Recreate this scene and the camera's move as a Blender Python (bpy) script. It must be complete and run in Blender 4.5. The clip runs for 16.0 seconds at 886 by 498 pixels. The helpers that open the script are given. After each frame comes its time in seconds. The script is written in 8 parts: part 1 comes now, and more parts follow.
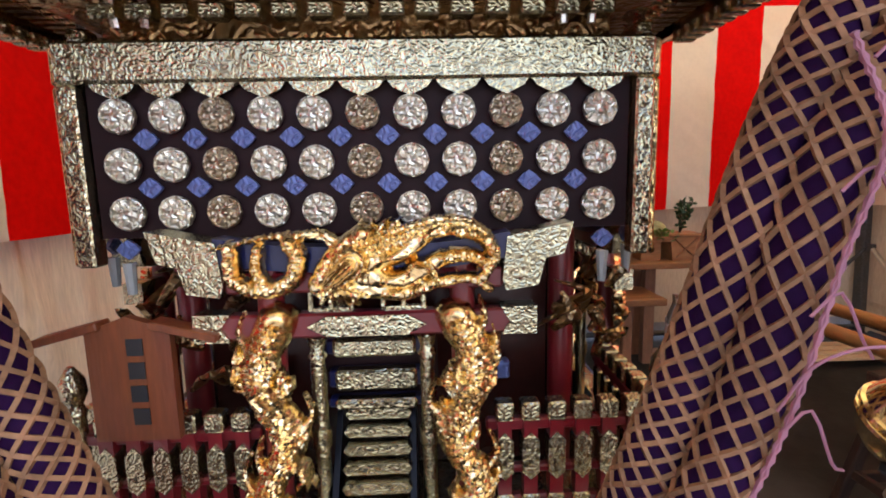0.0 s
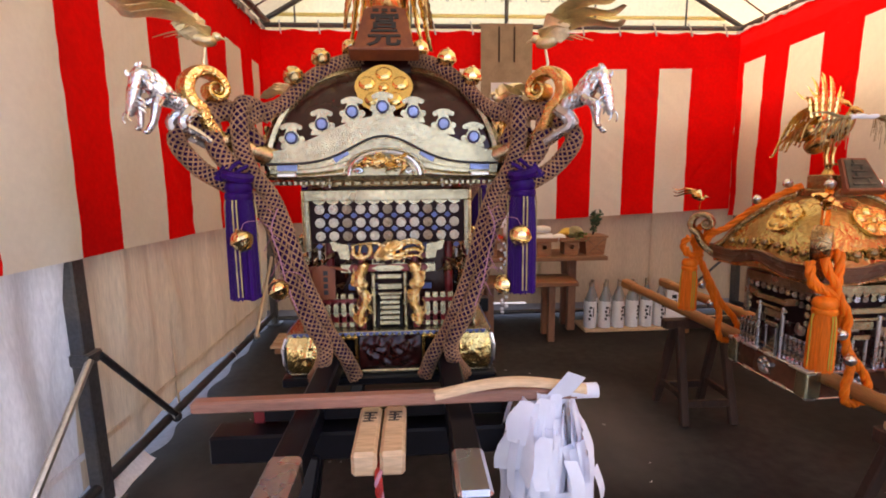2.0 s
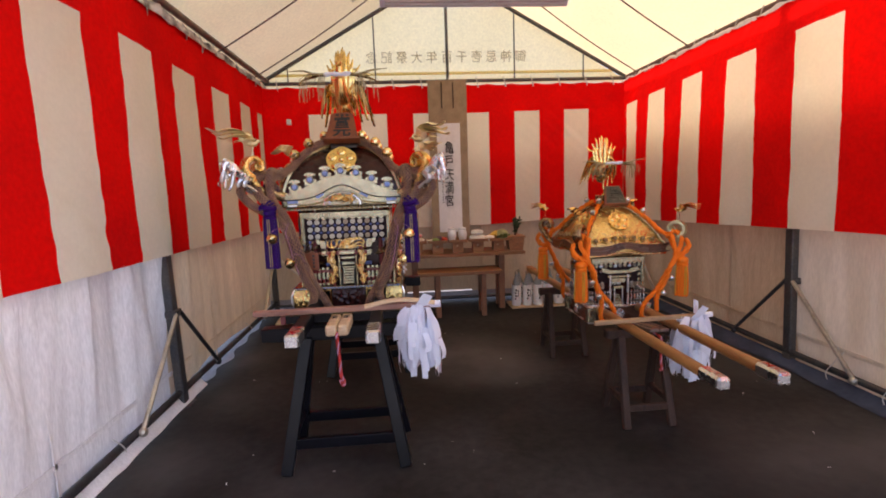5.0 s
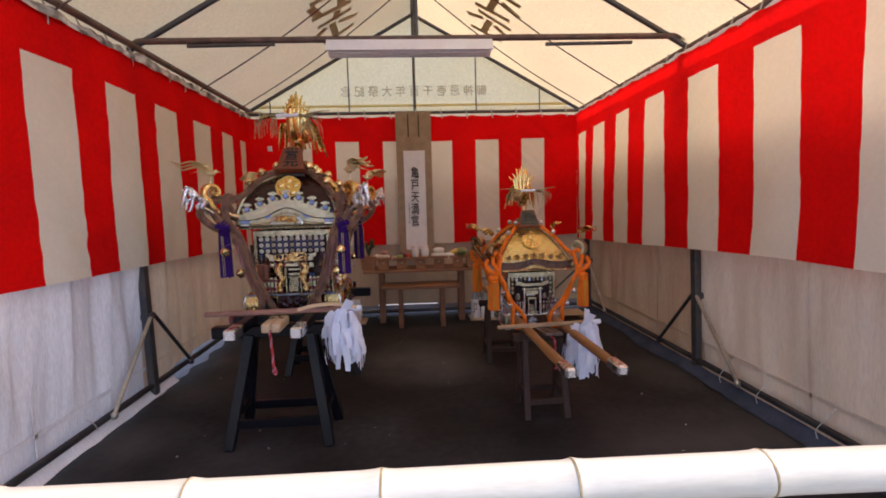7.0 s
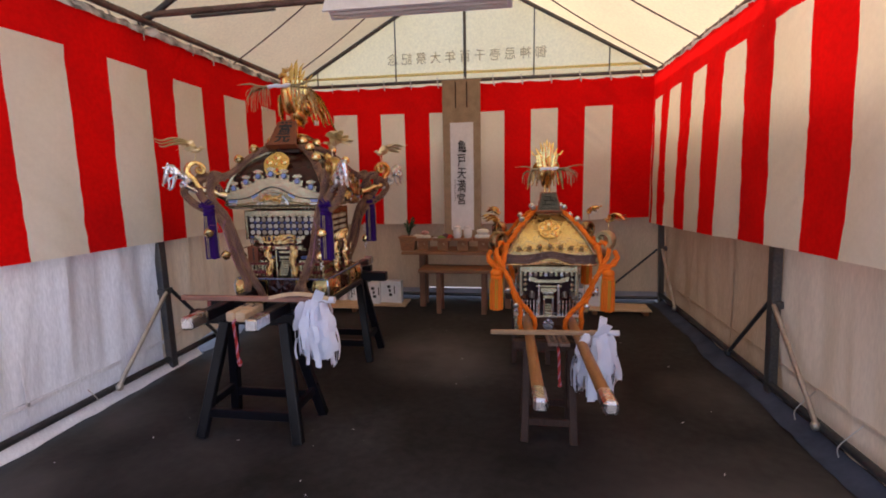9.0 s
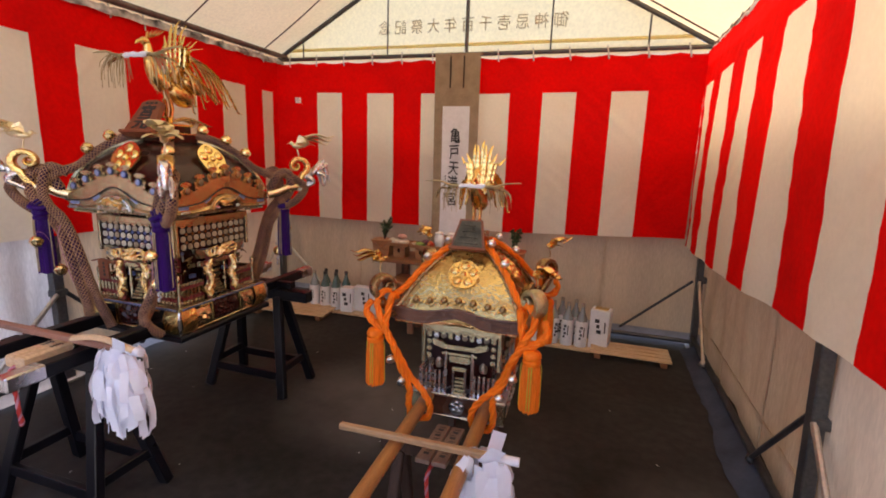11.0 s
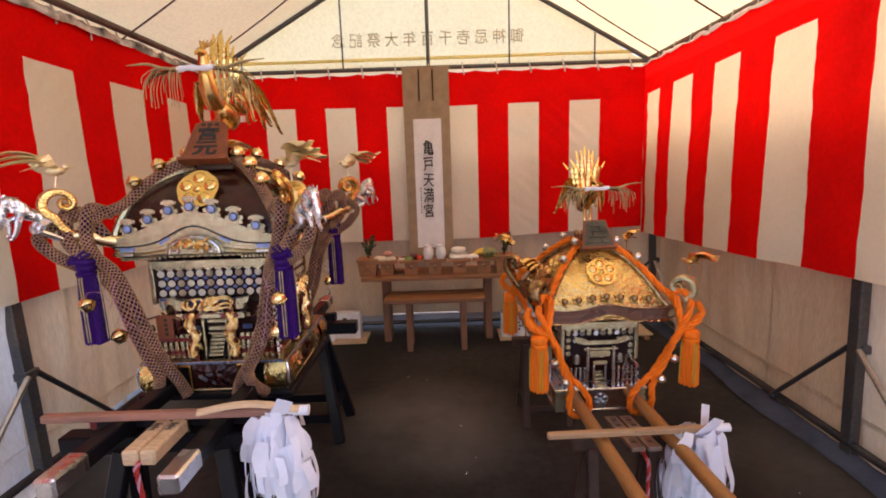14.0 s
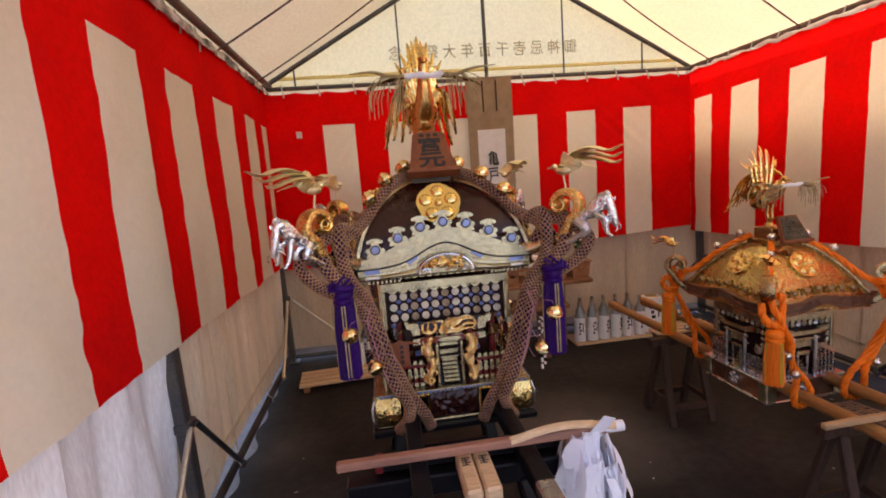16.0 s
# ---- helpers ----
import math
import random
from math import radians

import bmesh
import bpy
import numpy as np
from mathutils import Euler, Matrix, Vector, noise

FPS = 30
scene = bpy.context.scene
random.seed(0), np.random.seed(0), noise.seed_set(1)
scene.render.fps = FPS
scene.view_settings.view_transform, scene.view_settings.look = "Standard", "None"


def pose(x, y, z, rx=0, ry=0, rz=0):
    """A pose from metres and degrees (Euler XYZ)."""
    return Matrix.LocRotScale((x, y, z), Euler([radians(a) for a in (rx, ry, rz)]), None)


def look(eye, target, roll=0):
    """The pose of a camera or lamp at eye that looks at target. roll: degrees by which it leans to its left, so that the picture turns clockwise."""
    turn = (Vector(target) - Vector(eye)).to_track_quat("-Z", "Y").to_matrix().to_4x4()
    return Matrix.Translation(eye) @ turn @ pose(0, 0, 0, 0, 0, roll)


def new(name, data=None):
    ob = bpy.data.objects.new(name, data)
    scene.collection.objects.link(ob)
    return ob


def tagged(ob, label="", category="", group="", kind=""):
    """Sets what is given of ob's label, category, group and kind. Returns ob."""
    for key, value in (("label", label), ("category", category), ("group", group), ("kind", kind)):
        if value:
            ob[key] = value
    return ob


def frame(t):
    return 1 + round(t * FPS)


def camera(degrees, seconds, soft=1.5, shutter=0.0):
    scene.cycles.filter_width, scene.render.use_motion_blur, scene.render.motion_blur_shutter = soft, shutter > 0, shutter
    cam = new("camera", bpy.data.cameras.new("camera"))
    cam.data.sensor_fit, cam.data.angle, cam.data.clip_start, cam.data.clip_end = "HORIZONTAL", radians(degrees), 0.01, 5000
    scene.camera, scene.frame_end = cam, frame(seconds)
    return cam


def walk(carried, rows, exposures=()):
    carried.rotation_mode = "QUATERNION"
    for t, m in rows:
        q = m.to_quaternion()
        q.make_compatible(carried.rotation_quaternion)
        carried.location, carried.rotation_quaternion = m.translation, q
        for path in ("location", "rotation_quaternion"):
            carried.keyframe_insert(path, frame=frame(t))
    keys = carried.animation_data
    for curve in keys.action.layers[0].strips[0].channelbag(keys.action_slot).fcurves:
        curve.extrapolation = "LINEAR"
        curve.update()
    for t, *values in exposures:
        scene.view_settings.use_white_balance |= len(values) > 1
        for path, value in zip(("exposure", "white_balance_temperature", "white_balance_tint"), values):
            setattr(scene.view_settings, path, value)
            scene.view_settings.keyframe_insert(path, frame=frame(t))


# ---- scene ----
cam = camera(85.9, 16.0, 1.8)
PATH = [
    (0, (0.641, 0.842, 1.206), (0.705, 2.821, 0.926), -1.3),
    (0.5, (0.686, 0.651, 1.23), (0.667, 2.631, 0.951), -1.1),
    (1, (0.643, 0.402, 1.273), (0.747, 2.379, 0.989), -0.6),
    (1.5, (0.686, 0.146, 1.315), (0.705, 2.123, 1.016), -0.3),
    (2, (0.67, -0.255, 1.37), (0.79, 1.718, 1.069), -0.6),
    (2.5, (0.685, -0.648, 1.451), (0.912, 1.314, 1.136), -1.0),
    (3, (0.642, -1.055, 1.498), (0.951, 0.898, 1.198), -0.6),
    (3.5, (0.659, -1.097, 1.492), (1.017, 0.846, 1.187), -0.9),
    (4, (0.735, -1.252, 1.485), (1.013, 0.705, 1.181), -2.0),
    (6.5, (1.334, -2.102, 1.468), (1.424, -0.115, 1.263), -1.1),
    (7, (1.459, -2.186, 1.495), (1.581, -0.199, 1.303), -1.5),
    (7.5, (1.526, -2.235, 1.5), (1.542, -0.243, 1.318), -1.1),
    (8, (1.682, -2.114, 1.459), (1.455, -0.146, 1.182), -1.9),
    (8.5, (1.896, -1.951, 1.487), (1.636, 0.011, 1.199), -1.6),
    (11, (2.883, -0.573, 1.703), (2.287, 1.297, 1.317), 2.0),
    (11.5, (2.88, -0.494, 1.753), (2.266, 1.361, 1.324), 1.1),
    (12, (2.828, -0.502, 1.742), (2.171, 1.333, 1.293), -1.5),
    (12.5, (2.742, -0.655, 1.639), (2.359, 1.257, 1.194), -2.3),
    (13, (2.495, -0.791, 1.682), (2.419, 1.149, 1.203), -2.3),
    (13.5, (2.098, -0.814, 1.712), (2.109, 1.147, 1.318), -2.4),
    (14, (1.626, -0.777, 1.692), (1.622, 1.195, 1.358), -1.9),
    (14.5, (1.23, -0.781, 1.67), (1.227, 1.196, 1.365), -2.2),
    (15, (0.83, -0.718, 1.641), (0.871, 1.258, 1.337), -2.9),
    (15.5, (0.548, -0.685, 1.654), (0.62, 1.293, 1.365), -3.5),
    (16, (0.352, -0.622, 1.732), (0.599, 1.341, 1.442), -4.4),
]
EXPOSURES = [(0.0, 2.12, 7050, 23), (0.5, 2.33, 7050, 24), (1.0, 2.26, 7150, 25), (1.5, 2.23, 7300, 27), (2.0, 2.06, 7350, 28), (2.5, 2.02, 7350, 28), (3.5, 1.80, 7350, 29), (4.0, 1.76, 7350, 29), (6.5, 1.36, 6900, 28), (7.5, 1.17, 6800, 28), (8.5, 1.27, 6800, 28),
             (11.0, 1.80, 7350, 28), (12.0, 1.95, 7300, 28), (13.0, 2.02, 7300, 28), (13.5, 1.97, 7400, 29), (14.5, 1.80, 7450, 30), (15.0, 1.77, 7450, 30), (16.0, 1.60, 7500, 30)]
walk(cam, [(t, look(eye, target, roll)) for t, eye, target, roll in PATH], EXPOSURES)

# ---- world and light ----
world = bpy.data.worlds.new("sky")
scene.world = world
world.use_nodes = True
wt = world.node_tree
sky = wt.nodes.new("ShaderNodeTexSky")
sky.sky_type, sky.sun_disc = "NISHITA", False
SUN_ELEVATION, SUN_AZIMUTH = 41.0, 96.0
sky.sun_elevation, sky.sun_rotation = radians(SUN_ELEVATION), radians(SUN_AZIMUTH)
wt.nodes["Background"].inputs["Strength"].default_value = 0.15
wt.links.new(sky.outputs["Color"], wt.nodes["Background"].inputs["Color"])
sun = new("sun", bpy.data.lights.new("sun", "SUN"))
sun.data.energy, sun.data.angle, sun.data.color = 2.1, radians(0.5), (1.0, 0.95, 0.86)
sun.matrix_world = look((0, 0, 20), (-20 * math.sin(radians(SUN_AZIMUTH)) * math.cos(radians(SUN_ELEVATION)),
                                     -20 * math.cos(radians(SUN_AZIMUTH)) * math.cos(radians(SUN_ELEVATION)),
                                     20 - 20 * math.sin(radians(SUN_ELEVATION))))


# ---- mesh helpers ----
def place(ob, m):
    ob.matrix_basis = m
    return ob


def to_mesh(name, bm, material, smooth=False):
    me = bpy.data.meshes.new(name)
    bm.normal_update()
    bmesh.ops.recalc_face_normals(bm, faces=bm.faces)
    if smooth:
        for f in bm.faces:
            f.smooth = True
    bm.to_mesh(me)
    bm.free()
    for one in material if isinstance(material, (list, tuple)) else [material]:
        me.materials.append(one)
    if smooth:
        me.set_sharp_from_angle(angle=radians(38))
    return me


def part(name, bm, material, parent=None, label="", smooth=False, m=None):
    """One mesh object out of a bmesh, under a thing or a part."""
    ob = new(name, bm if isinstance(bm, bpy.types.Mesh) else to_mesh(name, bm, material, smooth))
    if parent is not None:
        ob.parent = parent
    if m is not None:
        ob.matrix_basis = m
    return tagged(ob, label)


def thing(name, m, label, category, group=""):
    ob = new(name)
    ob.empty_display_size = 0.05
    ob.matrix_basis = m
    return tagged(ob, label, category, group)


def structure(name, bm, material, label="", smooth=False):
    return tagged(part(name, bm, material, None, label, smooth), kind="structure")


def quad(bm, *corners):
    return bm.faces.new([bm.verts.new(c) for c in corners])


def box(bm, c, s, bevel=0.0, m=None, mi=0):
    """A box with centre c and sizes s, its edges cut off by bevel."""
    h = [v / 2 for v in s]
    b = min(bevel, min(h) * 0.9)
    m = m or Matrix()
    if b <= 0:
        v = [bm.verts.new(m @ Vector((c[0] + x * h[0], c[1] + y * h[1], c[2] + z * h[2]))) for x in (-1, 1) for y in (-1, 1) for z in (-1, 1)]
        for f in ((0, 1, 3, 2), (4, 6, 7, 5), (0, 4, 5, 1), (2, 3, 7, 6), (0, 2, 6, 4), (1, 5, 7, 3)):
            bm.faces.new([v[i] for i in f]).material_index = mi
        return
    v = {}
    for x in (-1, 1):
        for y in (-1, 1):
            for z in (-1, 1):
                for a in range(3):
                    p = [c[i] + (x, y, z)[i] * (h[i] - (0 if i == a else b)) for i in range(3)]
                    v[x, y, z, a] = bm.verts.new(m @ Vector(p))
    faces = []
    for s1 in (-1, 1):
        faces.append([v[s1, y, z, 0] for y, z in ((-1, -1), (1, -1), (1, 1), (-1, 1))])
        faces.append([v[x, s1, z, 1] for x, z in ((-1, -1), (1, -1), (1, 1), (-1, 1))])
        faces.append([v[x, y, s1, 2] for x, y in ((-1, -1), (1, -1), (1, 1), (-1, 1))])
        for s2 in (-1, 1):
            faces.append([v[s1, s2, -1, 0], v[s1, s2, 1, 0], v[s1, s2, 1, 1], v[s1, s2, -1, 1]])
            faces.append([v[s1, -1, s2, 0], v[s1, 1, s2, 0], v[s1, 1, s2, 2], v[s1, -1, s2, 2]])
            faces.append([v[-1, s1, s2, 1], v[1, s1, s2, 1], v[1, s1, s2, 2], v[-1, s1, s2, 2]])
            for s3 in (-1, 1):
                faces.append([v[s1, s2, s3, a] for a in range(3)])
    for f in faces:
        bm.faces.new(f).material_index = mi


def beam(bm, p0, p1, w, h, bevel=0.0, up=(0, 0, 1)):
    """A squared timber from p0 to p1."""
    p0, p1 = Vector(p0), Vector(p1)
    y = (p1 - p0).normalized()
    x = y.cross(Vector(up))
    x = x.normalized() if x.length > 1e-4 else Vector((1, 0, 0))
    z = x.cross(y)
    m = Matrix((x, y, z)).transposed().to_4x4()
    m.translation = (p0 + p1) / 2
    box(bm, (0, 0, 0), (w, (p1 - p0).length, h), bevel, m)


def smooth_path(points, steps):
    """Catmull-Rom through the points."""
    pts = [Vector(p) for p in points]
    pts = [pts[0] * 2 - pts[1]] + pts + [pts[-1] * 2 - pts[-2]]
    out = []
    for i in range(1, len(pts) - 2):
        a, b, c, d = pts[i - 1 : i + 3]
        for k in range(steps):
            t = k / steps
            out.append(0.5 * (2 * b + (c - a) * t + (2 * a - 5 * b + 4 * c - d) * t * t + (3 * b - a - 3 * c + d) * t**3))
    return out + [pts[-2]]


def frames_along(pts):
    """A frame (side, up) at each point that doesn't twist."""
    tang = [(pts[min(i + 1, len(pts) - 1)] - pts[max(i - 1, 0)]).normalized() for i in range(len(pts))]
    side = tang[0].orthogonal().normalized()
    out = []
    for t in tang:
        side = (side - t * side.dot(t)).normalized()
        out.append((side, t.cross(side)))
    return out


def tube(bm, pts, radius, seg=8, caps=True, flat=1.0, mi=0):
    """A round bar along points; radius a number or one per point; flat squashes it."""
    pts = [Vector(p) for p in pts]
    fr = frames_along(pts)
    rings = []
    for i, (p, (a, b)) in enumerate(zip(pts, fr)):
        r = radius[i] if isinstance(radius, (list, tuple)) else radius
        rings.append([bm.verts.new(p + a * (math.cos(2 * math.pi * k / seg) * r) + b * (math.sin(2 * math.pi * k / seg) * r * flat)) for k in range(seg)])
    for r0, r1 in zip(rings, rings[1:]):
        for k in range(seg):
            bm.faces.new((r0[k], r0[(k + 1) % seg], r1[(k + 1) % seg], r1[k])).material_index = mi
    if caps:
        bm.faces.new(rings[0][::-1]).material_index = mi
        bm.faces.new(rings[-1]).material_index = mi


def helix(pts, radius, turns, phase, hand=1):
    """Points that wind round a line."""
    fr = frames_along(pts)
    n = len(pts) - 1
    out = []
    for i, (p, (a, b)) in enumerate(zip(pts, fr)):
        w = hand * 2 * math.pi * turns * i / n + phase
        out.append(p + (a * math.cos(w) + b * math.sin(w)) * radius)
    return out


def lathe(bm, profile, at=(0, 0, 0), seg=16, m=None, mi=0):
    """Turned shape: (radius, height) pairs round z."""
    m = m or Matrix.Translation(at)
    rings = [[bm.verts.new(m @ Vector((r * math.cos(2 * math.pi * k / seg), r * math.sin(2 * math.pi * k / seg), z))) for k in range(seg)] for r, z in profile]
    for r0, r1 in zip(rings, rings[1:]):
        for k in range(seg):
            bm.faces.new((r0[k], r0[(k + 1) % seg], r1[(k + 1) % seg], r1[k])).material_index = mi
    bm.faces.new(rings[0][::-1]).material_index = mi
    bm.faces.new(rings[-1]).material_index = mi


def ball(bm, c, r, seg=12, rings=8, m=None):
    """An ellipsoid; r a number or three."""
    r = r if isinstance(r, (list, tuple)) else (r, r, r)
    prof = [(math.sin(math.pi * max(0.02, min(0.98, i / rings))), -math.cos(math.pi * i / rings)) for i in range(rings + 1)]
    lathe(bm, prof, seg=seg, m=(m or Matrix()) @ Matrix.Translation(c) @ Matrix.Diagonal((*r, 1)))


def plate(bm, outline, thick, m=None, mi=0):
    """A flat plate: outline of (x, z), from y 0 back to y thick."""
    m = m or Matrix()
    a = [bm.verts.new(m @ Vector((x, 0, z))) for x, z in outline]
    b = [bm.verts.new(m @ Vector((x, thick, z))) for x, z in outline]
    n = len(outline)
    fs = [bm.faces.new(a), bm.faces.new(b[::-1])] + [bm.faces.new((a[i], b[i], b[(i + 1) % n], a[(i + 1) % n])) for i in range(n)]
    for f in fs:
        f.material_index = mi


def ring(n, r):
    return [(r * math.cos(2 * math.pi * i / n), r * math.sin(2 * math.pi * i / n)) for i in range(n)]


def grid_sheet(bm, fn, nu, nv):
    """A sheet over (u, v) in 0..1; fn gives the place."""
    vs = [[bm.verts.new(fn(i / nu, j / nv)) for j in range(nv + 1)] for i in range(nu + 1)]
    for i in range(nu):
        for j in range(nv):
            bm.faces.new((vs[i][j], vs[i + 1][j], vs[i + 1][j + 1], vs[i][j + 1]))
    return vs


def writing(name, text, size, material, m, parent=None, bold=0.0):
    """Letters as a mesh, from the built-in font."""
    cu = bpy.data.curves.new(name, "FONT")
    cu.body = text
    cu.size, cu.extrude, cu.align_x, cu.align_y = size, 0.001, "CENTER", "CENTER"
    cu.resolution_u, cu.offset = 3, bold * size
    tmp = bpy.data.objects.new(name, cu)
    scene.collection.objects.link(tmp)
    dg = bpy.context.evaluated_depsgraph_get()
    me = bpy.data.meshes.new_from_object(tmp.evaluated_get(dg))
    bpy.data.objects.remove(tmp)
    me.materials.clear()
    me.materials.append(material)
    ob = new(name, me)
    ob.parent = parent
    ob.matrix_basis = m
    return ob


# ---- materials ----
def surface(name, base, rough=0.5, metal=0.0, scale=8.0, vary=0.12, fine=60.0, bump=0.0, bump_scale=80.0, tint=None, stretch=(1, 1, 1),
            coat=0.0, engrave=0.0, engrave_scale=60.0, spec=0.5):
    """A painted, wooden, woven or metal surface with stains at a large and grain at a fine scale."""
    ma = bpy.data.materials.new(name)
    ma.use_nodes = True
    nt = ma.node_tree
    N, L = nt.nodes, nt.links
    bs = N["Principled BSDF"]
    tc, mp = N.new("ShaderNodeTexCoord"), N.new("ShaderNodeMapping")
    mp.inputs["Scale"].default_value = stretch
    L.new(tc.outputs["Object"], mp.inputs["Vector"])
    n1, n2 = N.new("ShaderNodeTexNoise"), N.new("ShaderNodeTexNoise")
    n1.inputs["Scale"].default_value, n1.inputs["Detail"].default_value = scale, 4
    n2.inputs["Scale"].default_value, n2.inputs["Detail"].default_value = fine, 3
    L.new(mp.outputs[0], n1.inputs["Vector"]), L.new(mp.outputs[0], n2.inputs["Vector"])
    mix = N.new("ShaderNodeMix")
    mix.data_type = "RGBA"
    other = tint or tuple(c * (1 - 2.2 * vary) for c in base)
    mix.inputs[6].default_value, mix.inputs[7].default_value = (*base, 1), (*other, 1)
    ramp = N.new("ShaderNodeMapRange")
    ramp.inputs[1].default_value, ramp.inputs[2].default_value = 0.38, 0.68
    L.new(n1.outputs["Fac"], ramp.inputs[0])
    L.new(ramp.outputs[0], mix.inputs[0])
    val = N.new("ShaderNodeHueSaturation")
    amt = N.new("ShaderNodeMapRange")
    amt.inputs[1].default_value, amt.inputs[2].default_value, amt.inputs[3].default_value, amt.inputs[4].default_value = 0.3, 0.7, 1 - vary, 1 + vary
    L.new(n2.outputs["Fac"], amt.inputs[0])
    L.new(mix.outputs[2], val.inputs["Color"])
    L.new(amt.outputs[0], val.inputs["Value"])
    L.new(val.outputs[0], bs.inputs["Base Color"])
    rv = N.new("ShaderNodeMapRange")
    rv.inputs[3].default_value, rv.inputs[4].default_value = max(0.02, rough - 0.1), min(1, rough + 0.1)
    L.new(n1.outputs["Fac"], rv.inputs[0])
    L.new(rv.outputs[0], bs.inputs["Roughness"])
    bs.inputs["Metallic"].default_value = metal
    bs.inputs["Coat Weight"].default_value = coat
    bs.inputs["Coat Roughness"].default_value = 0.08
    bs.inputs["Specular IOR Level"].default_value = spec
    height = None
    if bump:
        n3 = N.new("ShaderNodeTexNoise")
        n3.inputs["Scale"].default_value, n3.inputs["Detail"].default_value = bump_scale, 4
        L.new(mp.outputs[0], n3.inputs["Vector"])
        b = N.new("ShaderNodeBump")
        b.inputs["Strength"].default_value, b.inputs["Distance"].default_value = bump, 0.004
        L.new(n3.outputs["Fac"], b.inputs["Height"])
        height = b
    if engrave:
        nd = N.new("ShaderNodeTexNoise")
        nd.inputs["Scale"].default_value = engrave_scale * 0.5
        ofs = N.new("ShaderNodeVectorMath")
        ofs.operation = "MULTIPLY_ADD"
        ofs.inputs[1].default_value = (2.2 / engrave_scale,) * 3
        L.new(mp.outputs[0], nd.inputs["Vector"])
        L.new(nd.outputs["Color"], ofs.inputs[0])
        L.new(mp.outputs[0], ofs.inputs[2])
        vo = N.new("ShaderNodeTexVoronoi")
        vo.feature = "SMOOTH_F1"
        vo.inputs["Scale"].default_value = engrave_scale
        L.new(ofs.outputs[0], vo.inputs["Vector"])
        wv = N.new("ShaderNodeMath")
        wv.operation = "SINE"
        mul = N.new("ShaderNodeMath")
        mul.operation = "MULTIPLY"
        mul.inputs[1].default_value = 14.0
        L.new(vo.outputs["Distance"], mul.inputs[0]), L.new(mul.outputs[0], wv.inputs[0])
        b = N.new("ShaderNodeBump")
        b.inputs["Strength"].default_value, b.inputs["Distance"].default_value = engrave, 0.0025
        L.new(wv.outputs[0], b.inputs["Height"])
        if height:
            L.new(height.outputs[0], b.inputs["Normal"])
        height = b
    if height:
        L.new(height.outputs[0], bs.inputs["Normal"])
    return ma


def cloth(name, base, through_light, rough=0.85, scale=3.0, vary=0.06, tint=None, crease=0.25, stretch=(1, 1, 1)):
    """Cloth that lets some light through, with creases and a weave."""
    ma = surface(name, base, rough, 0, scale, vary, 40, crease, 5.0, tint, stretch)
    nt = ma.node_tree
    N, L = nt.nodes, nt.links
    bs, out = N["Principled BSDF"], N["Material Output"]
    bs.inputs["Specular IOR Level"].default_value = 0.04
    for node in N:
        if node.bl_idname == "ShaderNodeBump":
            node.inputs["Distance"].default_value = 0.018
    tr, mx = N.new("ShaderNodeBsdfTranslucent"), N.new("ShaderNodeMixShader")
    L.new(bs.inputs["Base Color"].links[0].from_socket, tr.inputs["Color"])
    mx.inputs[0].default_value = through_light
    L.new(bs.outputs[0], mx.inputs[1]), L.new(tr.outputs[0], mx.inputs[2])
    L.new(mx.outputs[0], out.inputs["Surface"])
    return ma


M_ROOF = cloth("canopy_canvas", (0.87, 0.72, 0.425), 0.385, tint=(0.81, 0.66, 0.385), scale=1.2)
M_GABLE = cloth("gable_canvas", (0.91, 0.81, 0.50), 0.76, tint=(0.87, 0.77, 0.465), scale=1.5)
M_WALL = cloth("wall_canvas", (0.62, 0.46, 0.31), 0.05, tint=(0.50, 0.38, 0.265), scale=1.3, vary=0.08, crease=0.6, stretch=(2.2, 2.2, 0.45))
M_RED = cloth("red_cloth", (0.90, 0.010, 0.006), 0.30, tint=(0.74, 0.010, 0.008), scale=2.0, crease=0.5)
M_WHITE = cloth("white_cloth", (0.87, 0.80, 0.67), 0.34, tint=(0.84, 0.77, 0.63), scale=2.0, vary=0.025, crease=0.4)
M_FLOOR = surface("packed_earth", (0.0152, 0.0130, 0.0118), 0.72, 0, 0.9, 0.24, 16, 0.4, 30, tint=(0.042, 0.038, 0.037), spec=0.17)


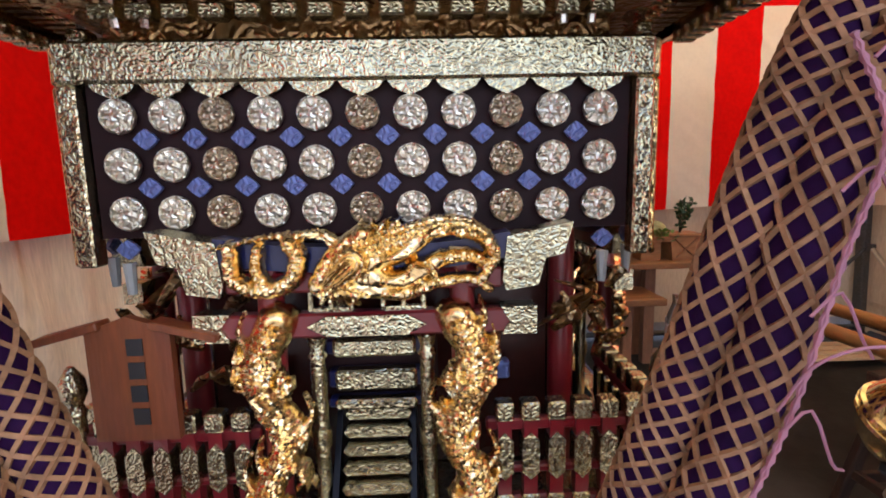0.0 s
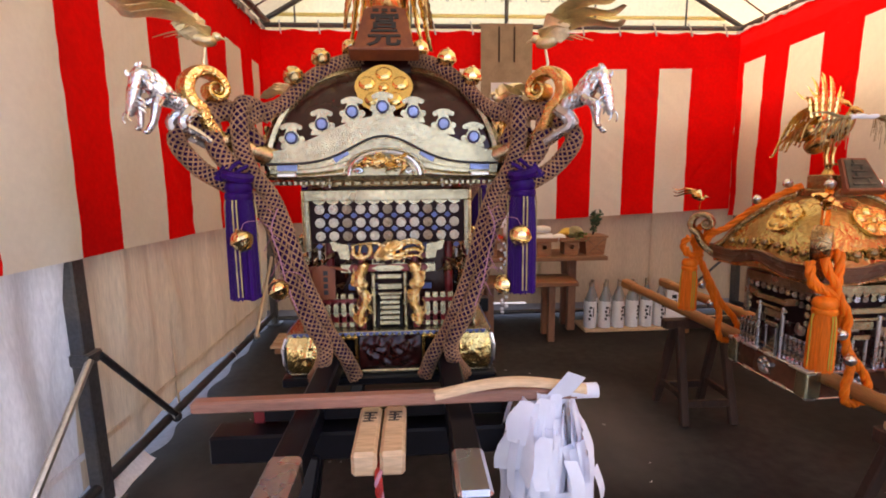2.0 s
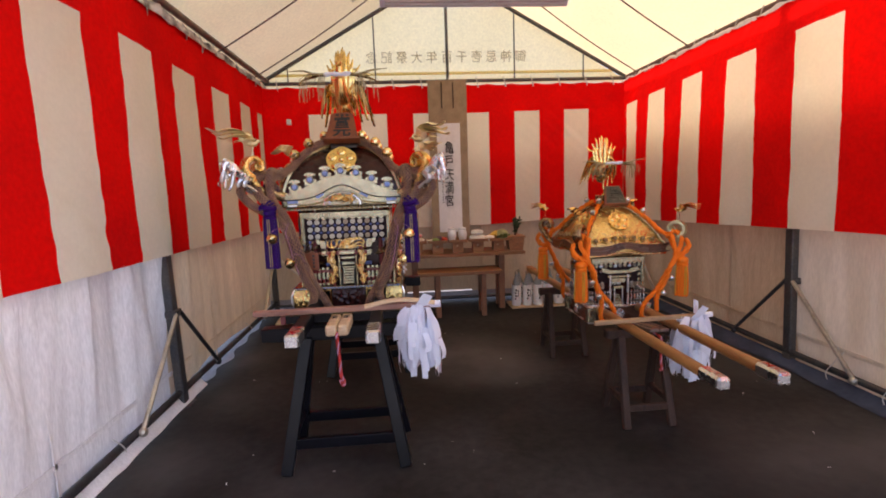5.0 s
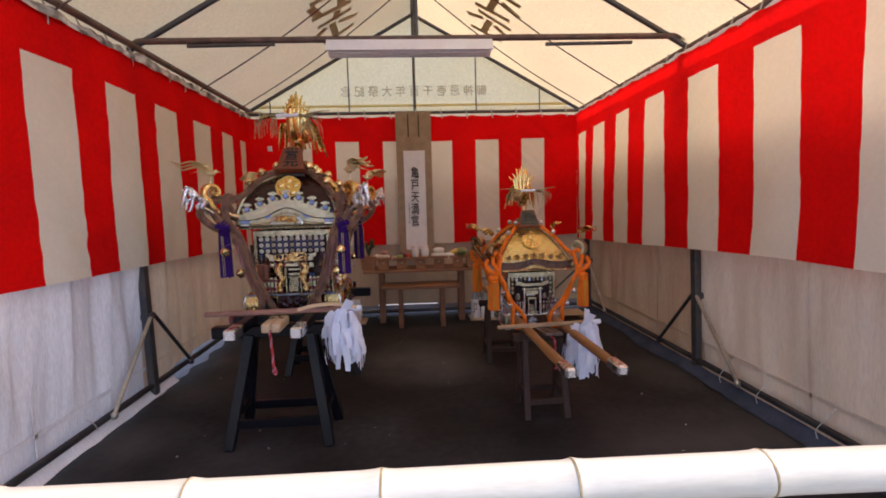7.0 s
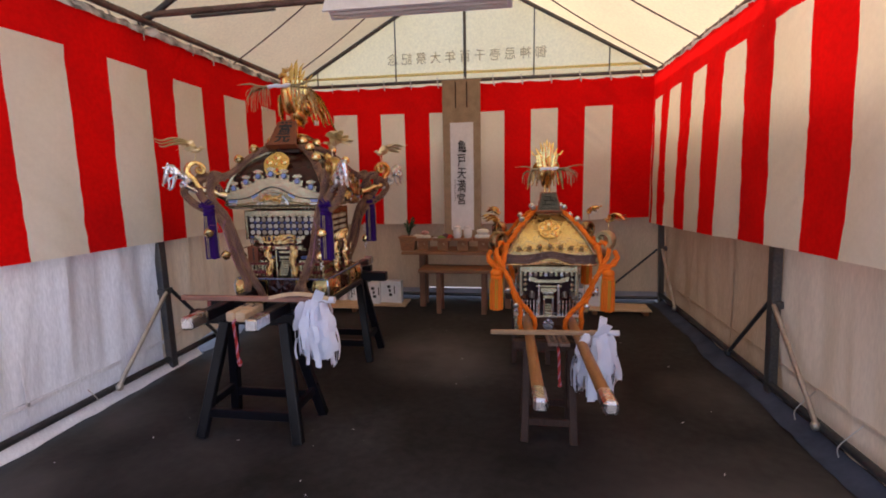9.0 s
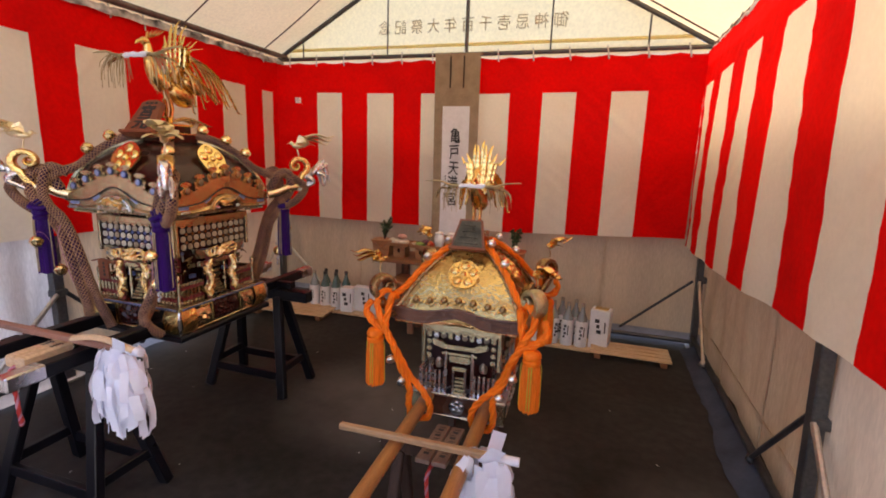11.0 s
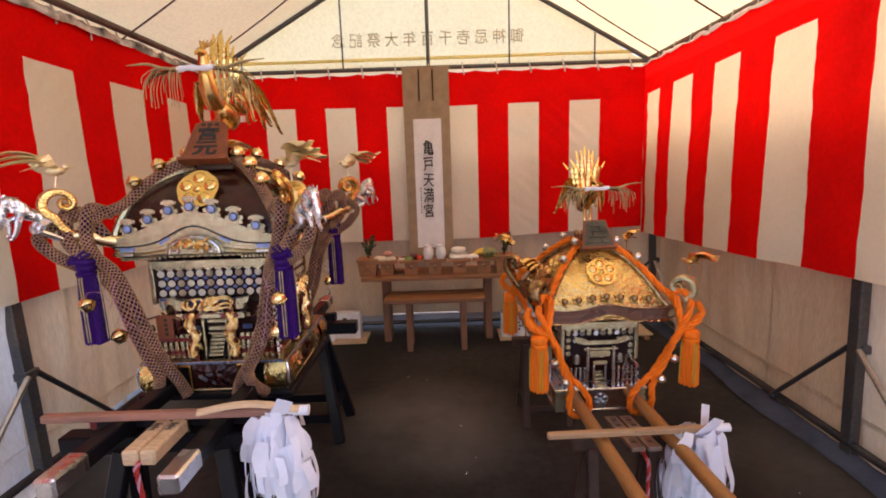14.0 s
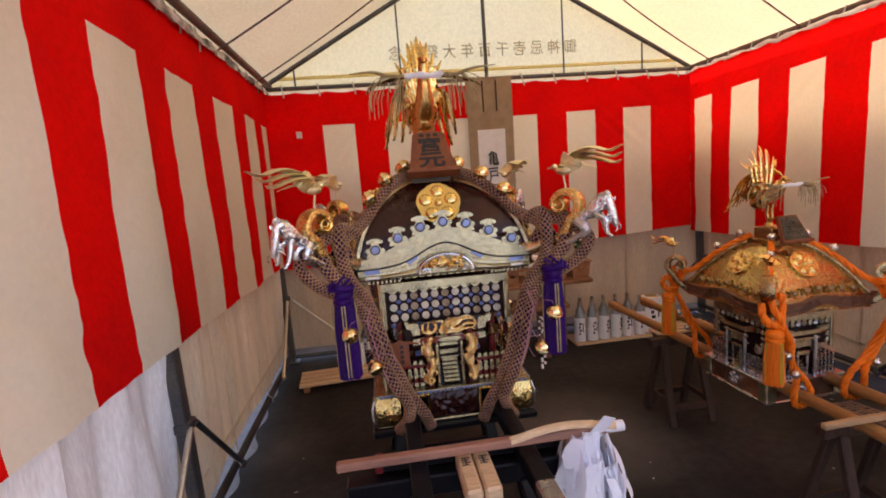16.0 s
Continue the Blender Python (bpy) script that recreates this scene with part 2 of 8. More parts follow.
def add_dust_and_daylight(ma, spots, colour):
    """Paints pale trodden dust and pools of daylight round the given places, broken up by noise."""
    nt = ma.node_tree
    N, L = nt.nodes, nt.links
    bs = N["Principled BSDF"]
    tc, nz = N.new("ShaderNodeTexCoord"), N.new("ShaderNodeTexNoise")
    nz.inputs["Scale"].default_value, nz.inputs["Detail"].default_value = 3.2, 6
    L.new(tc.outputs["Object"], nz.inputs["Vector"])
    base = bs.inputs["Base Color"].links[0].from_socket
    for x, y, r, amount in spots:
        far, fade, mul, mix = N.new("ShaderNodeVectorMath"), N.new("ShaderNodeMapRange"), N.new("ShaderNodeMath"), N.new("ShaderNodeMix")
        far.operation, mul.operation, mix.data_type = "DISTANCE", "MULTIPLY", "RGBA"
        far.inputs[1].default_value = (x, y, 0)
        L.new(tc.outputs["Object"], far.inputs[0])
        fade.inputs[1].default_value, fade.inputs[2].default_value = r, 0.1 * r
        fade.inputs[3].default_value, fade.inputs[4].default_value = 0.0, amount * 1.7
        L.new(far.outputs["Value"], fade.inputs[0])
        L.new(fade.outputs[0], mul.inputs[0]), L.new(nz.outputs["Fac"], mul.inputs[1])
        mul.use_clamp = True
        L.new(mul.outputs[0], mix.inputs[0]), L.new(base, mix.inputs[6])
        mix.inputs[7].default_value = (*colour, 1)
        base = mix.outputs[2]
    L.new(base, bs.inputs["Base Color"])


# first three spots are trodden dust; the other seven paint in side daylight
add_dust_and_daylight(M_FLOOR, ((1.50, 2.25, 0.75, 0.95), (1.75, 2.0, 0.45, 0.6), (0.35, 0.55, 0.5, 0.3), (-0.40, 0.1, 0.5, 0.55), (-0.42, 0.9, 0.45, 0.6), (-0.38, 1.7, 0.5, 0.5), (-0.45, 2.5, 0.4, 0.5), (2.9, 0.5, 0.6, 0.4), (3.45, 0.5, 0.6, 0.6), (3.5, 1.7, 0.5, 0.5)), (0.105, 0.094, 0.088))
M_GROUND = surface("outdoor_paving", (0.27, 0.268, 0.268), 0.9, 0, 0.7, 0.12, 30, 0.3, 40)
M_STEEL = surface("painted_steel", (0.085, 0.09, 0.10), 0.45, 0.6, 6, 0.2, 60, 0.05, 60, tint=(0.12, 0.11, 0.10))
M_STEEL_DARK = surface("dark_steel", (0.05, 0.05, 0.055), 0.5, 0.4, 6, 0.2, 60, 0.05, 60)
M_RUSTY = surface("brown_steel", (0.16, 0.10, 0.085), 0.55, 0.2, 8, 0.2, 60, 0.08, 60)
M_GALV = surface("galvanised_pipe", (0.55, 0.50, 0.42), 0.35, 0.8, 10, 0.12, 70, 0.03, 60)
M_TIE = surface("white_cord", (0.55, 0.53, 0.49), 0.8, 0, 20, 0.1)
M_WOOD_PALE = surface("pale_cypress", (0.62, 0.44, 0.27), 0.55, 0, 5, 0.14, 30, 0.12, 50, tint=(0.52, 0.35, 0.20), stretch=(1, 8, 8))
M_WOOD_BROWN = surface("brown_timber", (0.26, 0.12, 0.065), 0.55, 0, 5, 0.18, 30, 0.15, 50, tint=(0.19, 0.085, 0.045), stretch=(6, 6, 1))
M_WOOD_TABLE = surface("table_timber", (0.27, 0.12, 0.05), 0.5, 0, 4, 0.15, 30, 0.1, 50, tint=(0.20, 0.085, 0.036), stretch=(1, 8, 8))
M_WOOD_POLE = surface("oiled_pole_wood", (0.36, 0.165, 0.052), 0.42, 0, 3, 0.18, 30, 0.08, 40, tint=(0.26, 0.11, 0.035), stretch=(9, 1, 9))
M_WOOD_DARK = surface("weathered_dark_wood", (0.060, 0.032, 0.023), 0.62, 0, 5, 0.2, 35, 0.2, 50, tint=(0.040, 0.024, 0.019), stretch=(6, 6, 1), spec=0.2)
M_LACQUER = surface("black_lacquer", (0.006, 0.006, 0.009), 0.32, 0, 4, 0.2, 40, 0.03, 30, coat=0.0, spec=0.22)
M_MAROON = surface("maroon_lacquer", (0.036, 0.007, 0.005), 0.25, 0, 4, 0.15, 40, 0.02, 30, coat=0.06, spec=0.35)
M_CRIMSON = surface("crimson_lacquer", (0.20, 0.012, 0.016), 0.3, 0, 6, 0.12, 40, 0.02, 30, coat=0.4)
M_SILVER = surface("chased_silver", (0.55, 0.495, 0.325), 0.24, 1, 10, 0.14, 60, 0, 60, engrave=0.25, engrave_scale=190)
M_SILVER_PLAIN = surface("polished_silver", (0.74, 0.74, 0.74), 0.27, 1, 12, 0.06, 90, 0.05, 60)
M_GOLD = surface("gilt", (0.89, 0.64, 0.24), 0.18, 1, 12, 0.08, 90, 0.08, 60)
M_GOLD_CARVED = surface("carved_gilt", (0.88, 0.71, 0.43), 0.22, 1, 14, 0.12, 90, 0, 60, engrave=0.14, engrave_scale=150)
M_GOLD_DRAGON = surface("burnished_carved_gilt", (0.90, 0.73, 0.43), 0.2, 1, 30, 0.1, 90, 0, 60, tint=(0.80, 0.55, 0.24))
M_BRASS = surface("polished_brass", (0.92, 0.70, 0.34), 0.12, 1, 10, 0.05, 80, 0.02, 40)
M_BRONZE = surface("aged_bronze", (0.42, 0.27, 0.13), 0.26, 1, 10, 0.15, 80, 0, 50, engrave=0.4, engrave_scale=80)
M_BLUE = surface("blue_enamel", (0.11, 0.15, 0.36), 0.3, 0.2, 14, 0.12, 90, 0, 50, engrave=0.4, engrave_scale=130)
M_NAVY = surface("navy_enamel", (0.013, 0.018, 0.085), 0.3, 0, 14, 0.15, 90, 0.05, 50)
M_PURPLE = surface("purple_silk", (0.030, 0.003, 0.105), 0.45, 0, 10, 0.2, 120, 0.35, 420, stretch=(3, 3, 0.12), spec=0.14)
M_PURPLE_ROPE = surface("purple_rope_core", (0.020, 0.003, 0.036), 0.8, 0, 20, 0.15, 120, 0.2, 200, spec=0.12)
M_NET = surface("tan_cord_net", (0.36, 0.195, 0.105), 0.7, 0, 20, 0.2, 150, 0.2, 250, spec=0.25)
M_ORANGE = surface("orange_cord", (0.90, 0.18, 0.008), 0.55, 0, 20, 0.10, 150, 0.35, 350, spec=0.25)
M_ORANGE_FRINGE = surface("orange_fringe", (0.90, 0.19, 0.01), 0.6, 0, 60, 0.14, 200, 0.6, 300, stretch=(4, 4, 0.15), spec=0.25)
M_COPPER = surface("hammered_copper", (0.55, 0.27, 0.13), 0.24, 1, 7, 0.1, 60, 0, 50, tint=(0.62, 0.38, 0.15), engrave=0.55, engrave_scale=45)
M_GOLD_HAMMER = surface("hammered_gold", (0.56, 0.42, 0.18), 0.27, 1, 8, 0.16, 60, 0.4, 15, tint=(0.40, 0.235, 0.085), engrave=0.3, engrave_scale=40, stretch=(1, 1, 1.4))
M_BROWN_LACQUER = surface("brown_lacquer", (0.085, 0.033, 0.018), 0.28, 0, 7, 0.18, 50, 0.06, 40, tint=(0.14, 0.055, 0.028), coat=0.12, spec=0.45)
M_TIN = surface("worn_silver", (0.40, 0.32, 0.245), 0.3, 1, 14, 0.15, 80, 0, 50, engrave=0.5, engrave_scale=90)
M_PAPER = cloth("white_paper", (0.89, 0.91, 0.98), 0.34, 0.7, 12, 0.02, tint=(0.86, 0.88, 0.96), crease=0.05)
M_LABEL = surface("printed_paper", (0.78, 0.77, 0.78), 0.7, 0, 10, 0.04, 60)
M_INK = surface("black_ink", (0.018, 0.017, 0.018), 0.6, 0, 20, 0.1)
M_GREY_INK = cloth("grey_ink", (0.50, 0.42, 0.27), 0.40, tint=(0.60, 0.51, 0.33), scale=9)
M_PLAQUE = surface("stained_plaque_wood", (0.21, 0.056, 0.016), 0.45, 0, 4, 0.15, 30, 0.15, 50, tint=(0.15, 0.035, 0.016), stretch=(7, 7, 1))
M_STRAW = surface("rice_straw", (0.44, 0.34, 0.17), 0.75, 0, 20, 0.2, 80, 0.1, 100)
M_LEAF = surface("evergreen_leaf", (0.035, 0.10, 0.03), 0.45, 0, 30, 0.3, 80, 0.05, 60)
M_CERAMIC = surface("white_porcelain", (0.80, 0.79, 0.77), 0.15, 0, 10, 0.03, 60, coat=0.5)
M_MOCHI = surface("rice_cake", (0.82, 0.79, 0.72), 0.7, 0, 14, 0.04, 60, 0.05, 50)
M_SILK_BROWN = surface("scroll_brocade", (0.34, 0.24, 0.15), 0.7, 0, 10, 0.08, 90, 0.1, 200)
M_BAMBOO = surface("dry_bamboo", (0.66, 0.65, 0.55), 0.34, 0, 4, 0.05, 26, 0.04, 40, tint=(0.60, 0.58, 0.47), stretch=(1, 7, 7))
M_LAMP = surface("lamp_enamel", (0.78, 0.78, 0.86), 0.4, 0, 6, 0.04, 60)
M_GLASS = surface("green_bottle_glass", (0.10, 0.16, 0.14), 0.06, 0, 8, 0.1, 60, coat=0.5)
M_GLASS_CLEAR = surface("pale_bottle_glass", (0.27, 0.29, 0.29), 0.06, 0, 8, 0.06, 60, coat=0.5)
M_RED_PAINT = surface("red_paint", (0.42, 0.02, 0.015), 0.5, 0, 10, 0.1)
M_PINK = surface("pink_cord", (0.46, 0.20, 0.27), 0.7, 0, 30, 0.1)
M_OLD_GOLD = surface("antique_gilt", (0.66, 0.40, 0.15), 0.24, 1, 10, 0.15, 80, 0.1, 60, tint=(0.80, 0.52, 0.18))
M_PALE_GOLD = surface("pale_gilt", (0.94, 0.83, 0.54), 0.42, 1, 12, 0.1, 90, 0, 60, engrave=0.3, engrave_scale=150)
M_LATTICE_BACK = surface("dark_lattice_board", (0.022, 0.006, 0.007), 0.6, 0, 6, 0.15, 40, 0.05, 60, spec=0.2)
# the front's silver with the sides' dark, warm reflections put into its colour
M_PAINTED_REFLECTION = surface("silver_with_painted_reflection", (0.80, 0.58, 0.28), 0.25, 1, 9, 0.16, 80, 0, 60, tint=(0.55, 0.36, 0.18), engrave=0.2, engrave_scale=170)
# wall canvas darkened in colour for the shade on the rear east panel
M_WALL_SHADED = cloth("shaded_wall_canvas", (0.55, 0.41, 0.285), 0.03, tint=(0.43, 0.32, 0.22), scale=1.3, vary=0.1, crease=0.6, stretch=(2.2, 2.2, 0.45))
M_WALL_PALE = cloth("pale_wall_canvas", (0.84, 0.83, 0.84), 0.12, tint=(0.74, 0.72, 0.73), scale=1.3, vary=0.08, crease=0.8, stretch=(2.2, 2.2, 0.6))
# same canvas with the light that the rear west panel catches painted in
M_WALL_LIT = cloth("lit_wall_canvas", (0.80, 0.66, 0.48), 0.10, tint=(0.62, 0.50, 0.36), scale=1.3, vary=0.1, crease=0.7, stretch=(2.2, 3.0, 0.35))
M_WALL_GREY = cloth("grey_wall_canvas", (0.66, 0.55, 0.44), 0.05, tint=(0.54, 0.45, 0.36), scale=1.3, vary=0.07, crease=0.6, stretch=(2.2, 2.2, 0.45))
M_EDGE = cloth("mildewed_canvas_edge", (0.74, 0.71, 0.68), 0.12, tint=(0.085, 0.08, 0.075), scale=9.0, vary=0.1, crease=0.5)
M_CEDAR = surface("orange_cedar", (0.36, 0.165, 0.068), 0.55, 0, 5, 0.14, 30, 0.12, 50, tint=(0.28, 0.12, 0.05), stretch=(1, 8, 8))
M_YELLOW = surface("yellow_green_thread", (0.52, 0.40, 0.05), 0.6, 0, 40, 0.12, 150, 0.2, 300, spec=0.2)
M_TABLET = surface("grey_brown_tablet", (0.20, 0.125, 0.088), 0.55, 0, 5, 0.16, 30, 0.15, 50, tint=(0.145, 0.088, 0.062), stretch=(6, 1, 6))
M_CURL = surface("engraved_gilt", (0.86, 0.60, 0.22), 0.26, 1, 14, 0.14, 90, 0, 60, tint=(0.70, 0.44, 0.15), engrave=0.3, engrave_scale=70)
M_CURL_PALE = surface("greenish_gilt", (0.60, 0.56, 0.34), 0.34, 1, 14, 0.14, 90, 0, 60, engrave=0.35, engrave_scale=80)
M_WALL_GLOW = cloth("translucent_upper_wall", (0.90, 0.79, 0.55), 0.62, tint=(0.84, 0.73, 0.50), scale=1.2)
M_SILVER_SCALED = surface("scaled_silver", (0.70, 0.70, 0.71), 0.27, 1, 12, 0.08, 90, 0.05, 60, engrave=0.25, engrave_scale=60)
M_PALE_BLUE = surface("pale_blue_enamel", (0.28, 0.37, 0.66), 0.3, 0.4, 14, 0.12, 90, 0, 50, engrave=0.3, engrave_scale=130)

# ---- the tent ----
XL, XR, YF, YB = -0.765, 3.95, -0.90, 4.29
EAVE, RIDGE_X, RIDGE_Z = 2.70, 1.53, 3.97
EAVE_L, EAVE_R = -0.64, 3.72
FRAMES_Y = (-0.85, 1.67, 4.205)


def ripple(a, b):
    return 0.5 * noise.noise(Vector((a * 2.1, b * 0.6, 3.1))) + 0.25 * noise.noise(Vector((a * 6.0, b * 1.2, 7.7)))


def folds(s, z, seed):
    """Narrow hanging folds in slack canvas, strongest halfway down."""
    a = noise.noise(Vector((s * 3.4 + 0.5 * z + seed, z * 0.5, 2.2)))
    b = noise.noise(Vector((s * 8.5 - 0.8 * z + seed, z * 0.8, 6.1)))
    return 0.024 * (1 - 2.4 * abs(a)) + 0.010 * (1 - 2 * abs(b))


def ogee_step(y):
    """Where the foot of the canvas is lifted off the ground."""
    return max(0.0, 1 - ((y - 2.6) / 0.75) ** 2)


bm = bmesh.new()
grid_sheet(bm, lambda u, v: ((u - 0.5) * 600, (v - 0.5) * 600, -0.012), 8, 8)
structure("ground", bm, M_GROUND, "pale paved ground outside the tent")

# west edge is notched: the bared pale paving stands in for leaking daylight
bm = bmesh.new()
grid_sheet(bm, lambda u, v: (-0.715 + (0.06 * noise.noise(Vector((0.5, v * 22, 4))) + 0.10 * ogee_step(-1.05 + 5.75 * v) * (0.6 + noise.noise(Vector((0.2, v * 20, 8))))) * (1 - u) ** 3 + 5.4 * u, -1.05 + 5.75 * v, 0.006 * noise.noise(Vector((u * 9, v * 11, 0))) - 0.003), 90, 160)
structure("floor", bm, M_FLOOR, "dark packed earth floor with dusty patches and daylight painted along its sides", smooth=True)

# canvas walls, gathered and creased
WALL_LABEL = "cream canvas tent wall, creased and dirty near the ground"


def canvas_wall(name, fn, mat=M_WALL, nu=170, nv=40):
    bm = bmesh.new()
    grid_sheet(bm, fn, nu, nv)
    return structure(name, bm, mat, WALL_LABEL, smooth=True)


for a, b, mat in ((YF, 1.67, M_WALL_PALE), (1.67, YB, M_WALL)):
    canvas_wall("wall_west", lambda u, v: (XL + 0.03 + 0.06 * ripple((a + (b - a) * u) * 1.3, v * 2.6) + (2.0 if a < 0 else 1.2) * folds(a + (b - a) * u, v * 2.6, 3.0) * min(1, 5 * v), a + (b - a) * u, (0.07 + 0.05 * ogee_step(a + (b - a) * u)) * (1 - v) + 2.73 * v), M_WALL_LIT if a > 0 else mat, 110, 40)
    canvas_wall("wall_east", lambda u, v: (XR - 0.075 * v - 0.06 * ripple((a + (b - a) * u) * 1.3 + 20, v * 2.6) - 0.8 * folds(a + (b - a) * u, v * 1.9, 31.0) * min(1, 5 * v), a + (b - a) * u, -0.005 + 1.885 * v), M_WALL_SHADED if a > 0 else M_WALL_GREY, 110, 28)
    # added translucent upper wall: lets the sun light the curtain's back
    bm = bmesh.new()
    grid_sheet(bm, lambda u, v: (XR - 0.085 - 0.04 * v - 0.02 * ripple((a + (b - a) * u) * 1.0 + 20, v * 2.6), a + (b - a) * u, 1.86 + 0.79 * v), 50, 8)
    structure("wall_upper_glow", bm, M_WALL_GLOW, "extra translucent upper wall canvas added to make the curtain glow", smooth=True)
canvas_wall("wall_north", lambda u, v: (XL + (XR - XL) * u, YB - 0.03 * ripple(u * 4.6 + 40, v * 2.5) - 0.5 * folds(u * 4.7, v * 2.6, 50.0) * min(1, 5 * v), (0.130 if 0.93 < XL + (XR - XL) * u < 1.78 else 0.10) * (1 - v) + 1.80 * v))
# the same added sheet at the back, to brighten the curtain before it
bm = bmesh.new()
grid_sheet(bm, lambda u, v: (XL + (XR - XL) * u, YB + 0.012 - 0.02 * ripple(u * 4.6 + 40, v), 1.77 + 0.97 * v), 60, 8)
structure("wall_upper_glow", bm, M_WALL_GLOW, "extra translucent upper wall canvas added to make the curtain glow", smooth=True)
bm = bmesh.new()
grid_sheet(bm, lambda u, v: (XL + (XR - XL) * u, YB - 0.03 - 0.02 * ripple(u * 5 + 60, v), 0.03 + 0.09 * v), 60, 6)
structure("wall_skirt", bm, cloth("skirt_canvas", (0.30, 0.29, 0.31), 0.2, tint=(0.22, 0.21, 0.23)), "grey canvas skirt along the foot of the back wall", smooth=True)

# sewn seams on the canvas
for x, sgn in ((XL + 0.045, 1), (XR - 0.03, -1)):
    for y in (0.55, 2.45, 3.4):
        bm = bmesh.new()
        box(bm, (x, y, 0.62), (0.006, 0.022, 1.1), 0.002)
        structure("canvas_seam", bm, (M_WALL_PALE if y < 1.67 else M_WALL_LIT) if sgn > 0 else (M_WALL_GREY if y < 1.67 else M_WALL_SHADED), "sewn seam in the canvas wall")
    for y, mat in ((0.435, M_WALL_PALE), (2.935, M_WALL_LIT)):
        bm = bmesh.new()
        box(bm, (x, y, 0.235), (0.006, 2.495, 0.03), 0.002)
        structure("canvas_hem", bm, mat if sgn > 0 else (M_WALL_GREY if y < 1 else M_WALL_SHADED), "sewn hem low on the canvas wall")
for x in (0.35, 1.9, 3.0):
    bm = bmesh.new()
    box(bm, (x, YB - 0.035, 0.6), (0.022, 0.006, 0.8), 0.002)
    structure("canvas_seam", bm, M_WALL, "sewn seam in the canvas wall")

# loose foot of the canvas lying inwards on the floor
bm = bmesh.new()
grid_sheet(bm, lambda u, v: (-0.70 + (0.075 + 0.02 * noise.noise(Vector((u * 14, 1, 2)))) * v, YF + 2.9 * u, 0.085 * (1 - v) ** 1.6 + 0.010 + 0.010 * noise.noise(Vector((u * 18, v * 2, 6)))), 70, 6)
structure("wall_foot_strip", bm, M_WALL_PALE, "pale canvas foot folded in over the floor", smooth=True)
# skylight leaking under the east wall, painted as a blue-grey strip
bm = bmesh.new()
grid_sheet(bm, lambda u, v: (3.86 - (0.125 + 0.07 * noise.noise(Vector((u * 7, 4, 2))) + 0.02 * noise.noise(Vector((u * 40, 4, 7)))) * v, YF + 5.0 * u, 0.05 * (1 - v) ** 2 + 0.008 + 0.006 * noise.noise(Vector((u * 18, v * 2, 9)))), 90, 6)
structure("wall_foot_strip", bm, cloth("painted_skylight", (0.072, 0.086, 0.125), 0.1, tint=(0.045, 0.055, 0.08), scale=4.0), "strip of bluish skylight painted along the foot of the canvas wall", smooth=True)

# canopy
for name, x0, z0, x1, z1 in (("ceiling_west", EAVE_L - 0.12, EAVE - 0.05, RIDGE_X, RIDGE_Z), ("ceiling_east", RIDGE_X, RIDGE_Z, EAVE_R + 0.03, EAVE + 0.005)):
    bm = bmesh.new()
    grid_sheet(bm, lambda u, v: (x0 + (x1 - x0) * u, YF - 0.1 + (YB - YF + 0.15) * v, z0 + (z1 - z0) * u + 0.02 - 0.03 * math.sin(math.pi * u) * (0.4 + abs(math.sin(v * math.pi * 4)))), 16, 40)
    structure(name, bm, M_ROOF, "cream canvas canopy glowing with daylight", smooth=True)
bm = bmesh.new()
n = 24
top = lambda x: RIDGE_Z - 0.01 - abs(x - RIDGE_X) * (RIDGE_Z - EAVE) / (RIDGE_X - EAVE_L)
grid_sheet(bm, lambda u, v: (EAVE_L + (EAVE_R - EAVE_L) * u, YB - 0.05 + 0.01 * ripple(u * 4, v * 2), 2.66 + max(0.02, top(EAVE_L + (EAVE_R - EAVE_L) * u) - 2.66) * v), n, 8)
structure("gable_north", bm, M_GABLE, "yellowed canvas gable with mirrored lettering", smooth=True)
writing("gable_lettering", " ".join("御神忌壱千百年大祭記念"), 0.148, M_GREY_INK, Matrix.Translation((1.53, YB - 0.072, 2.955)) @ pose(0, 0, 0, 90, 0, 0) @ Matrix.Diagonal((-0.94, 1, 1, 1)))
tagged(bpy.data.objects["gable_lettering"], "grey lettering showing mirrored through the canvas gable", "lettering", kind="structure")

# large worn lettering on both slopes, seen through the canvas
slope = math.atan2(RIDGE_Z - EAVE, RIDGE_X - EAVE_L)


def slope_mark(side, d, y, strokes):
    """Brush strokes d metres down from the ridge."""
    bm = bmesh.new()
    for sx, sy, w, h, turn in strokes:
        box(bm, (0, 0, 0), (w, h, 0.003), 0, Matrix.Translation((sx, sy, 0)) @ pose(0, 0, 0, 0, 0, turn))
    ob = structure("canopy_lettering", bm, M_GREY_INK, "large worn brush strokes showing through the canvas")
    ob.matrix_basis = Matrix.Translation((RIDGE_X + side * d * math.cos(slope), y, RIDGE_Z - d * math.sin(slope) - 0.035)) @ pose(0, 0, 0, 0, side * math.degrees(slope), 0) @ Matrix.Diagonal((1.35, 1.25, 1, 1))


STROKES_A = ((0, 0.10, 0.34, 0.06, 12), (-0.12, -0.02, 0.07, 0.22, -8), (0.10, -0.03, 0.07, 0.24, 6), (0, -0.16, 0.26, 0.055, 4), (0.02, 0.22, 0.06, 0.14, 20))
STROKES_B = ((0, 0.14, 0.30, 0.055, -8), (-0.02, 0.0, 0.06, 0.28, 3), (0.12, -0.06, 0.18, 0.055, 25), (-0.14, -0.08, 0.16, 0.055, -30), (0.02, -0.2, 0.30, 0.05, 2))
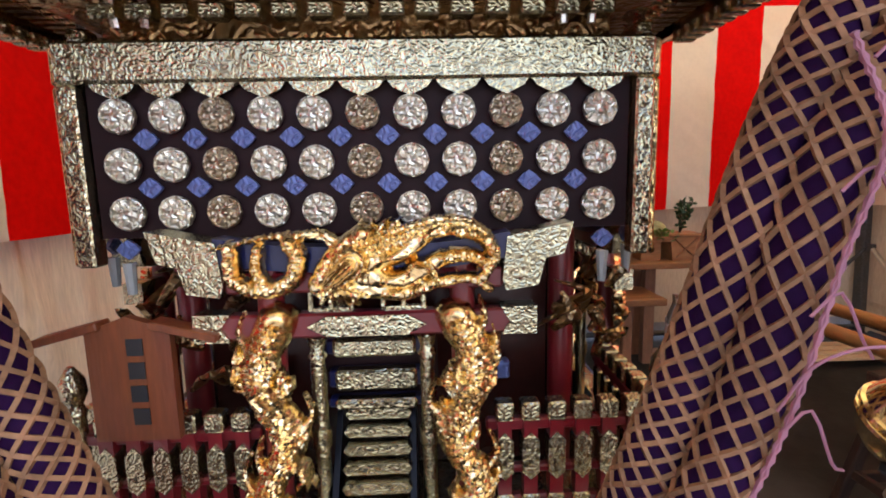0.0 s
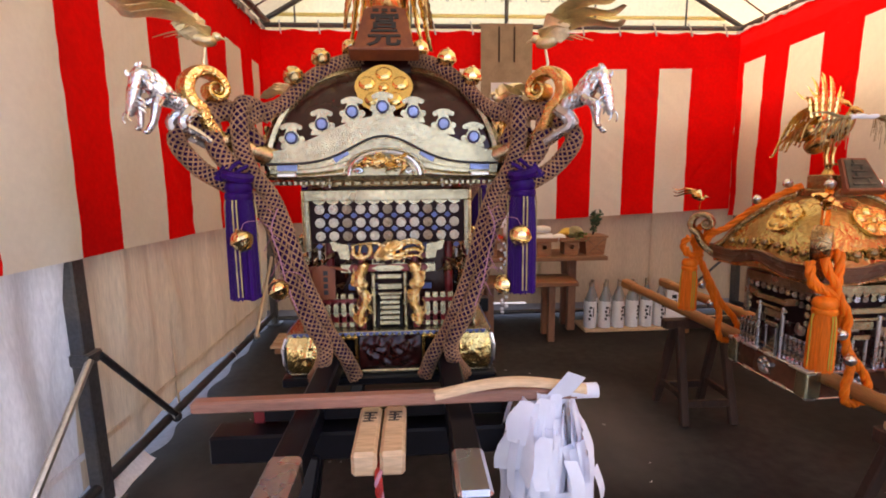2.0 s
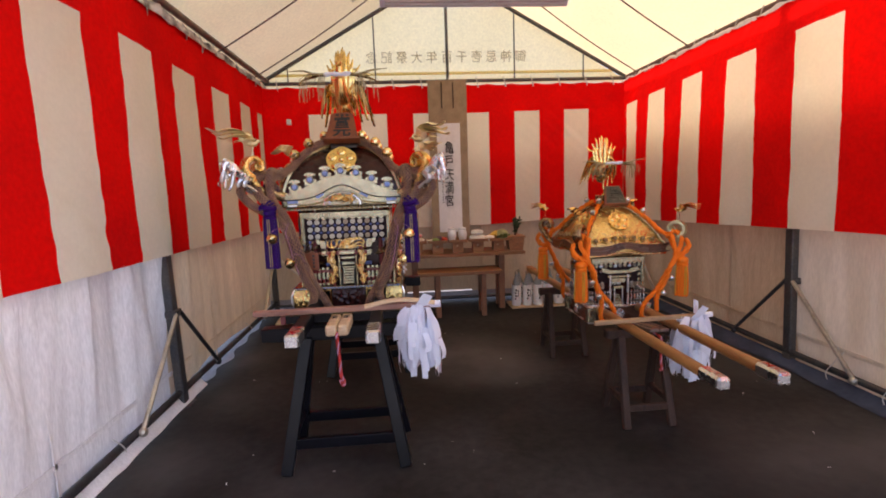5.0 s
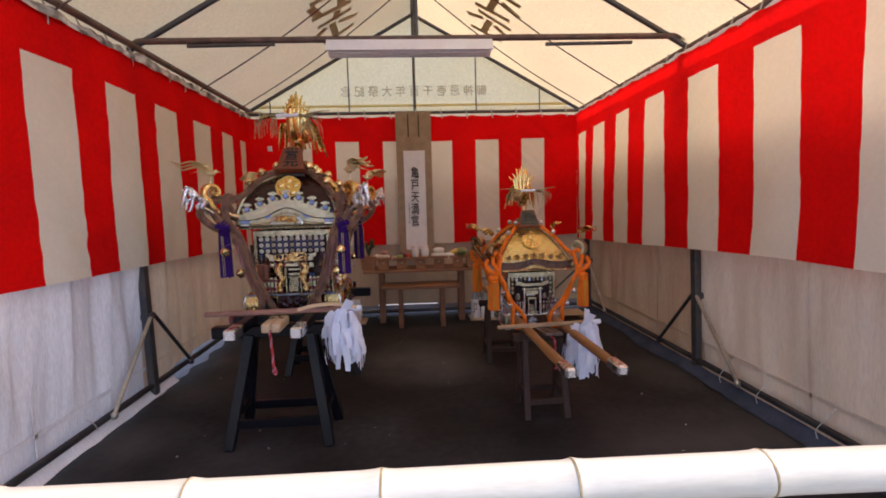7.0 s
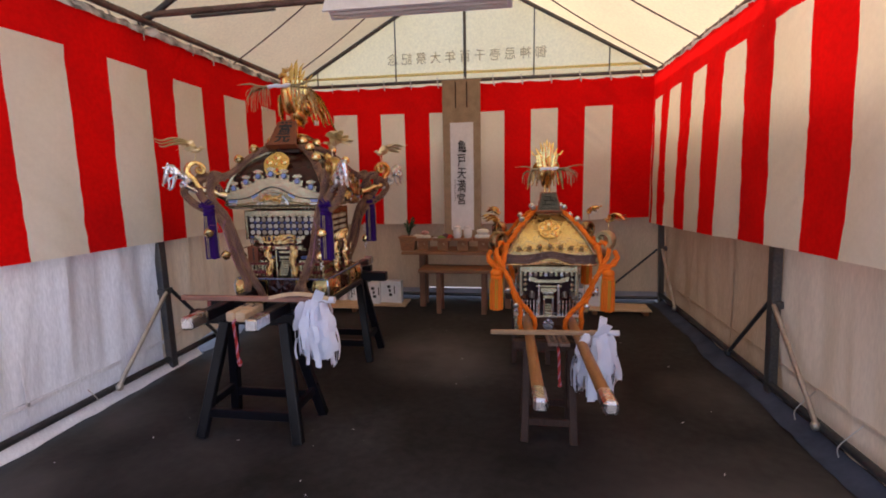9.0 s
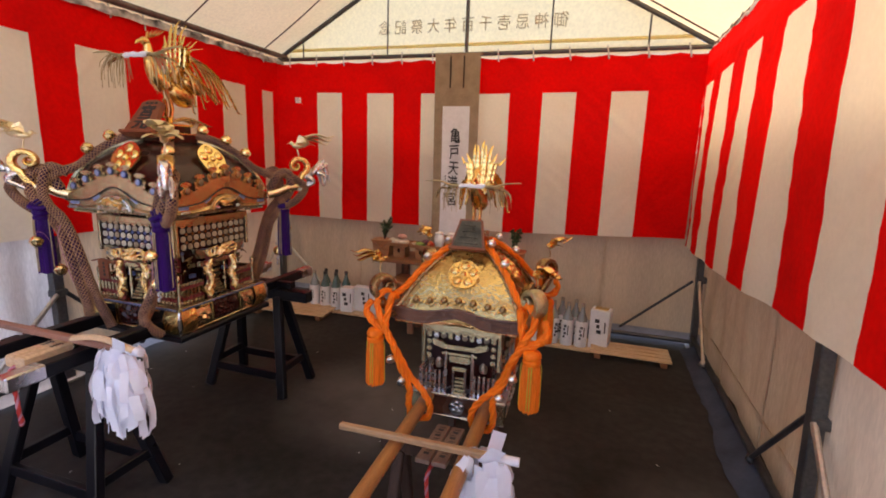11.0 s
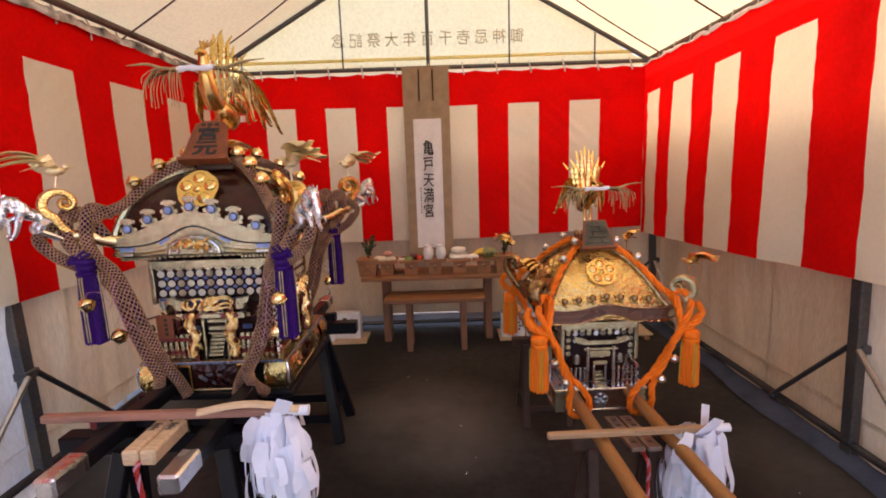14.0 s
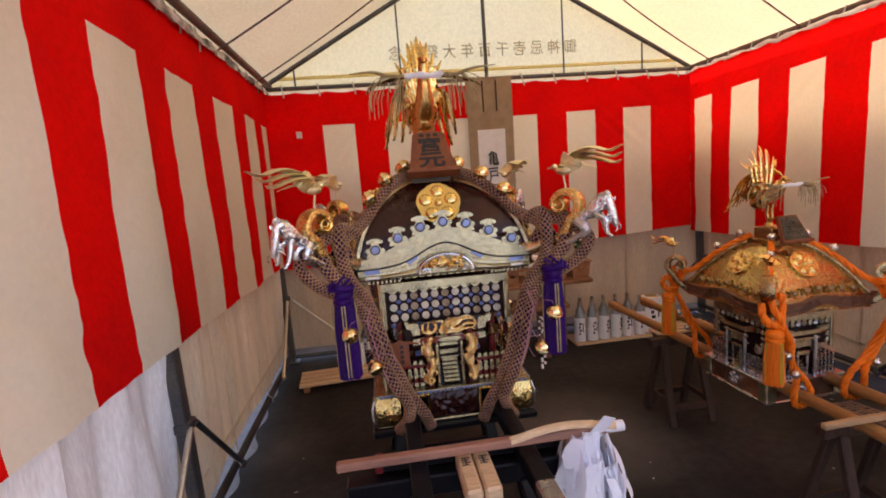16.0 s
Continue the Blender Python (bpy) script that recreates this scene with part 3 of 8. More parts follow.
for side in (-1, 1):
    slope_mark(side, 0.95, 2.75, STROKES_A if side < 0 else STROKES_B)
    slope_mark(side, 0.95, 2.15, STROKES_B if side < 0 else STROKES_A)
    slope_mark(side, 0.98, 3.32, STROKES_B)


def pipe(name, pts, r, material, label, seg=10):
    bm = bmesh.new()
    tube(bm, pts, r, seg)
    return structure(name, bm, material, label, smooth=True)


# steel frame
for y in FRAMES_Y:
    for x0, x1 in ((-0.665, -0.70), (3.87, EAVE_R + 0.05)):
        bm = bmesh.new()
        beam(bm, (x0, y, 0.0), (x1, y, EAVE), 0.055, 0.075, 0.006, up=(0, 1, 0))
        box(bm, (x0, y, 0.006), (0.13, 0.13, 0.012), 0.003)
        box(bm, (x0, y, 0.66), (0.075, 0.095, 0.05), 0.006)
        structure("tent_post", bm, M_STEEL, "grey steel tent post with a welded foot plate")
    pipe("tent_rafter", [(EAVE_L, y, EAVE), (RIDGE_X, y, RIDGE_Z - 0.05)], 0.022, M_STEEL, "grey steel rafter pipe")
    pipe("tent_rafter", [(EAVE_R, y, EAVE), (RIDGE_X, y, RIDGE_Z - 0.05)], 0.022, M_STEEL, "grey steel rafter pipe")
pipe("ridge_pipe", [(RIDGE_X, YF, RIDGE_Z - 0.05), (RIDGE_X, YB, RIDGE_Z - 0.05)], 0.022, M_STEEL, "grey steel ridge pipe")
for x, z in ((EAVE_L + 0.070, EAVE + 0.014), (EAVE_R, EAVE - 0.01)):
    pipe("eave_pipe", [(x, YF, z), (x, YB - 0.05, z)], 0.026, M_RUSTY, "brown painted steel eave pipe")
pipe("eave_pipe", [(EAVE_L, 4.18, EAVE - 0.02), (EAVE_R, 4.18, EAVE - 0.02)], 0.02, M_STEEL, "grey steel pipe along the back eave")
# middle frame: tie pipe with sleeves, king post
pipe("tie_pipe", [(EAVE_L, 1.67, 2.765), (EAVE_R, 1.67, 2.79)], 0.024, M_RUSTY, "brown steel tie pipe across the tent")
for xa, xb in ((-0.2, 0.45), (2.55, 3.25)):
    pipe("tie_sleeve", [(xa, 1.655, 2.725), (xb, 1.655, 2.735)], 0.014, M_STEEL, "thin steel pipe strapped below the tie pipe")
for y in FRAMES_Y[1:]:
    pipe("king_post", [(RIDGE_X, y, 2.70), (RIDGE_X, y, RIDGE_Z - 0.05)], 0.018, M_STEEL, "grey steel king post")
for x in (-0.33, 0.68, 2.34, 3.19):
    pipe("gable_strut", [(x, 4.215, 2.68), (x, 4.215, top(x) - 0.02)], 0.008, M_STEEL, "thin steel gable strut")
bm = bmesh.new()
box(bm, (1.53, 4.225, 2.78), (4.1, 0.02, 0.03), 0.004)
structure("gable_hem", bm, M_GABLE, "sewn hem along the foot of the gable")
# slack wires below the canopy
for side in (-1, 1):
    for k, y in enumerate((0.35, 2.3, 3.3)):
        pts = []
        for i in range(13):
            u = i / 12
            x = RIDGE_X + side * (0.05 + 2.08 * u)
            pts.append((x, y + 0.5 * u + 0.10 * math.sin(math.pi * u), RIDGE_Z - 0.055 - abs(x - RIDGE_X) * math.tan(slope) - 0.03 * math.sin(math.pi * u)))
        pipe("canopy_wire", pts, 0.0065, M_RUSTY, "slack brown cord below the canopy", 6)
# ground pipes, braces
for x, xt in ((-0.665, -0.66), (3.86, 3.86)):
    pipe("ground_pipe", [(x, YF, 0.10), (x, YB - 0.05, 0.10)], 0.024, M_STEEL_DARK, "dark steel pipe along the foot of the canvas wall")
    for y, sgn, mat in ((1.67, -1, M_GALV), (1.67, 1, M_STEEL_DARK), (4.14, -1, M_GALV), (-0.85, 1, M_STEEL_DARK)):
        bm = bmesh.new()
        xi = xt + (0.03 if x < 0 else -0.03)
        tube(bm, [(xi, y + 0.03 * sgn, 0.66), (xi, y + sgn * 0.57, 0.11)], 0.015, 8)
        ball(bm, (xi, y + sgn * 0.57, 0.10), 0.028, 8, 6)
        structure("brace", bm, mat, "slanting steel brace from post to ground pipe", smooth=True)
pipe("ground_pipe", [(XL + 0.08, 4.22, 0.05), (XR - 0.1, 4.22, 0.05)], 0.02, M_STEEL, "grey pipe along the foot of the back wall")
pipe("corner_brace", [(-0.58, 4.12, 0.66), (-0.02, 4.12, 0.14)], 0.015, M_GALV, "slanting steel brace in the back corner")
pipe("corner_brace", [(3.78, 4.12, 0.66), (3.2, 4.12, 0.14)], 0.012, M_STEEL_DARK, "slanting steel brace in the back corner")


# cords tied from the canvas to the pipes
def cord(pts, label="white cord tied from canvas to pipe", r=0.0032):
    bm = bmesh.new()
    tube(bm, smooth_path(pts, 5), r, 6)
    return tagged(part("tie_cord", bm, M_TIE, None, "", True), label, "cord", "tie cords")


for y in (0.35, 0.85, 1.25):
    cord([(3.90, y, 0.24), (3.84, y + 0.02, 0.15), (3.825, y + 0.05, 0.08), (3.83, y + 0.04, 0.015), (3.80, y + 0.09, 0.012)])
for y in (0.9, 2.2, 3.1):
    cord([(-0.68, y, 0.17), (-0.63, y, 0.13), (-0.635, y + 0.03, 0.08)])
for i in range(17):
    y = -0.6 + i * 0.28
    for x in (EAVE_L, EAVE_R):
        s = 1 if x < 1 else -1
        cord([(x + 0.02 * s, y, EAVE + 0.02), (x + 0.035 * s, y + 0.01, EAVE - 0.05), (x + 0.03 * s, y + 0.015, EAVE - 0.075 - 0.02 * (i % 3))], "white cord holding the curtain to the eave pipe", 0.0055)
for i in range(13):
    x = -0.45 + i * 0.33
    cord([(x, 4.15, EAVE + 0.01), (x + 0.01, 4.12, EAVE - 0.05), (x + 0.02, 4.11, EAVE - 0.11)], "white cord holding the curtain to the back pipe", 0.007)


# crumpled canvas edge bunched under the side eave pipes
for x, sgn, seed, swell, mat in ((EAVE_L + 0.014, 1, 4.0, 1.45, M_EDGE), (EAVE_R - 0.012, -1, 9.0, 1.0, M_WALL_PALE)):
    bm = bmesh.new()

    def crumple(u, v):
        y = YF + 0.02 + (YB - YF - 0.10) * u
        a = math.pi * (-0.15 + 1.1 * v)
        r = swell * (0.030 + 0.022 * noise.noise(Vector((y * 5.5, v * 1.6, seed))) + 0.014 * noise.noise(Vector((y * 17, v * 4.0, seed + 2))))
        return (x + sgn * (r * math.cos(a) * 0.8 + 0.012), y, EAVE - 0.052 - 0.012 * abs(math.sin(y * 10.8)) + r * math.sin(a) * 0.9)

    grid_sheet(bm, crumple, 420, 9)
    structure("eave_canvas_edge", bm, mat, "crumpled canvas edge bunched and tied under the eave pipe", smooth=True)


# red and white ceremonial curtains
def curtain(label, line, whites, s0, s1, z_top, z_band, z_bottom, seed):
    """line(s, z) gives the place; whites are the stretches of the white stripes."""
    ob = thing("striped_curtain", Matrix(), label, "curtain", "ceremonial curtains")

    def at(s, z, w):
        sag = 0.016 * abs(math.sin(math.pi * (s - s0) / 0.29)) if w > 0.97 else 0.0
        hang = 1 - w
        d = 0.032 * hang * ripple(s * 0.9 + seed, z * 1.3) + 0.03 * noise.noise(Vector((s * 1.1 + seed, z * 0.4, 1)))
        d += 0.007 * math.sin(s * 9 + 2 * noise.noise(Vector((s, z, seed)))) * hang
        d += 0.009 * hang * noise.noise(Vector(((s + z * 0.45) * 4.2 + seed, z * 1.0, 5))) + 0.004 * noise.noise(Vector(((s - z * 0.6) * 6.5 + seed, z * 1.4, 9)))
        pull = noise.noise(Vector((s * 1.3 + seed, z * 1.1, 13)))
        d += 0.010 * max(0.0, pull + 0.25) * (1 - 2 * abs(noise.noise(Vector(((s * 0.8 + z) * 7.0 + seed, (s - z) * 0.9, 15)))))
        d += 0.008 * max(0.0, 0.3 - pull) * (1 - 2 * abs(noise.noise(Vector(((s * 0.9 - z * 0.8) * 8.0 + seed, (s + z) * 0.9, 17)))))
        return line(s, z - sag, d)

    def sheet(name, a, b, material, za, zb, nz):
        bm = bmesh.new()
        n = max(6, int((b - a) / 0.016))
        full = z_top - z_bottom(0.5 * (s0 + s1))

        def fn(u, v):
            s = a + (b - a) * u
            lo, hi = za(s), zb(s)
            z = lo + (hi - lo) * v
            return at(s, z, max(0.0, min(1.0, (z - (z_top - full)) / full)))

        grid_sheet(bm, fn, n, nz)
        part(name, bm, material, ob, "", True)

    sheet("top_band", s0, s1, M_RED, z_band, lambda s: z_top, 14)
    edges = sorted([s0, s1] + [e for w in whites for e in w if s0 < e < s1])
    for a, b in zip(edges, edges[1:]):
        white = any(w[0] - 1e-6 <= a and b <= w[1] + 1e-6 for w in whites)
        sheet("white_stripe" if white else "red_stripe", a, b, M_WHITE if white else M_RED, z_bottom, z_band, 64)
    return ob


curtain("red and white striped ceremonial curtain on a side wall", lambda s, z, d: (-0.612 + d, s, z),
        [(-0.72, -0.36), (-0.06, 0.30), (0.60, 0.98), (1.29, 1.65), (1.935, 2.30), (2.62, 2.955), (3.27, 3.59), (3.86, 4.03)], -0.95, 4.13, 2.66,
        lambda s: 2.38 - 0.022 * max(0, s - 1.2), lambda s: 1.10 - 0.018 * s, 0.0)
curtain("red and white striped ceremonial curtain on the back wall", lambda s, z, d: (s, 4.125 - d, z),
        [(-0.11, 0.19), (0.49, 0.79), (1.10, 1.40), (1.70, 2.0), (2.31, 2.615), (2.92, 3.225)], -0.615, 3.665, 2.63,
        lambda s: 2.30 + 0.012 * abs(s - 1.7), lambda s: 0.965 + 0.045 * max(0, s - 2.0), 11.0)
curtain("red and white ceremonial curtain on the other side wall", lambda s, z, d: (3.668 + 0.055 * max(0.0, min(1.0, (2.5 - s) / 0.6)) * max(0.0, min(1.0, (2.68 - z) / 1.2)) - d, s, z),
        [(3.79, 4.05), (3.21, 3.525), (2.585, 2.895), (1.945, 2.265), (1.21, 1.575), (0.46, 0.84), (-0.29, 0.08), (-0.9, -0.6)][::-1], -0.95, 4.13, 2.645,
        lambda s: 2.44 - 0.035 * max(0, s - 1.4), lambda s: 1.105 - 0.036 * max(0, s - 0.6), 23.0)

# paper tag pinned to the back curtain
bm = bmesh.new()
box(bm, (-0.33, 4.10, 2.24), (0.045, 0.05, 0.06), 0)
tagged(part("paper_tag", bm, M_LABEL), "small white paper tag pinned to the red curtain", "tag")

# fluorescent batten below the tie pipe
lamp = thing("ceiling_light", Matrix.Translation((1.48, 1.635, 2.70)), "unlit white fluorescent batten lamp under the tie pipe", "lamp")
bm = bmesh.new()
plate(bm, [(-0.10, -0.045), (-0.035, 0.05), (0.035, 0.05), (0.10, -0.045), (0.085, -0.05), (0.0, 0.0), (-0.085, -0.05)], 1.27, pose(-0.635, 0, 0, 0, 0, -90) @ Matrix.Translation((0, 0, 0)))
part("reflector", bm, M_LAMP, lamp)
bm = bmesh.new()
for dy in (-0.035, 0.035):
    tube(bm, [(-0.6, dy, -0.045), (0.6, dy, -0.045)], 0.014, 10)
part("tube", bm, M_CERAMIC, lamp, "white glass lamp tubes", True)
for x in (-0.4, 0.4):
    bm = bmesh.new()
    tube(bm, [(x, 0, 0.04), (x, 0.02, 0.085)], 0.006, 6)
    part("hanger", bm, M_STEEL, lamp)

# bamboo rail in front of the tent
rail = thing("bamboo_rail", Matrix.Translation((1.47, -1.28, 0.0)), "dry pale bamboo rail lying on two short posts before the tent", "rail")
bm = bmesh.new()
pts, rad = [], []
x = -2.45
nodes = [-2.4 + 0.385 * i for i in range(13)]
k = 0
while x < 2.2:
    near = min(abs(x - nx) for nx in nodes)
    pts.append(Vector((x, -0.03 * math.sin(x) - 0.035 * x / 2, 0.922 + 0.012 * math.sin(x * 1.7))))
    rad.append(0.043 + (0.0035 if near < 0.006 else 0.0015 if near < 0.02 else 0.0))
    x += 0.012 if near < 0.03 else 0.03
tube(bm, pts, rad, 20)
part("culm", bm, M_BAMBOO, rail, "", True)
for nx in nodes[1:-1]:
    bm = bmesh.new()
    c = Vector((nx, -0.03 * math.sin(nx) - 0.035 * nx / 2, 0.922 + 0.012 * math.sin(nx * 1.7)))
    tube(bm, [c - Vector((0.0022, 0, 0)), c + Vector((0.0022, 0, 0))], 0.0472, 20)
    part("node_ring", bm, M_STRAW, rail, "thin brown ring at a bamboo node")
for x in (-2.2, 2.0):
    bm = bmesh.new()
    tube(bm, [(x, 0, -0.01), (x, 0, 0.45), (x, 0, 0.885)], 0.035, 14)
    part("post", bm, M_BAMBOO, rail, "", True)

# scraps of paper and straw dropped on the floor
rnd = random.Random(12)
bm = bmesh.new()
for _ in range(46):
    x, y, a, w = rnd.uniform(-0.4, 3.5), rnd.uniform(-0.6, 3.0), rnd.uniform(0, 6.3), rnd.uniform(0.0018, 0.0042)
    p, q = Vector((math.cos(a), math.sin(a), 0.1)) * w * rnd.uniform(0.8, 3.0), Vector((-math.sin(a), math.cos(a), 0)) * w * 0.6
    c = Vector((x, y, 0.0055))
    quad(bm, c - p - q, c + p - q, c + p + q, c - p + q)
tagged(part("litter", bm, M_LABEL), "tiny scraps of paper on the dark floor", "litter", kind="stuff")

# ---- hanging scroll, offerings, bottles ----
scroll = thing("hanging_scroll", Matrix.Translation((1.50, 4.04, 0.0)), "brown silk hanging scroll with black brush calligraphy", "scroll")
bm = bmesh.new()
grid_sheet(bm, lambda u, v: (-0.225 + 0.45 * u, 0.012 * math.sin(v * 5), 0.80 + 1.85 * v), 6, 24)
box(bm, (0, 0.012, 2.655), (0.47, 0.02, 0.025), 0.004)
part("mounting", bm, M_SILK_BROWN, scroll, "", True)
bm = bmesh.new()
grid_sheet(bm, lambda u, v: (-0.137 + 0.275 * u, -0.006 + 0.012 * math.sin((0.05 + v * 0.7) * 5), 0.90 + 1.275 * v), 4, 18)
part("paper", bm, M_LABEL, scroll, "off-white calligraphy paper", True)
bm = bmesh.new()
tube(bm, [(-0.25, -0.01, 0.80), (0.25, -0.01, 0.80)], 0.016, 12)
part("roller", bm, M_WOOD_BROWN, scroll, "wooden bottom roller", True)
for x in (-0.07, 0.07):
    bm = bmesh.new()
    box(bm, (x * 0.95, -0.017, 2.49), (0.013, 0.004, 0.29), 0)
    part("ribbon", bm, M_WOOD_DARK, scroll)
for i, ch in enumerate("亀戸天満宮"):
    writing("character", ch, 0.205, M_INK, Matrix.Translation((0.005 - 0.004 * i, -0.020, 1.885 - 0.155 * i)) @ pose(0, 0, 0, 90, 0, 0) @ Matrix.Rotation(0.08 * math.sin(i * 2.1), 4, "Z") @ Matrix.Diagonal((0.54, 0.74 + 0.06 * math.sin(i * 3), 1, 1)), scroll, bold=0.010)
bm = bmesh.new()
for i in range(9):
    box(bm, (-0.085, -0.018, 1.50 - 0.03 * i), (0.010, 0.001, 0.016), 0)
part("signature", bm, M_INK, scroll, "column of tiny brush marks")


def table(name, x0, x1, y0, y1, z, thick, legs, leg_w, label, material):
    ob = thing(name, Matrix.Translation(((x0 + x1) / 2, (y0 + y1) / 2, 0)), label, "table" if z > 0.6 else "bench")
    cx, cy = (x0 + x1) / 2, (y0 + y1) / 2
    bm = bmesh.new()
    box(bm, (0, 0, z - thick / 2), (x1 - x0, y1 - y0, thick), 0.004)
    part("tabletop", bm, material, ob)
    for x, y in legs:
        bm = bmesh.new()
        box(bm, (x - cx, y - cy, (z - thick) / 2), (leg_w, leg_w * 0.8, z - thick), 0.004)
        part("leg", bm, M_WOOD_BROWN, ob)
    xs = sorted({x for x, _ in legs})
    ys = sorted({y for _, y in legs})
    for x in xs:
        bm = bmesh.new()
        box(bm, (x - cx, (ys[0] + ys[-1]) / 2 - cy, z - thick - 0.03), (0.025, ys[-1] - ys[0], 0.05), 0.003)
        part("bearer", bm, M_WOOD_BROWN, ob)
    return ob


table("offering_table", 0.84, 2.28, 3.56, 4.02, 0.70, 0.035, [(1.04, 3.79), (2.05, 3.79), (1.04, 3.96), (2.05, 3.96)], 0.07, "long brown wooden offering table with a plank top", M_WOOD_TABLE)
table("offering_bench", 1.06, 1.99, 3.42, 3.76, 0.52, 0.04, [(1.28, 3.5), (1.79, 3.5), (1.28, 3.70), (1.79, 3.70)], 0.055, "low brown wooden bench standing before the offering table", M_WOOD_TABLE)


def stand(x, y, label):
    """Folded cypress offering tray on a box foot with a round hole."""
    ob = thing("offering_stand", Matrix.Translation((x, y, 0.70)), label, "offering stand", "offering stands")
    bm = bmesh.new()
    s, h, n = 0.060, 0.115, 16
    # front and back with a round opening, two plain sides
    for yy in (-0.068, 0.060):
        hole = [(0.022 * math.cos(2 * math.pi * i / n), 0.066 + 0.022 * math.sin(2 * math.pi * i / n)) for i in range(n)]
        rim = []
        for i in range(n):
            a = 2 * math.pi * i / n
            c, q = math.cos(a), math.sin(a)
            k = min(s / abs(c) if abs(c) > 1e-6 else 9, (h / 2) / abs(q) if abs(q) > 1e-6 else 9)
            rim.append((c * k, h / 2 + q * k))
        for yo in (yy, yy + 0.008):
            vh = [bm.verts.new((px, yo, pz)) for px, pz in hole]
            vr = [bm.verts.new((px, yo, pz)) for px, pz in rim]
            for i in range(n):
                bm.faces.new((vh[i], vh[(i + 1) % n], vr[(i + 1) % n], vr[i]))
    for xx in (-s, s):
        box(bm, (xx - 0.004 * (1 if xx > 0 else -1), 0, h / 2), (0.008, 0.12, h), 0)
    part("foot_box", bm, M_CEDAR, ob)
    bm = bmesh.new()
    box(bm, (0, 0, h + 0.005), (0.21, 0.20, 0.010), 0.002)
    for a, b in (((-0.105, 0), (0.006, 0.20)), ((0.105, 0), (0.006, 0.20))):
        box(bm, (a[0], a[1], h + 0.018), (b[0], b[1], 0.03), 0.002)
    for yy in (-0.1, 0.1):
        box(bm, (0, yy, h + 0.018), (0.21, 0.006, 0.03), 0.002)
    part("tray", bm, M_CEDAR, ob)
    return ob


STANDS_X = (1.075, 1.305, 1.535, 1.77, 2.005)
for x in STANDS_X:
    stand(x, 3.74, "pale cypress offering stand with a round hole in its foot")
for x, y in ((0.895, 3.72), (2.20, 3.72)):
    ob = thing("wooden_planter", Matrix.Translation((x, y, 0.70)), "small square wooden planter with crossed slats", "planter", "planters")
    bm = bmesh.new()
    plate(bm, [(-0.075, 0), (0.075, 0), (0.095, 0.15), (-0.095, 0.15)], 0.16, Matrix.Translation((0, -0.08, 0)))
    box(bm, (0, 0, 0.155), (0.21, 0.19, 0.016), 0.003)
    part("pot", bm, M_CEDAR, ob)
    for sgn in (-1, 1):
        bm = bmesh.new()
        beam(bm, (-0.06 * sgn, -0.084, 0.02), (0.07 * sgn, -0.084, 0.135), 0.008, 0.012, 0.001, up=(0, 1, 0))
        part("slat", bm, M_WOOD_TABLE, ob)
    # evergreen sprig: stems with small leaves
    plant = thing("evergreen_sprig", Matrix.Translation((x, y, 0.86)), "small dark green evergreen sprig standing in the planter", "plant", "sprigs")
    rnd = random.Random(int(x * 100))
    stems, leaves = bmesh.new(), bmesh.new()
    for k in range(7):
        a, l = rnd.uniform(0, 6.28), rnd.uniform(0.10, 0.21)
        tip = Vector((0.07 * math.cos(a), 0.06 * math.sin(a), l))
        path = smooth_path([(0, 0, -0.02), tip * 0.5 + Vector((0, 0, 0.02)), tip], 4)
        tube(stems, path, 0.0025, 5)
        for j in range(26):
            p = path[rnd.randrange(2, len(path))]
            d = Vector((rnd.uniform(-1, 1), rnd.uniform(-1, 1), rnd.uniform(-0.2, 0.9))).normalized()
            w = d.cross(Vector((rnd.uniform(-1, 1), rnd.uniform(-1, 1), 0.3))).normalized() * 0.009
            L = rnd.uniform(0.022, 0.038)
            quad(leaves, p, p + d * L * 0.5 + w, p + d * L, p + d * L * 0.5 - w)
    part("stems", stems, M_WOOD_DARK, plant)
    part("leaves", leaves, M_LEAF, plant)

TRAY = 0.70 + 0.12


def round_thing(name, x, y, z, r, material, label, category, group="offerings", turn=None):
    bm = bmesh.new()
    ball(bm, (0, 0, r[2]), r, 14, 9)
    return tagged(part(name, bm, material, None, "", True, Matrix.Translation((x, y, z)) @ (turn or Matrix())), label, category, group)


M_SALMON = surface("fish_skin", (0.62, 0.30, 0.24), 0.4, 0, 10, 0.15)
M_ROOT = surface("root_vegetable", (0.70, 0.60, 0.48), 0.6, 0, 12, 0.1)
M_TOMATO = surface("red_fruit", (0.55, 0.045, 0.02), 0.25, 0, 8, 0.1)
M_GREENS = surface("leafy_greens", (0.16, 0.26, 0.05), 0.5, 0, 15, 0.2)
M_MELON = surface("melon_rind", (0.34, 0.34, 0.16), 0.6, 0, 20, 0.2, 90, 0.3, 150)
M_BANANA = surface("yellow_fruit", (0.75, 0.48, 0.06), 0.45, 0, 10, 0.12)
M_AUBERGINE = surface("dark_vegetable", (0.10, 0.03, 0.05), 0.3, 0, 10, 0.1)
for x, z, r in ((0.99, 0, (0.05, 0.05, 0.032)), (1.10, 0, (0.062, 0.06, 0.03)), (1.09, 0.055, (0.048, 0.048, 0.026)), (1.04, 0.0, (0.05, 0.05, 0.03))):
    round_thing("rice_cake", x, 3.72, TRAY + z, r, M_SALMON if z else M_ROOT, "pale pink and cream round rice cake on an offering stand", "rice cake")
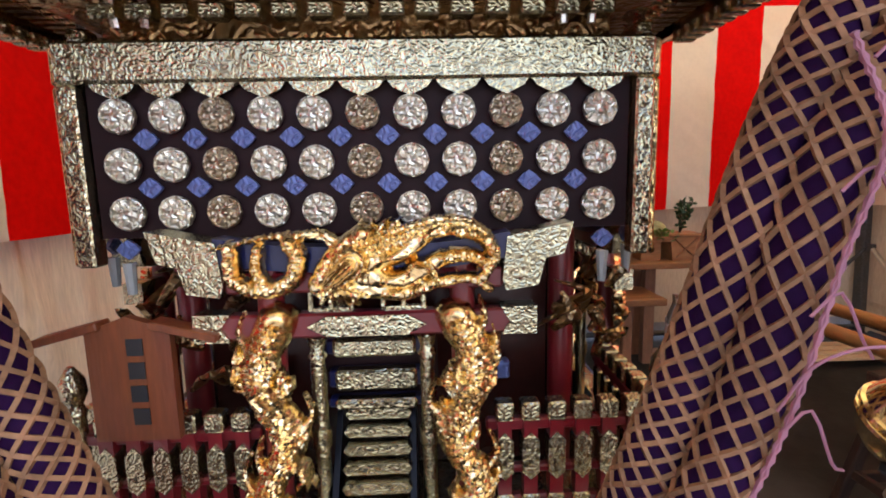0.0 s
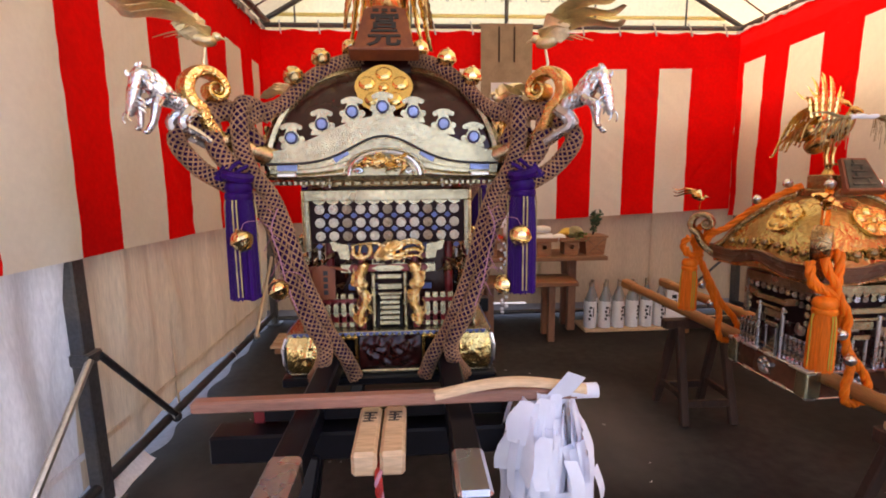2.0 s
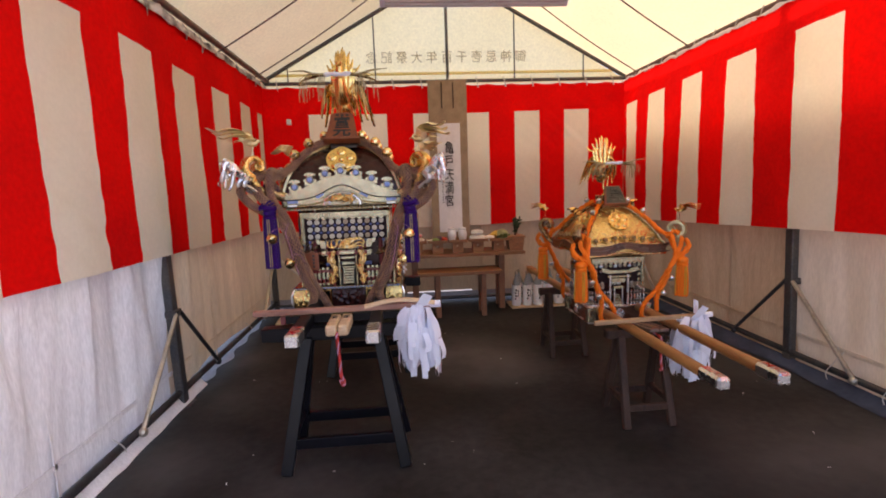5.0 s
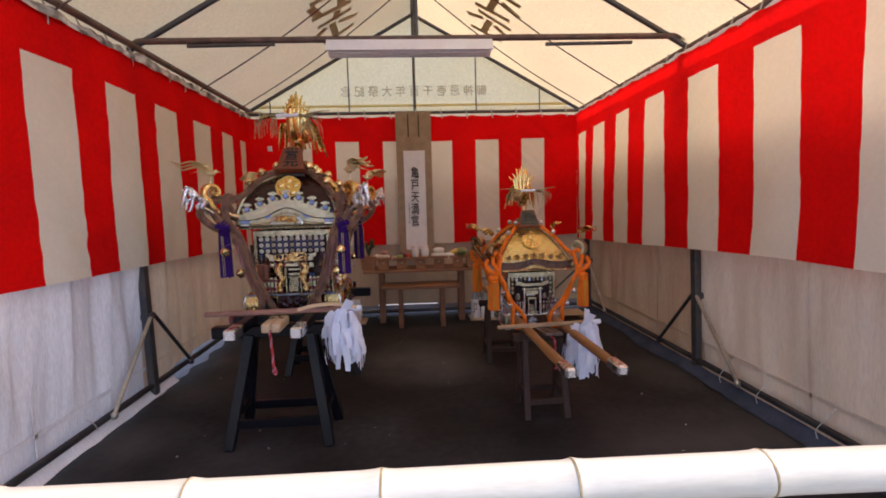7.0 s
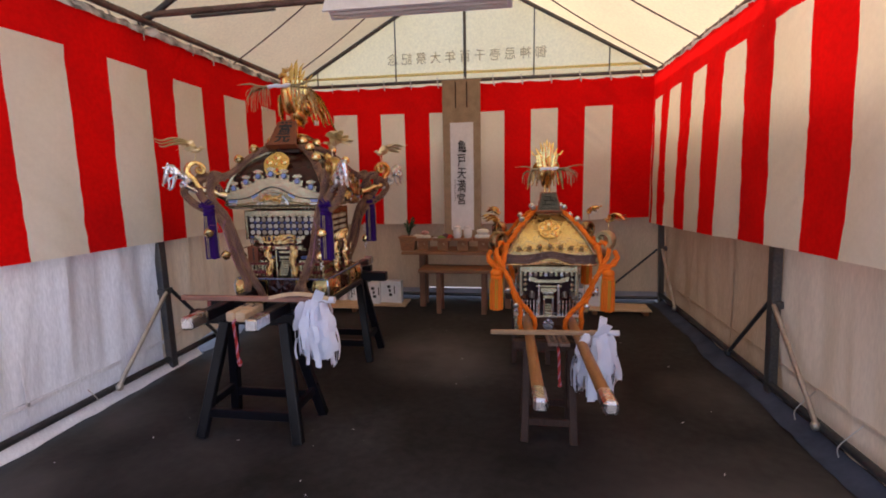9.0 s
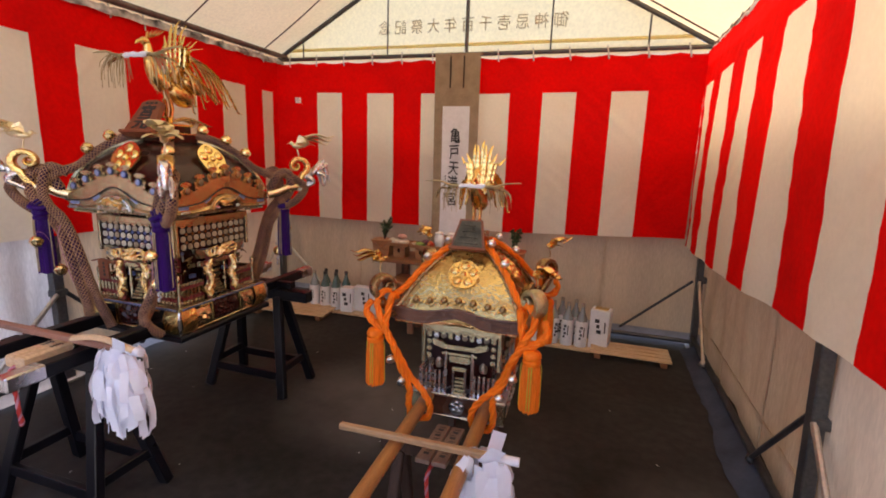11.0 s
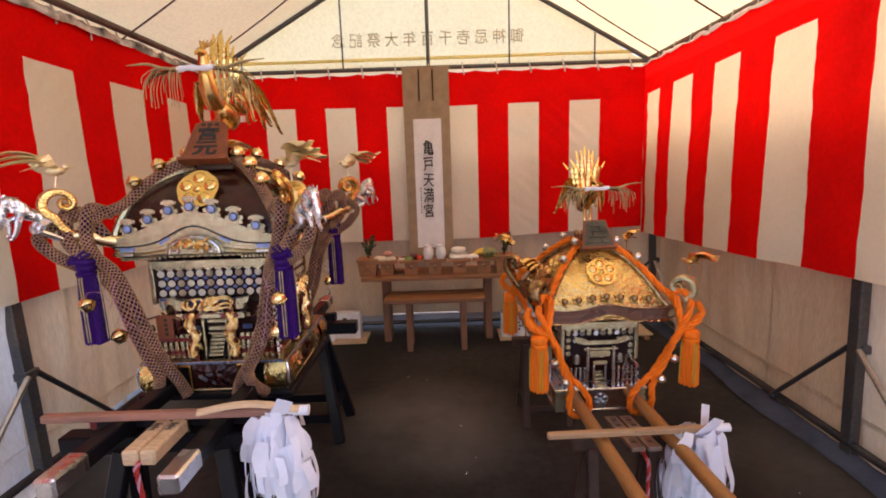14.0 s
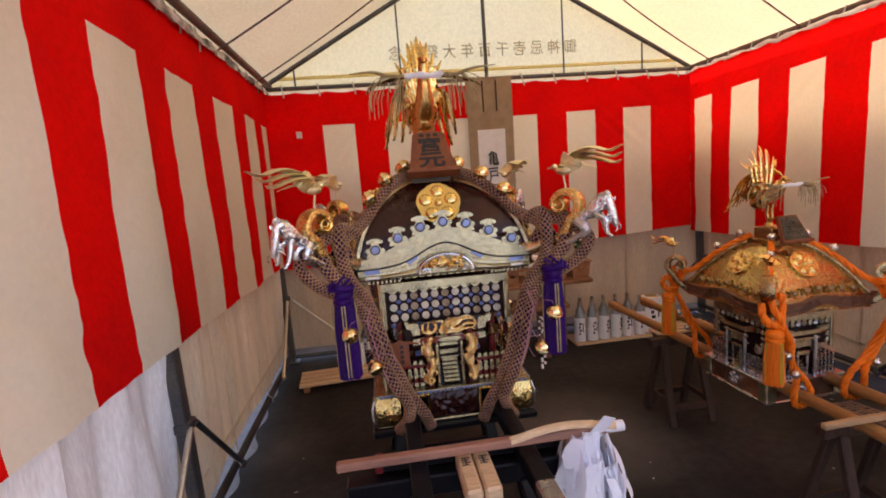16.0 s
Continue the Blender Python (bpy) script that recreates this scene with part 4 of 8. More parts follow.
for i, (x, y, r, mat, nm) in enumerate(((1.24, 3.72, (0.07, 0.018, 0.018), M_ROOT, "radish"), (1.29, 3.70, (0.05, 0.028, 0.026), M_GREENS, "green vegetable"), (1.33, 3.74, (0.055, 0.03, 0.03), M_AUBERGINE, "aubergine"),
                                        (1.39, 3.71, (0.034, 0.034, 0.03), M_TOMATO, "tomato"), (1.36, 3.76, (0.034, 0.034, 0.03), M_TOMATO, "tomato"))):
    round_thing(nm.replace(" ", "_"), x, y, TRAY + (0.012 if i == 2 else 0), r, mat, f"{nm} lying on a cypress offering stand", nm, turn=pose(0, 0, 0, 0, 0, 25 * i))
for x in (1.475, 1.595):
    bm = bmesh.new()
    lathe(bm, [(0.030, 0), (0.036, 0.01), (0.050, 0.06), (0.052, 0.10), (0.040, 0.135), (0.046, 0.145), (0.044, 0.155), (0.012, 0.165), (0.010, 0.17)], seg=20)
    tagged(part("sake_jar", bm, M_CERAMIC, None, "", True, Matrix.Translation((x, 3.72, TRAY))), "white porcelain lidded sake jar on an offering stand", "jar", "sake jars")
bm = bmesh.new()
lathe(bm, [(0.04, 0), (0.085, 0.012), (0.095, 0.035), (0.085, 0.058), (0.04, 0.066)], seg=24)
tagged(part("rice_cake", bm, M_MOCHI, None, "", True, Matrix.Translation((1.765, 3.73, TRAY))), "large white lower rice cake of a stacked pair", "rice cake", "offerings")
bm = bmesh.new()
lathe(bm, [(0.03, 0), (0.064, 0.01), (0.074, 0.03), (0.066, 0.052), (0.03, 0.06)], seg=24)
tagged(part("rice_cake", bm, M_MOCHI, None, "", True, Matrix.Translation((1.765, 3.73, TRAY + 0.064))), "white upper rice cake of a stacked pair", "rice cake", "offerings")
round_thing("rice_cake", 1.90, 3.70, TRAY, (0.06, 0.045, 0.03), M_MOCHI, "small pinkish white rice cake by the bananas", "rice cake")
for k in range(3):
    bm = bmesh.new()
    tube(bm, smooth_path([(-0.05, 0, 0.03), (-0.02, -0.01, 0.06 + 0.012 * k), (0.03, -0.01, 0.075 + 0.01 * k), (0.06, 0.0, 0.06)], 4), [0.008] + [0.017] * 11 + [0.007], 8)
    tagged(part("banana", bm, M_BANANA, None, "", True, Matrix.Translation((1.935 + 0.02 * k, 3.74 + 0.018 * k, TRAY - 0.01))), "yellow banana leaning on an offering stand", "banana", "bananas")
round_thing("melon", 2.06, 3.76, TRAY, (0.072, 0.07, 0.058), M_MELON, "dull green melon on an offering stand", "melon")
greens = bmesh.new()
rnd = random.Random(5)
for k in range(70):
    p = Vector((rnd.uniform(-0.07, 0.07), rnd.uniform(-0.05, 0.05), rnd.uniform(0.0, 0.06)))
    d = Vector((rnd.uniform(-1, 1), rnd.uniform(-1, 1), rnd.uniform(0, 1))).normalized() * 0.035
    w = d.cross(Vector((0.2, 0.4, 1))).normalized() * 0.013
    quad(greens, p, p + d * 0.5 + w, p + d, p + d * 0.5 - w)
tagged(part("salad_greens", greens, M_GREENS, None, m=Matrix.Translation((2.08, 3.67, TRAY - 0.0))), "bunch of light green leaves beside the melon", "greens", "offerings")


def bottle(x, y, z, label, glass, turn=0.0):
    """A large sake bottle in a paper sleeve."""
    ob = thing("sake_bottle", pose(x, y, z, 0, 0, turn), label, "bottle", "sake bottles")
    bm = bmesh.new()
    lathe(bm, [(0.048, 0), (0.052, 0.008), (0.052, 0.225), (0.046, 0.262), (0.022, 0.325), (0.016, 0.35), (0.0155, 0.375)], seg=18)
    part("glass", bm, glass, ob, "", True)
    bm = bmesh.new()
    lathe(bm, [(0.018, 0.372), (0.0185, 0.397), (0.016, 0.402)], seg=14)
    part("cap", bm, M_TIN if glass is M_GLASS_CLEAR else M_INK, ob, "", True)
    bm = bmesh.new()
    n = 20
    lo = [bm.verts.new((0.0555 * math.cos(2 * math.pi * i / n), 0.0555 * math.sin(2 * math.pi * i / n), 0.004)) for i in range(n)]
    hi = [bm.verts.new((0.0555 * math.cos(2 * math.pi * i / n), 0.0555 * math.sin(2 * math.pi * i / n), 0.245 + 0.004 * math.sin(3 * i))) for i in range(n)]
    for i in range(n):
        bm.faces.new((lo[i], lo[(i + 1) % n], hi[(i + 1) % n], hi[i]))
    sleeve = part("paper_sleeve", bm, M_LABEL, ob, "white paper sleeve", True)
    bm = bmesh.new()
    for k in range(4):
        box(bm, (0.004 * (-1) ** k, -0.0575, 0.19 - 0.034 * k), (0.022 - 0.004 * (k % 2), 0.0015, 0.022), 0)
    box(bm, (0.028, -0.051, 0.15), (0.008, 0.0015, 0.09), 0, Matrix())
    part("ink_mark", bm, M_INK, sleeve)
    return ob


def board(x0, x1, y0, y1, label):
    bm = bmesh.new()
    box(bm, (0, 0, 0.012), (x1 - x0, y1 - y0, 0.024), 0.003)
    return tagged(part("plank", bm, M_WOOD_PALE, None, m=Matrix.Translation(((x0 + x1) / 2, (y0 + y1) / 2, 0.002))), label, "board", "boards")


board(2.15, 2.95, 3.68, 3.98, "pale plywood board on the floor under sake bottles")
board(-0.05, 0.83, 3.72, 4.02, "pale plywood board on the floor under sake bottles and boxes")
for i, (x, y) in enumerate(((2.22, 3.76), (2.345, 3.75), (2.47, 3.75), (2.60, 3.76), (2.73, 3.76), (2.855, 3.76), (2.28, 3.88), (2.41, 3.88), (2.535, 3.89), (2.665, 3.89), (2.79, 3.88))):
    bottle(x, y, 0.027, "clear glass sake bottle in a white paper sleeve", M_GLASS_CLEAR, turn=-20 + 17 * (i % 4))
for i, (x, y) in enumerate(((0.03, 3.80), (0.16, 3.80), (0.29, 3.80), (0.36, 3.90), (0.10, 3.92), (0.23, 3.92))):
    bottle(x, y, 0.027, "dark glass sake bottle in a white paper sleeve", M_GLASS if i != 0 else M_GLASS_CLEAR, turn=-15 + 13 * (i % 4))


def carton(x, y, z, w, d, h, label, turn=0.0, flap=False):
    ob = thing("carton", pose(x, y, z, 0, 0, turn), label, "box", "cartons")
    bm = bmesh.new()
    box(bm, (0, 0, h / 2), (w, d, h), 0.004)
    part("body", bm, M_LABEL, ob)
    bm = bmesh.new()
    for k in range(3):
        box(bm, (0.01 * k - 0.02, -d / 2 - 0.001, h * 0.74 - 0.05 * k), (0.04 - 0.012 * (k % 2), 0.001, 0.034), 0)
    box(bm, (0.05, -d / 2 - 0.001, h * 0.6), (0.012, 0.001, 0.10), 0)
    part("ink_mark", bm, M_INK, ob)
    if flap:
        bm = bmesh.new()
        box(bm, (0, 0, h + 0.004), (w * 0.7, d * 0.6, 0.006), 0.001)
        part("gold_seal", bm, M_BRASS, ob, "yellow paper seal on the lid")
    return ob


carton(0.63, 3.86, 0.027, 0.27, 0.09, 0.27, "white gift box with black brush lettering, leaning by the bottles", -4)
carton(0.44, 3.80, 0.027, 0.13, 0.12, 0.26, "white two-bottle gift box with black lettering", 6)
carton(3.02, 3.82, 0.005, 0.17, 0.14, 0.38, "tall white carton with black lettering beside the bottles", -12, True)


def pallet(x, y, w, d, n, label, turn=0):
    """Slatted wooden duckboard."""
    ob = thing("duckboard", pose(x, y, 0.002, 0, 0, turn), label, "duckboard", "duckboards")
    for xx in (-w / 2 + 0.06, w / 2 - 0.06):
        bm = bmesh.new()
        box(bm, (xx, 0, 0.02), (0.05, d, 0.04), 0.003)
        part("bearer", bm, M_WOOD_TABLE, ob)
    sl = d / n
    for i in range(n):
        bm = bmesh.new()
        box(bm, (0, -d / 2 + sl * (i + 0.5), 0.05), (w, sl * 0.74, 0.018), 0.003)
        part("slat", bm, M_WOOD_PALE, ob)
    return ob


pallet(3.28, 3.74, 0.66, 0.32, 4, "pale slatted wooden duckboard in the back corner")
pallet(-0.08, 3.60, 0.82, 0.36, 4, "pale slatted wooden duckboard behind the large shrine", 4)


# ---- trestles ----
def trestle(name, x, y, top_z, width, top_len, spread_x, spread_y, mat, label, leg, group):
    """A sawhorse: beam along x, two splayed pairs of legs, rungs."""
    ob = thing(name, Matrix.Translation((x, y, 0)), label, "trestle", group)
    bm = bmesh.new()
    box(bm, (0, 0, top_z - leg * 0.6), (top_len, leg * 1.25, leg * 1.2), 0.006)
    part("top_beam", bm, mat, ob)
    feet = {}
    for sx in (-1, 1):
        for sy in (-1, 1):
            foot, head = Vector((sx * spread_x, sy * spread_y, 0.0)), Vector((sx * width, sy * leg * 0.5, top_z - leg * 0.9))
            feet[sx, sy] = (foot, head)
            bm = bmesh.new()
            beam(bm, foot, head, leg, leg * 0.75, 0.005, up=(0, 1, 0))
            part("leg", bm, mat, ob)
    for sx in (-1, 1):
        a, b = feet[sx, -1], feet[sx, 1]
        bm = bmesh.new()
        beam(bm, a[0].lerp(a[1], 0.28), b[0].lerp(b[1], 0.28), leg * 0.5, leg * 0.8, 0.003)
        part("rung", bm, mat, ob)
    for sy in (-1, 1):
        a, b = feet[-1, sy], feet[1, sy]
        bm = bmesh.new()
        beam(bm, a[0].lerp(a[1], 0.22), b[0].lerp(b[1], 0.22), leg * 0.5, leg * 0.9, 0.003)
        part("stretcher", bm, mat, ob)
    return ob


trestle("trestle", 0.585, 0.90, 0.742, 0.19, 0.86, 0.31, 0.185, M_LACQUER, "black lacquered wooden trestle under the front of black poles", 0.062, "black trestles")
trestle("trestle", 0.62, 2.17, 0.742, 0.19, 0.86, 0.31, 0.175, M_LACQUER, "black lacquered wooden trestle under the rear of black poles", 0.062, "black trestles")
trestle("trestle", 2.34, 1.06, 0.565, 0.125, 0.42, 0.140, 0.155, M_WOOD_DARK, "weathered brown wooden trestle under the front of tan poles", 0.045, "brown trestles")
trestle("trestle", 2.27, 2.25, 0.565, 0.125, 0.42, 0.140, 0.155, M_WOOD_DARK, "weathered brown wooden trestle under the rear of tan poles", 0.045, "brown trestles")


# ---- purification wands: stick with white zigzag paper ----
def wand(p0, p1, hang, material, label, seed, r=0.013):
    ob = thing("paper_wand", Matrix(), label, "paper wand", "paper wands")
    p0, p1 = Vector(p0), Vector(p1)
    bm = bmesh.new()
    beam(bm, p0, p1, r * 2.2, r * 1.9, 0.005)
    part("stick", bm, material, ob)
    bm = bmesh.new()
    tube(bm, [p1 - (p1 - p0).normalized() * 0.02, p1 + (p1 - p0).normalized() * 0.05], r * 1.25, 10)
    part("paper_cap", bm, M_PAPER, ob, "", True)
    if r > 0.014:
        bm = bmesh.new()
        lath = [p0.lerp(p1, 0.62 + 0.40 * q / 10) + Vector((0, -0.012, 0.006 + 0.030 * math.sin(math.pi * min(1, 0.04 + q / 11)) ** 1.2)) for q in range(11)]
        tube(bm, smooth_path(lath, 3), 0.0135, 10, True, 0.32)
        part("lath", bm, M_WOOD_PALE, ob, "pale split lath bent along the stick", True)
    rnd = random.Random(seed)
    c = p1 - (p1 - p0).normalized() * 0.075
    body = lambda a, u, spread: c + Vector((spread * math.cos(a) * (0.35 + 0.65 * math.sin(math.pi * min(0.62, 0.12 + 0.62 * u))), spread * 0.8 * math.sin(a) * (0.35 + 0.65 * math.sin(math.pi * min(0.62, 0.12 + 0.62 * u))), 0.012 - u * hang))
    # broad folded sheets at the top, then tiers of narrow cut strips with ragged ends
    for k in range(150):
        bm = bmesh.new()
        a = rnd.uniform(0, 2 * math.pi)
        broad = k < 22
        u0 = rnd.uniform(0.0, 0.22) if broad else rnd.choice((0.05, 0.22, 0.30, 0.40, 0.48, 0.56)) + rnd.uniform(-0.04, 0.04)
        u1 = u0 + (rnd.uniform(0.22, 0.40) if broad else rnd.uniform(0.22, 0.46))
        u1 = min(u1, 1.0 - 0.10 * rnd.random())
        w = rnd.uniform(0.024, 0.040) if broad else rnd.uniform(0.0105, 0.0195)
        spread = rnd.uniform(0.052, 0.130)
        turn = a + math.pi / 2 + rnd.uniform(-0.5, 0.5)
        side = Vector((math.cos(turn), math.sin(turn), rnd.uniform(-0.35, 0.35) if broad else rnd.uniform(-0.12, 0.12))) * w
        sway = Vector((math.cos(a), math.sin(a), 0)) * rnd.uniform(-0.012, 0.016)
        row = []
        for q in range(6):
            f = q / 5
            m = body(a, u0 + (u1 - u0) * f, spread) + sway * math.sin(2.6 * f) + side * (0.35 * math.sin(4 * f + k))
            taper = (0.55 + 0.45 * min(1, 2 * f)) if broad else 1.0
            cut = Vector((0, 0, rnd.uniform(-0.010, 0.010))) if q == 5 else Vector()
            row.append((bm.verts.new(m - side * taper + cut), bm.verts.new(m + side * taper - cut)))
        for r0, r1 in zip(row, row[1:]):
            bm.faces.new((r0[0], r0[1], r1[1], r1[0]))
        part("streamer", bm, M_PAPER, ob, "", True)
    bm = bmesh.new()
    plate(bm, [(-0.03, -0.05), (0.03, -0.06), (0.035, 0.05), (-0.02, 0.055)], 0.001, Matrix.Translation(c + Vector((0.03, -0.03, 0.02))) @ pose(0, 0, 0, 25, 20, 15))
    part("fold", bm, M_PAPER, ob)
    if r > 0.014:
        return ob
    bm = bmesh.new()
    plate(bm, [(-0.028, -0.02), (0.026, -0.02), (0.034, 0.055), (-0.02, 0.062)], 0.0015, Matrix.Translation(c + Vector((0.035, 0.01, 0.03))) @ pose(0, 0, 0, -12, 14, 30))
    part("fold", bm, M_PAPER, ob)
    return ob


wand((0.135, 0.845, 0.835), (1.065, 0.835, 0.842), 0.43, surface("reddish_stick", (0.34, 0.16, 0.11), 0.5, 0, 4, 0.15, 30, 0.1, 50, stretch=(1, 8, 8)), "long wooden wand with white paper streamers on black poles", 3, 0.0155)
wand((2.005, 0.93, 0.650), (2.66, 0.925, 0.665), 0.41, surface("tan_stick", (0.42, 0.25, 0.13), 0.5, 0, 4, 0.15, 30, 0.1, 50, stretch=(1, 8, 8)), "wooden wand with white paper streamers on tan poles", 8, 0.013)


# ---- portable shrines ----
def ogee(x, w):
    """A bell-shaped rise of 1 at the middle of a gable board."""
    return math.exp(-((x / w) ** 2))


def flower_crest(r, petals=5):
    """Plum-blossom crest, facing -y, round its own middle."""
    bm = bmesh.new()
    outline = []
    for i in range(60):
        a = 2 * math.pi * i / 60
        k = 1 + 0.06 * abs(math.cos(a * petals / 2)) - 0.05
        outline.append((r * k * math.sin(a), r * k * math.cos(a)))
    plate(bm, outline, 0.012)
    turn = Matrix(((1, 0, 0, 0), (0, 0, 1, 0), (0, -1, 0, 0), (0, 0, 0, 1)))
    for i in range(petals):
        a = 2 * math.pi * i / petals
        ball(bm, (0.60 * r * math.sin(a), 0.60 * r * math.cos(a), 0.0), (0.30 * r, 0.30 * r, 0.13 * r), 14, 8, turn @ Matrix.Rotation(math.pi, 4, "X"))
    ball(bm, (0, 0, 0), (0.2 * r, 0.2 * r, 0.16 * r), 12, 8, turn)
    return bm


def dome(bm, levels, nx=14):
    """Four-sided convex roof: levels of (half width, height)."""
    rings = []
    for w, z in levels:
        pts = []
        for sx, sy, dx, dy in ((-1, -1, 1, 0), (1, -1, 0, 1), (1, 1, -1, 0), (-1, 1, 0, -1)):
            for i in range(nx):
                u = i / nx * 2
                bow = 0.035 * math.sin(math.pi * i / nx) * w
                p = Vector((sx * w + dx * w * u, sy * w + dy * w * u, z))
                pts.append(bm.verts.new(p + Vector((dy, -dx, 0)) * bow))
        rings.append(pts)
    n = len(rings[0])
    for a, b in zip(rings, rings[1:]):
        for k in range(n):
            bm.faces.new((a[k], a[(k + 1) % n], b[(k + 1) % n], b[k]))
    bm.faces.new(rings[-1])


def feather(bm, pts, width, flat=0.22, seg=6, barb=0.0):
    """A tapered plume, broad across x where it can be; barb notches its edges."""
    p = smooth_path(pts, 9 if barb else 5)
    n = len(p)
    rings = []
    for i, c in enumerate(p):
        t = (p[min(i + 1, n - 1)] - p[max(i - 1, 0)]).normalized()
        side = Vector((1, 0, 0)) if abs(t.x) < 0.75 else Vector((0, 1, 0))
        side = (side - t * side.dot(t)).normalized()
        w = width * (0.35 + 1.1 * math.sin(math.pi * min(0.97, 0.12 + 0.85 * i / n))) * (1 - 0.58 * i / n) * (1 - barb * (i % 3) / 2)
        up = t.cross(side) * flat
        rings.append([bm.verts.new(c + (side * math.cos(2 * math.pi * k / seg) + up * math.sin(2 * math.pi * k / seg)) * w) for k in range(seg)])
    for r0, r1 in zip(rings, rings[1:]):
        for k in range(seg):
            bm.faces.new((r0[k], r0[(k + 1) % seg], r1[(k + 1) % seg], r1[k]))
    bm.faces.new(rings[0][::-1])
    bm.faces.new(rings[-1])


def phoenix(parent, at, s=1.0, neck_up=1.0, sweep=1.0, fan=1.15):
    """A gilt phoenix facing -y, its feet at the given place; neck_up and sweep shorten the neck and the trailing tail, fan spreads the raised one."""
    bm = bmesh.new()
    plumes = []
    V = lambda x, y, z: Vector((x, y, z)) * s
    lathe(bm, [(0.035 * s, 0), (0.03 * s, 0.012 * s), (0.018 * s, 0.03 * s), (0.02 * s, 0.05 * s), (0.028 * s, 0.06 * s)], seg=12)
    for sx in (-1, 1):
        tube(bm, [V(sx * 0.018, -0.005, 0.05), V(sx * 0.02, 0.005, 0.10), V(sx * 0.02, -0.005, 0.155)], 0.011 * s, 8)
        for dx in (-0.012, 0, 0.012):
            tube(bm, [V(sx * 0.018, -0.005, 0.058), V(sx * 0.018 + dx, -0.04, 0.055)], 0.005 * s, 6)
    ball(bm, V(0, -0.01, 0.205), (0.054 * s, 0.09 * s, 0.062 * s), 14, 10, Matrix.Rotation(radians(-28), 4, "X"))
    head = 0.26 + 0.16 * neck_up
    neck = smooth_path([V(0, -0.02, 0.225), V(0, -0.07, 0.25 + 0.02 * neck_up), V(0, -0.095, 0.26 + 0.08 * neck_up), V(0, -0.105, head)], 5)
    tube(bm, neck, [0.050 * s * (1 - 0.66 * i / len(neck)) for i in range(len(neck))], 10)
    for sx in (-1, 1):
        ball(bm, V(sx * 0.055, 0.025, 0.275), (0.028 * s, 0.075 * s, 0.046 * s), 12, 8, Matrix.Rotation(radians(-24), 4, "X"))
    ball(bm, V(0, -0.115, head + 0.01), (0.02 * s, 0.028 * s, 0.021 * s), 10, 8)
    tube(bm, [V(0, -0.13, head + 0.01), V(0, -0.16, head), V(0, -0.172, head - 0.015)], [0.011 * s, 0.008 * s, 0.002 * s], 8)
    for k in range(5):
        plumes.append(("crest_feather", [V(0, -0.105, head + 0.025), V(0.004 * (k - 2), -0.09 + 0.012 * k, head + 0.055), V(0.01 * (k - 2), -0.075 + 0.02 * k, head + 0.07 + 0.006 * k)], 0.007 * s))
    # upright fan of broad plumes, the outer ones shorter and curling out
    for k in range(9):
        u = (k - 4) / 4
        top_z = 0.585 - 0.11 * u * u - 0.022 * (k % 2)
        plumes.append(("tail_feather", [V(0.018 * u, 0.03, 0.22), V(0.044 * u * fan, 0.062 - 0.018 * (k % 2), 0.33), V(0.058 * u * fan, 0.068 - 0.018 * (k % 2), 0.43), V((0.060 + 0.012 * abs(u)) * u * fan, 0.085 - 0.02 * (k % 2), top_z - 0.045),
                                        V((0.060 + 0.034 * abs(u)) * u * fan + 0.004 * (-1) ** k, 0.115 - 0.035 * (k % 2), top_z)], 0.0185 * s))
    for k in range(6):
        u = (k - 2.5) / 2.5
        plumes.append(("tail_feather", [V(0.02 * u, 0.05, 0.24), V(0.048 * u, 0.10, 0.34), V(0.062 * u, 0.11, 0.42), V((0.078 + 0.02 * (k % 2)) * u, 0.15 + 0.015 * (k % 2), 0.495 - 0.05 * abs(u))], 0.0160 * s))
    for sx in (-1, 1):
        for k in range(6):
            u = k / 5
            plumes.append(("wing_feather", [V(sx * 0.04, 0.0, 0.27), V(sx * (0.08 + 0.02 * u), 0.01 + 0.05 * u, 0.325 - 0.03 * u), V(sx * (0.12 + 0.03 * u), 0.04 + 0.10 * u, 0.28 - 0.06 * u),
                         V(sx * (0.135 + 0.04 * u), 0.06 + 0.14 * u, 0.19 - 0.06 * u + 0.02 * (k % 2))], 0.0165 * s))
    for k in range(9):
        u = (k - 4) / 4
        plumes.append(("tail_feather", [V(0.02 * u, 0.06, 0.27), V(0.06 * u, 0.06 + 0.065 * sweep, 0.405 - 0.03 * abs(u)), V(0.11 * u, 0.06 + 0.15 * sweep, 0.385 - 0.05 * abs(u)), V(0.14 * u, 0.06 + 0.23 * sweep, 0.285 - 0.05 * abs(u)), V(0.17 * u, 0.06 + (0.285 - 0.03 * (k % 2)) * sweep, 0.175 - 0.06 * abs(u) + 0.02 * (k % 2)), V(0.18 * u, 0.06 + (0.312 - 0.03 * (k % 2)) * sweep, 0.170 - 0.06 * abs(u) + 0.03 * (k % 2))], 0.0152 * s))
    ob = part("phoenix", bm, M_OLD_GOLD, parent, "gilt phoenix with raised tail feathers", True, Matrix.Translation(at))
    for name, pts, w in plumes:
        bm = bmesh.new()
        feather(bm, pts, w, 0.3, 6, 0.34 if name != "crest_feather" else 0.0)
        part(name, bm, M_GOLD if name == "tail_feather" and w > 0.014 * s else M_OLD_GOLD, ob, "", True)
    return ob


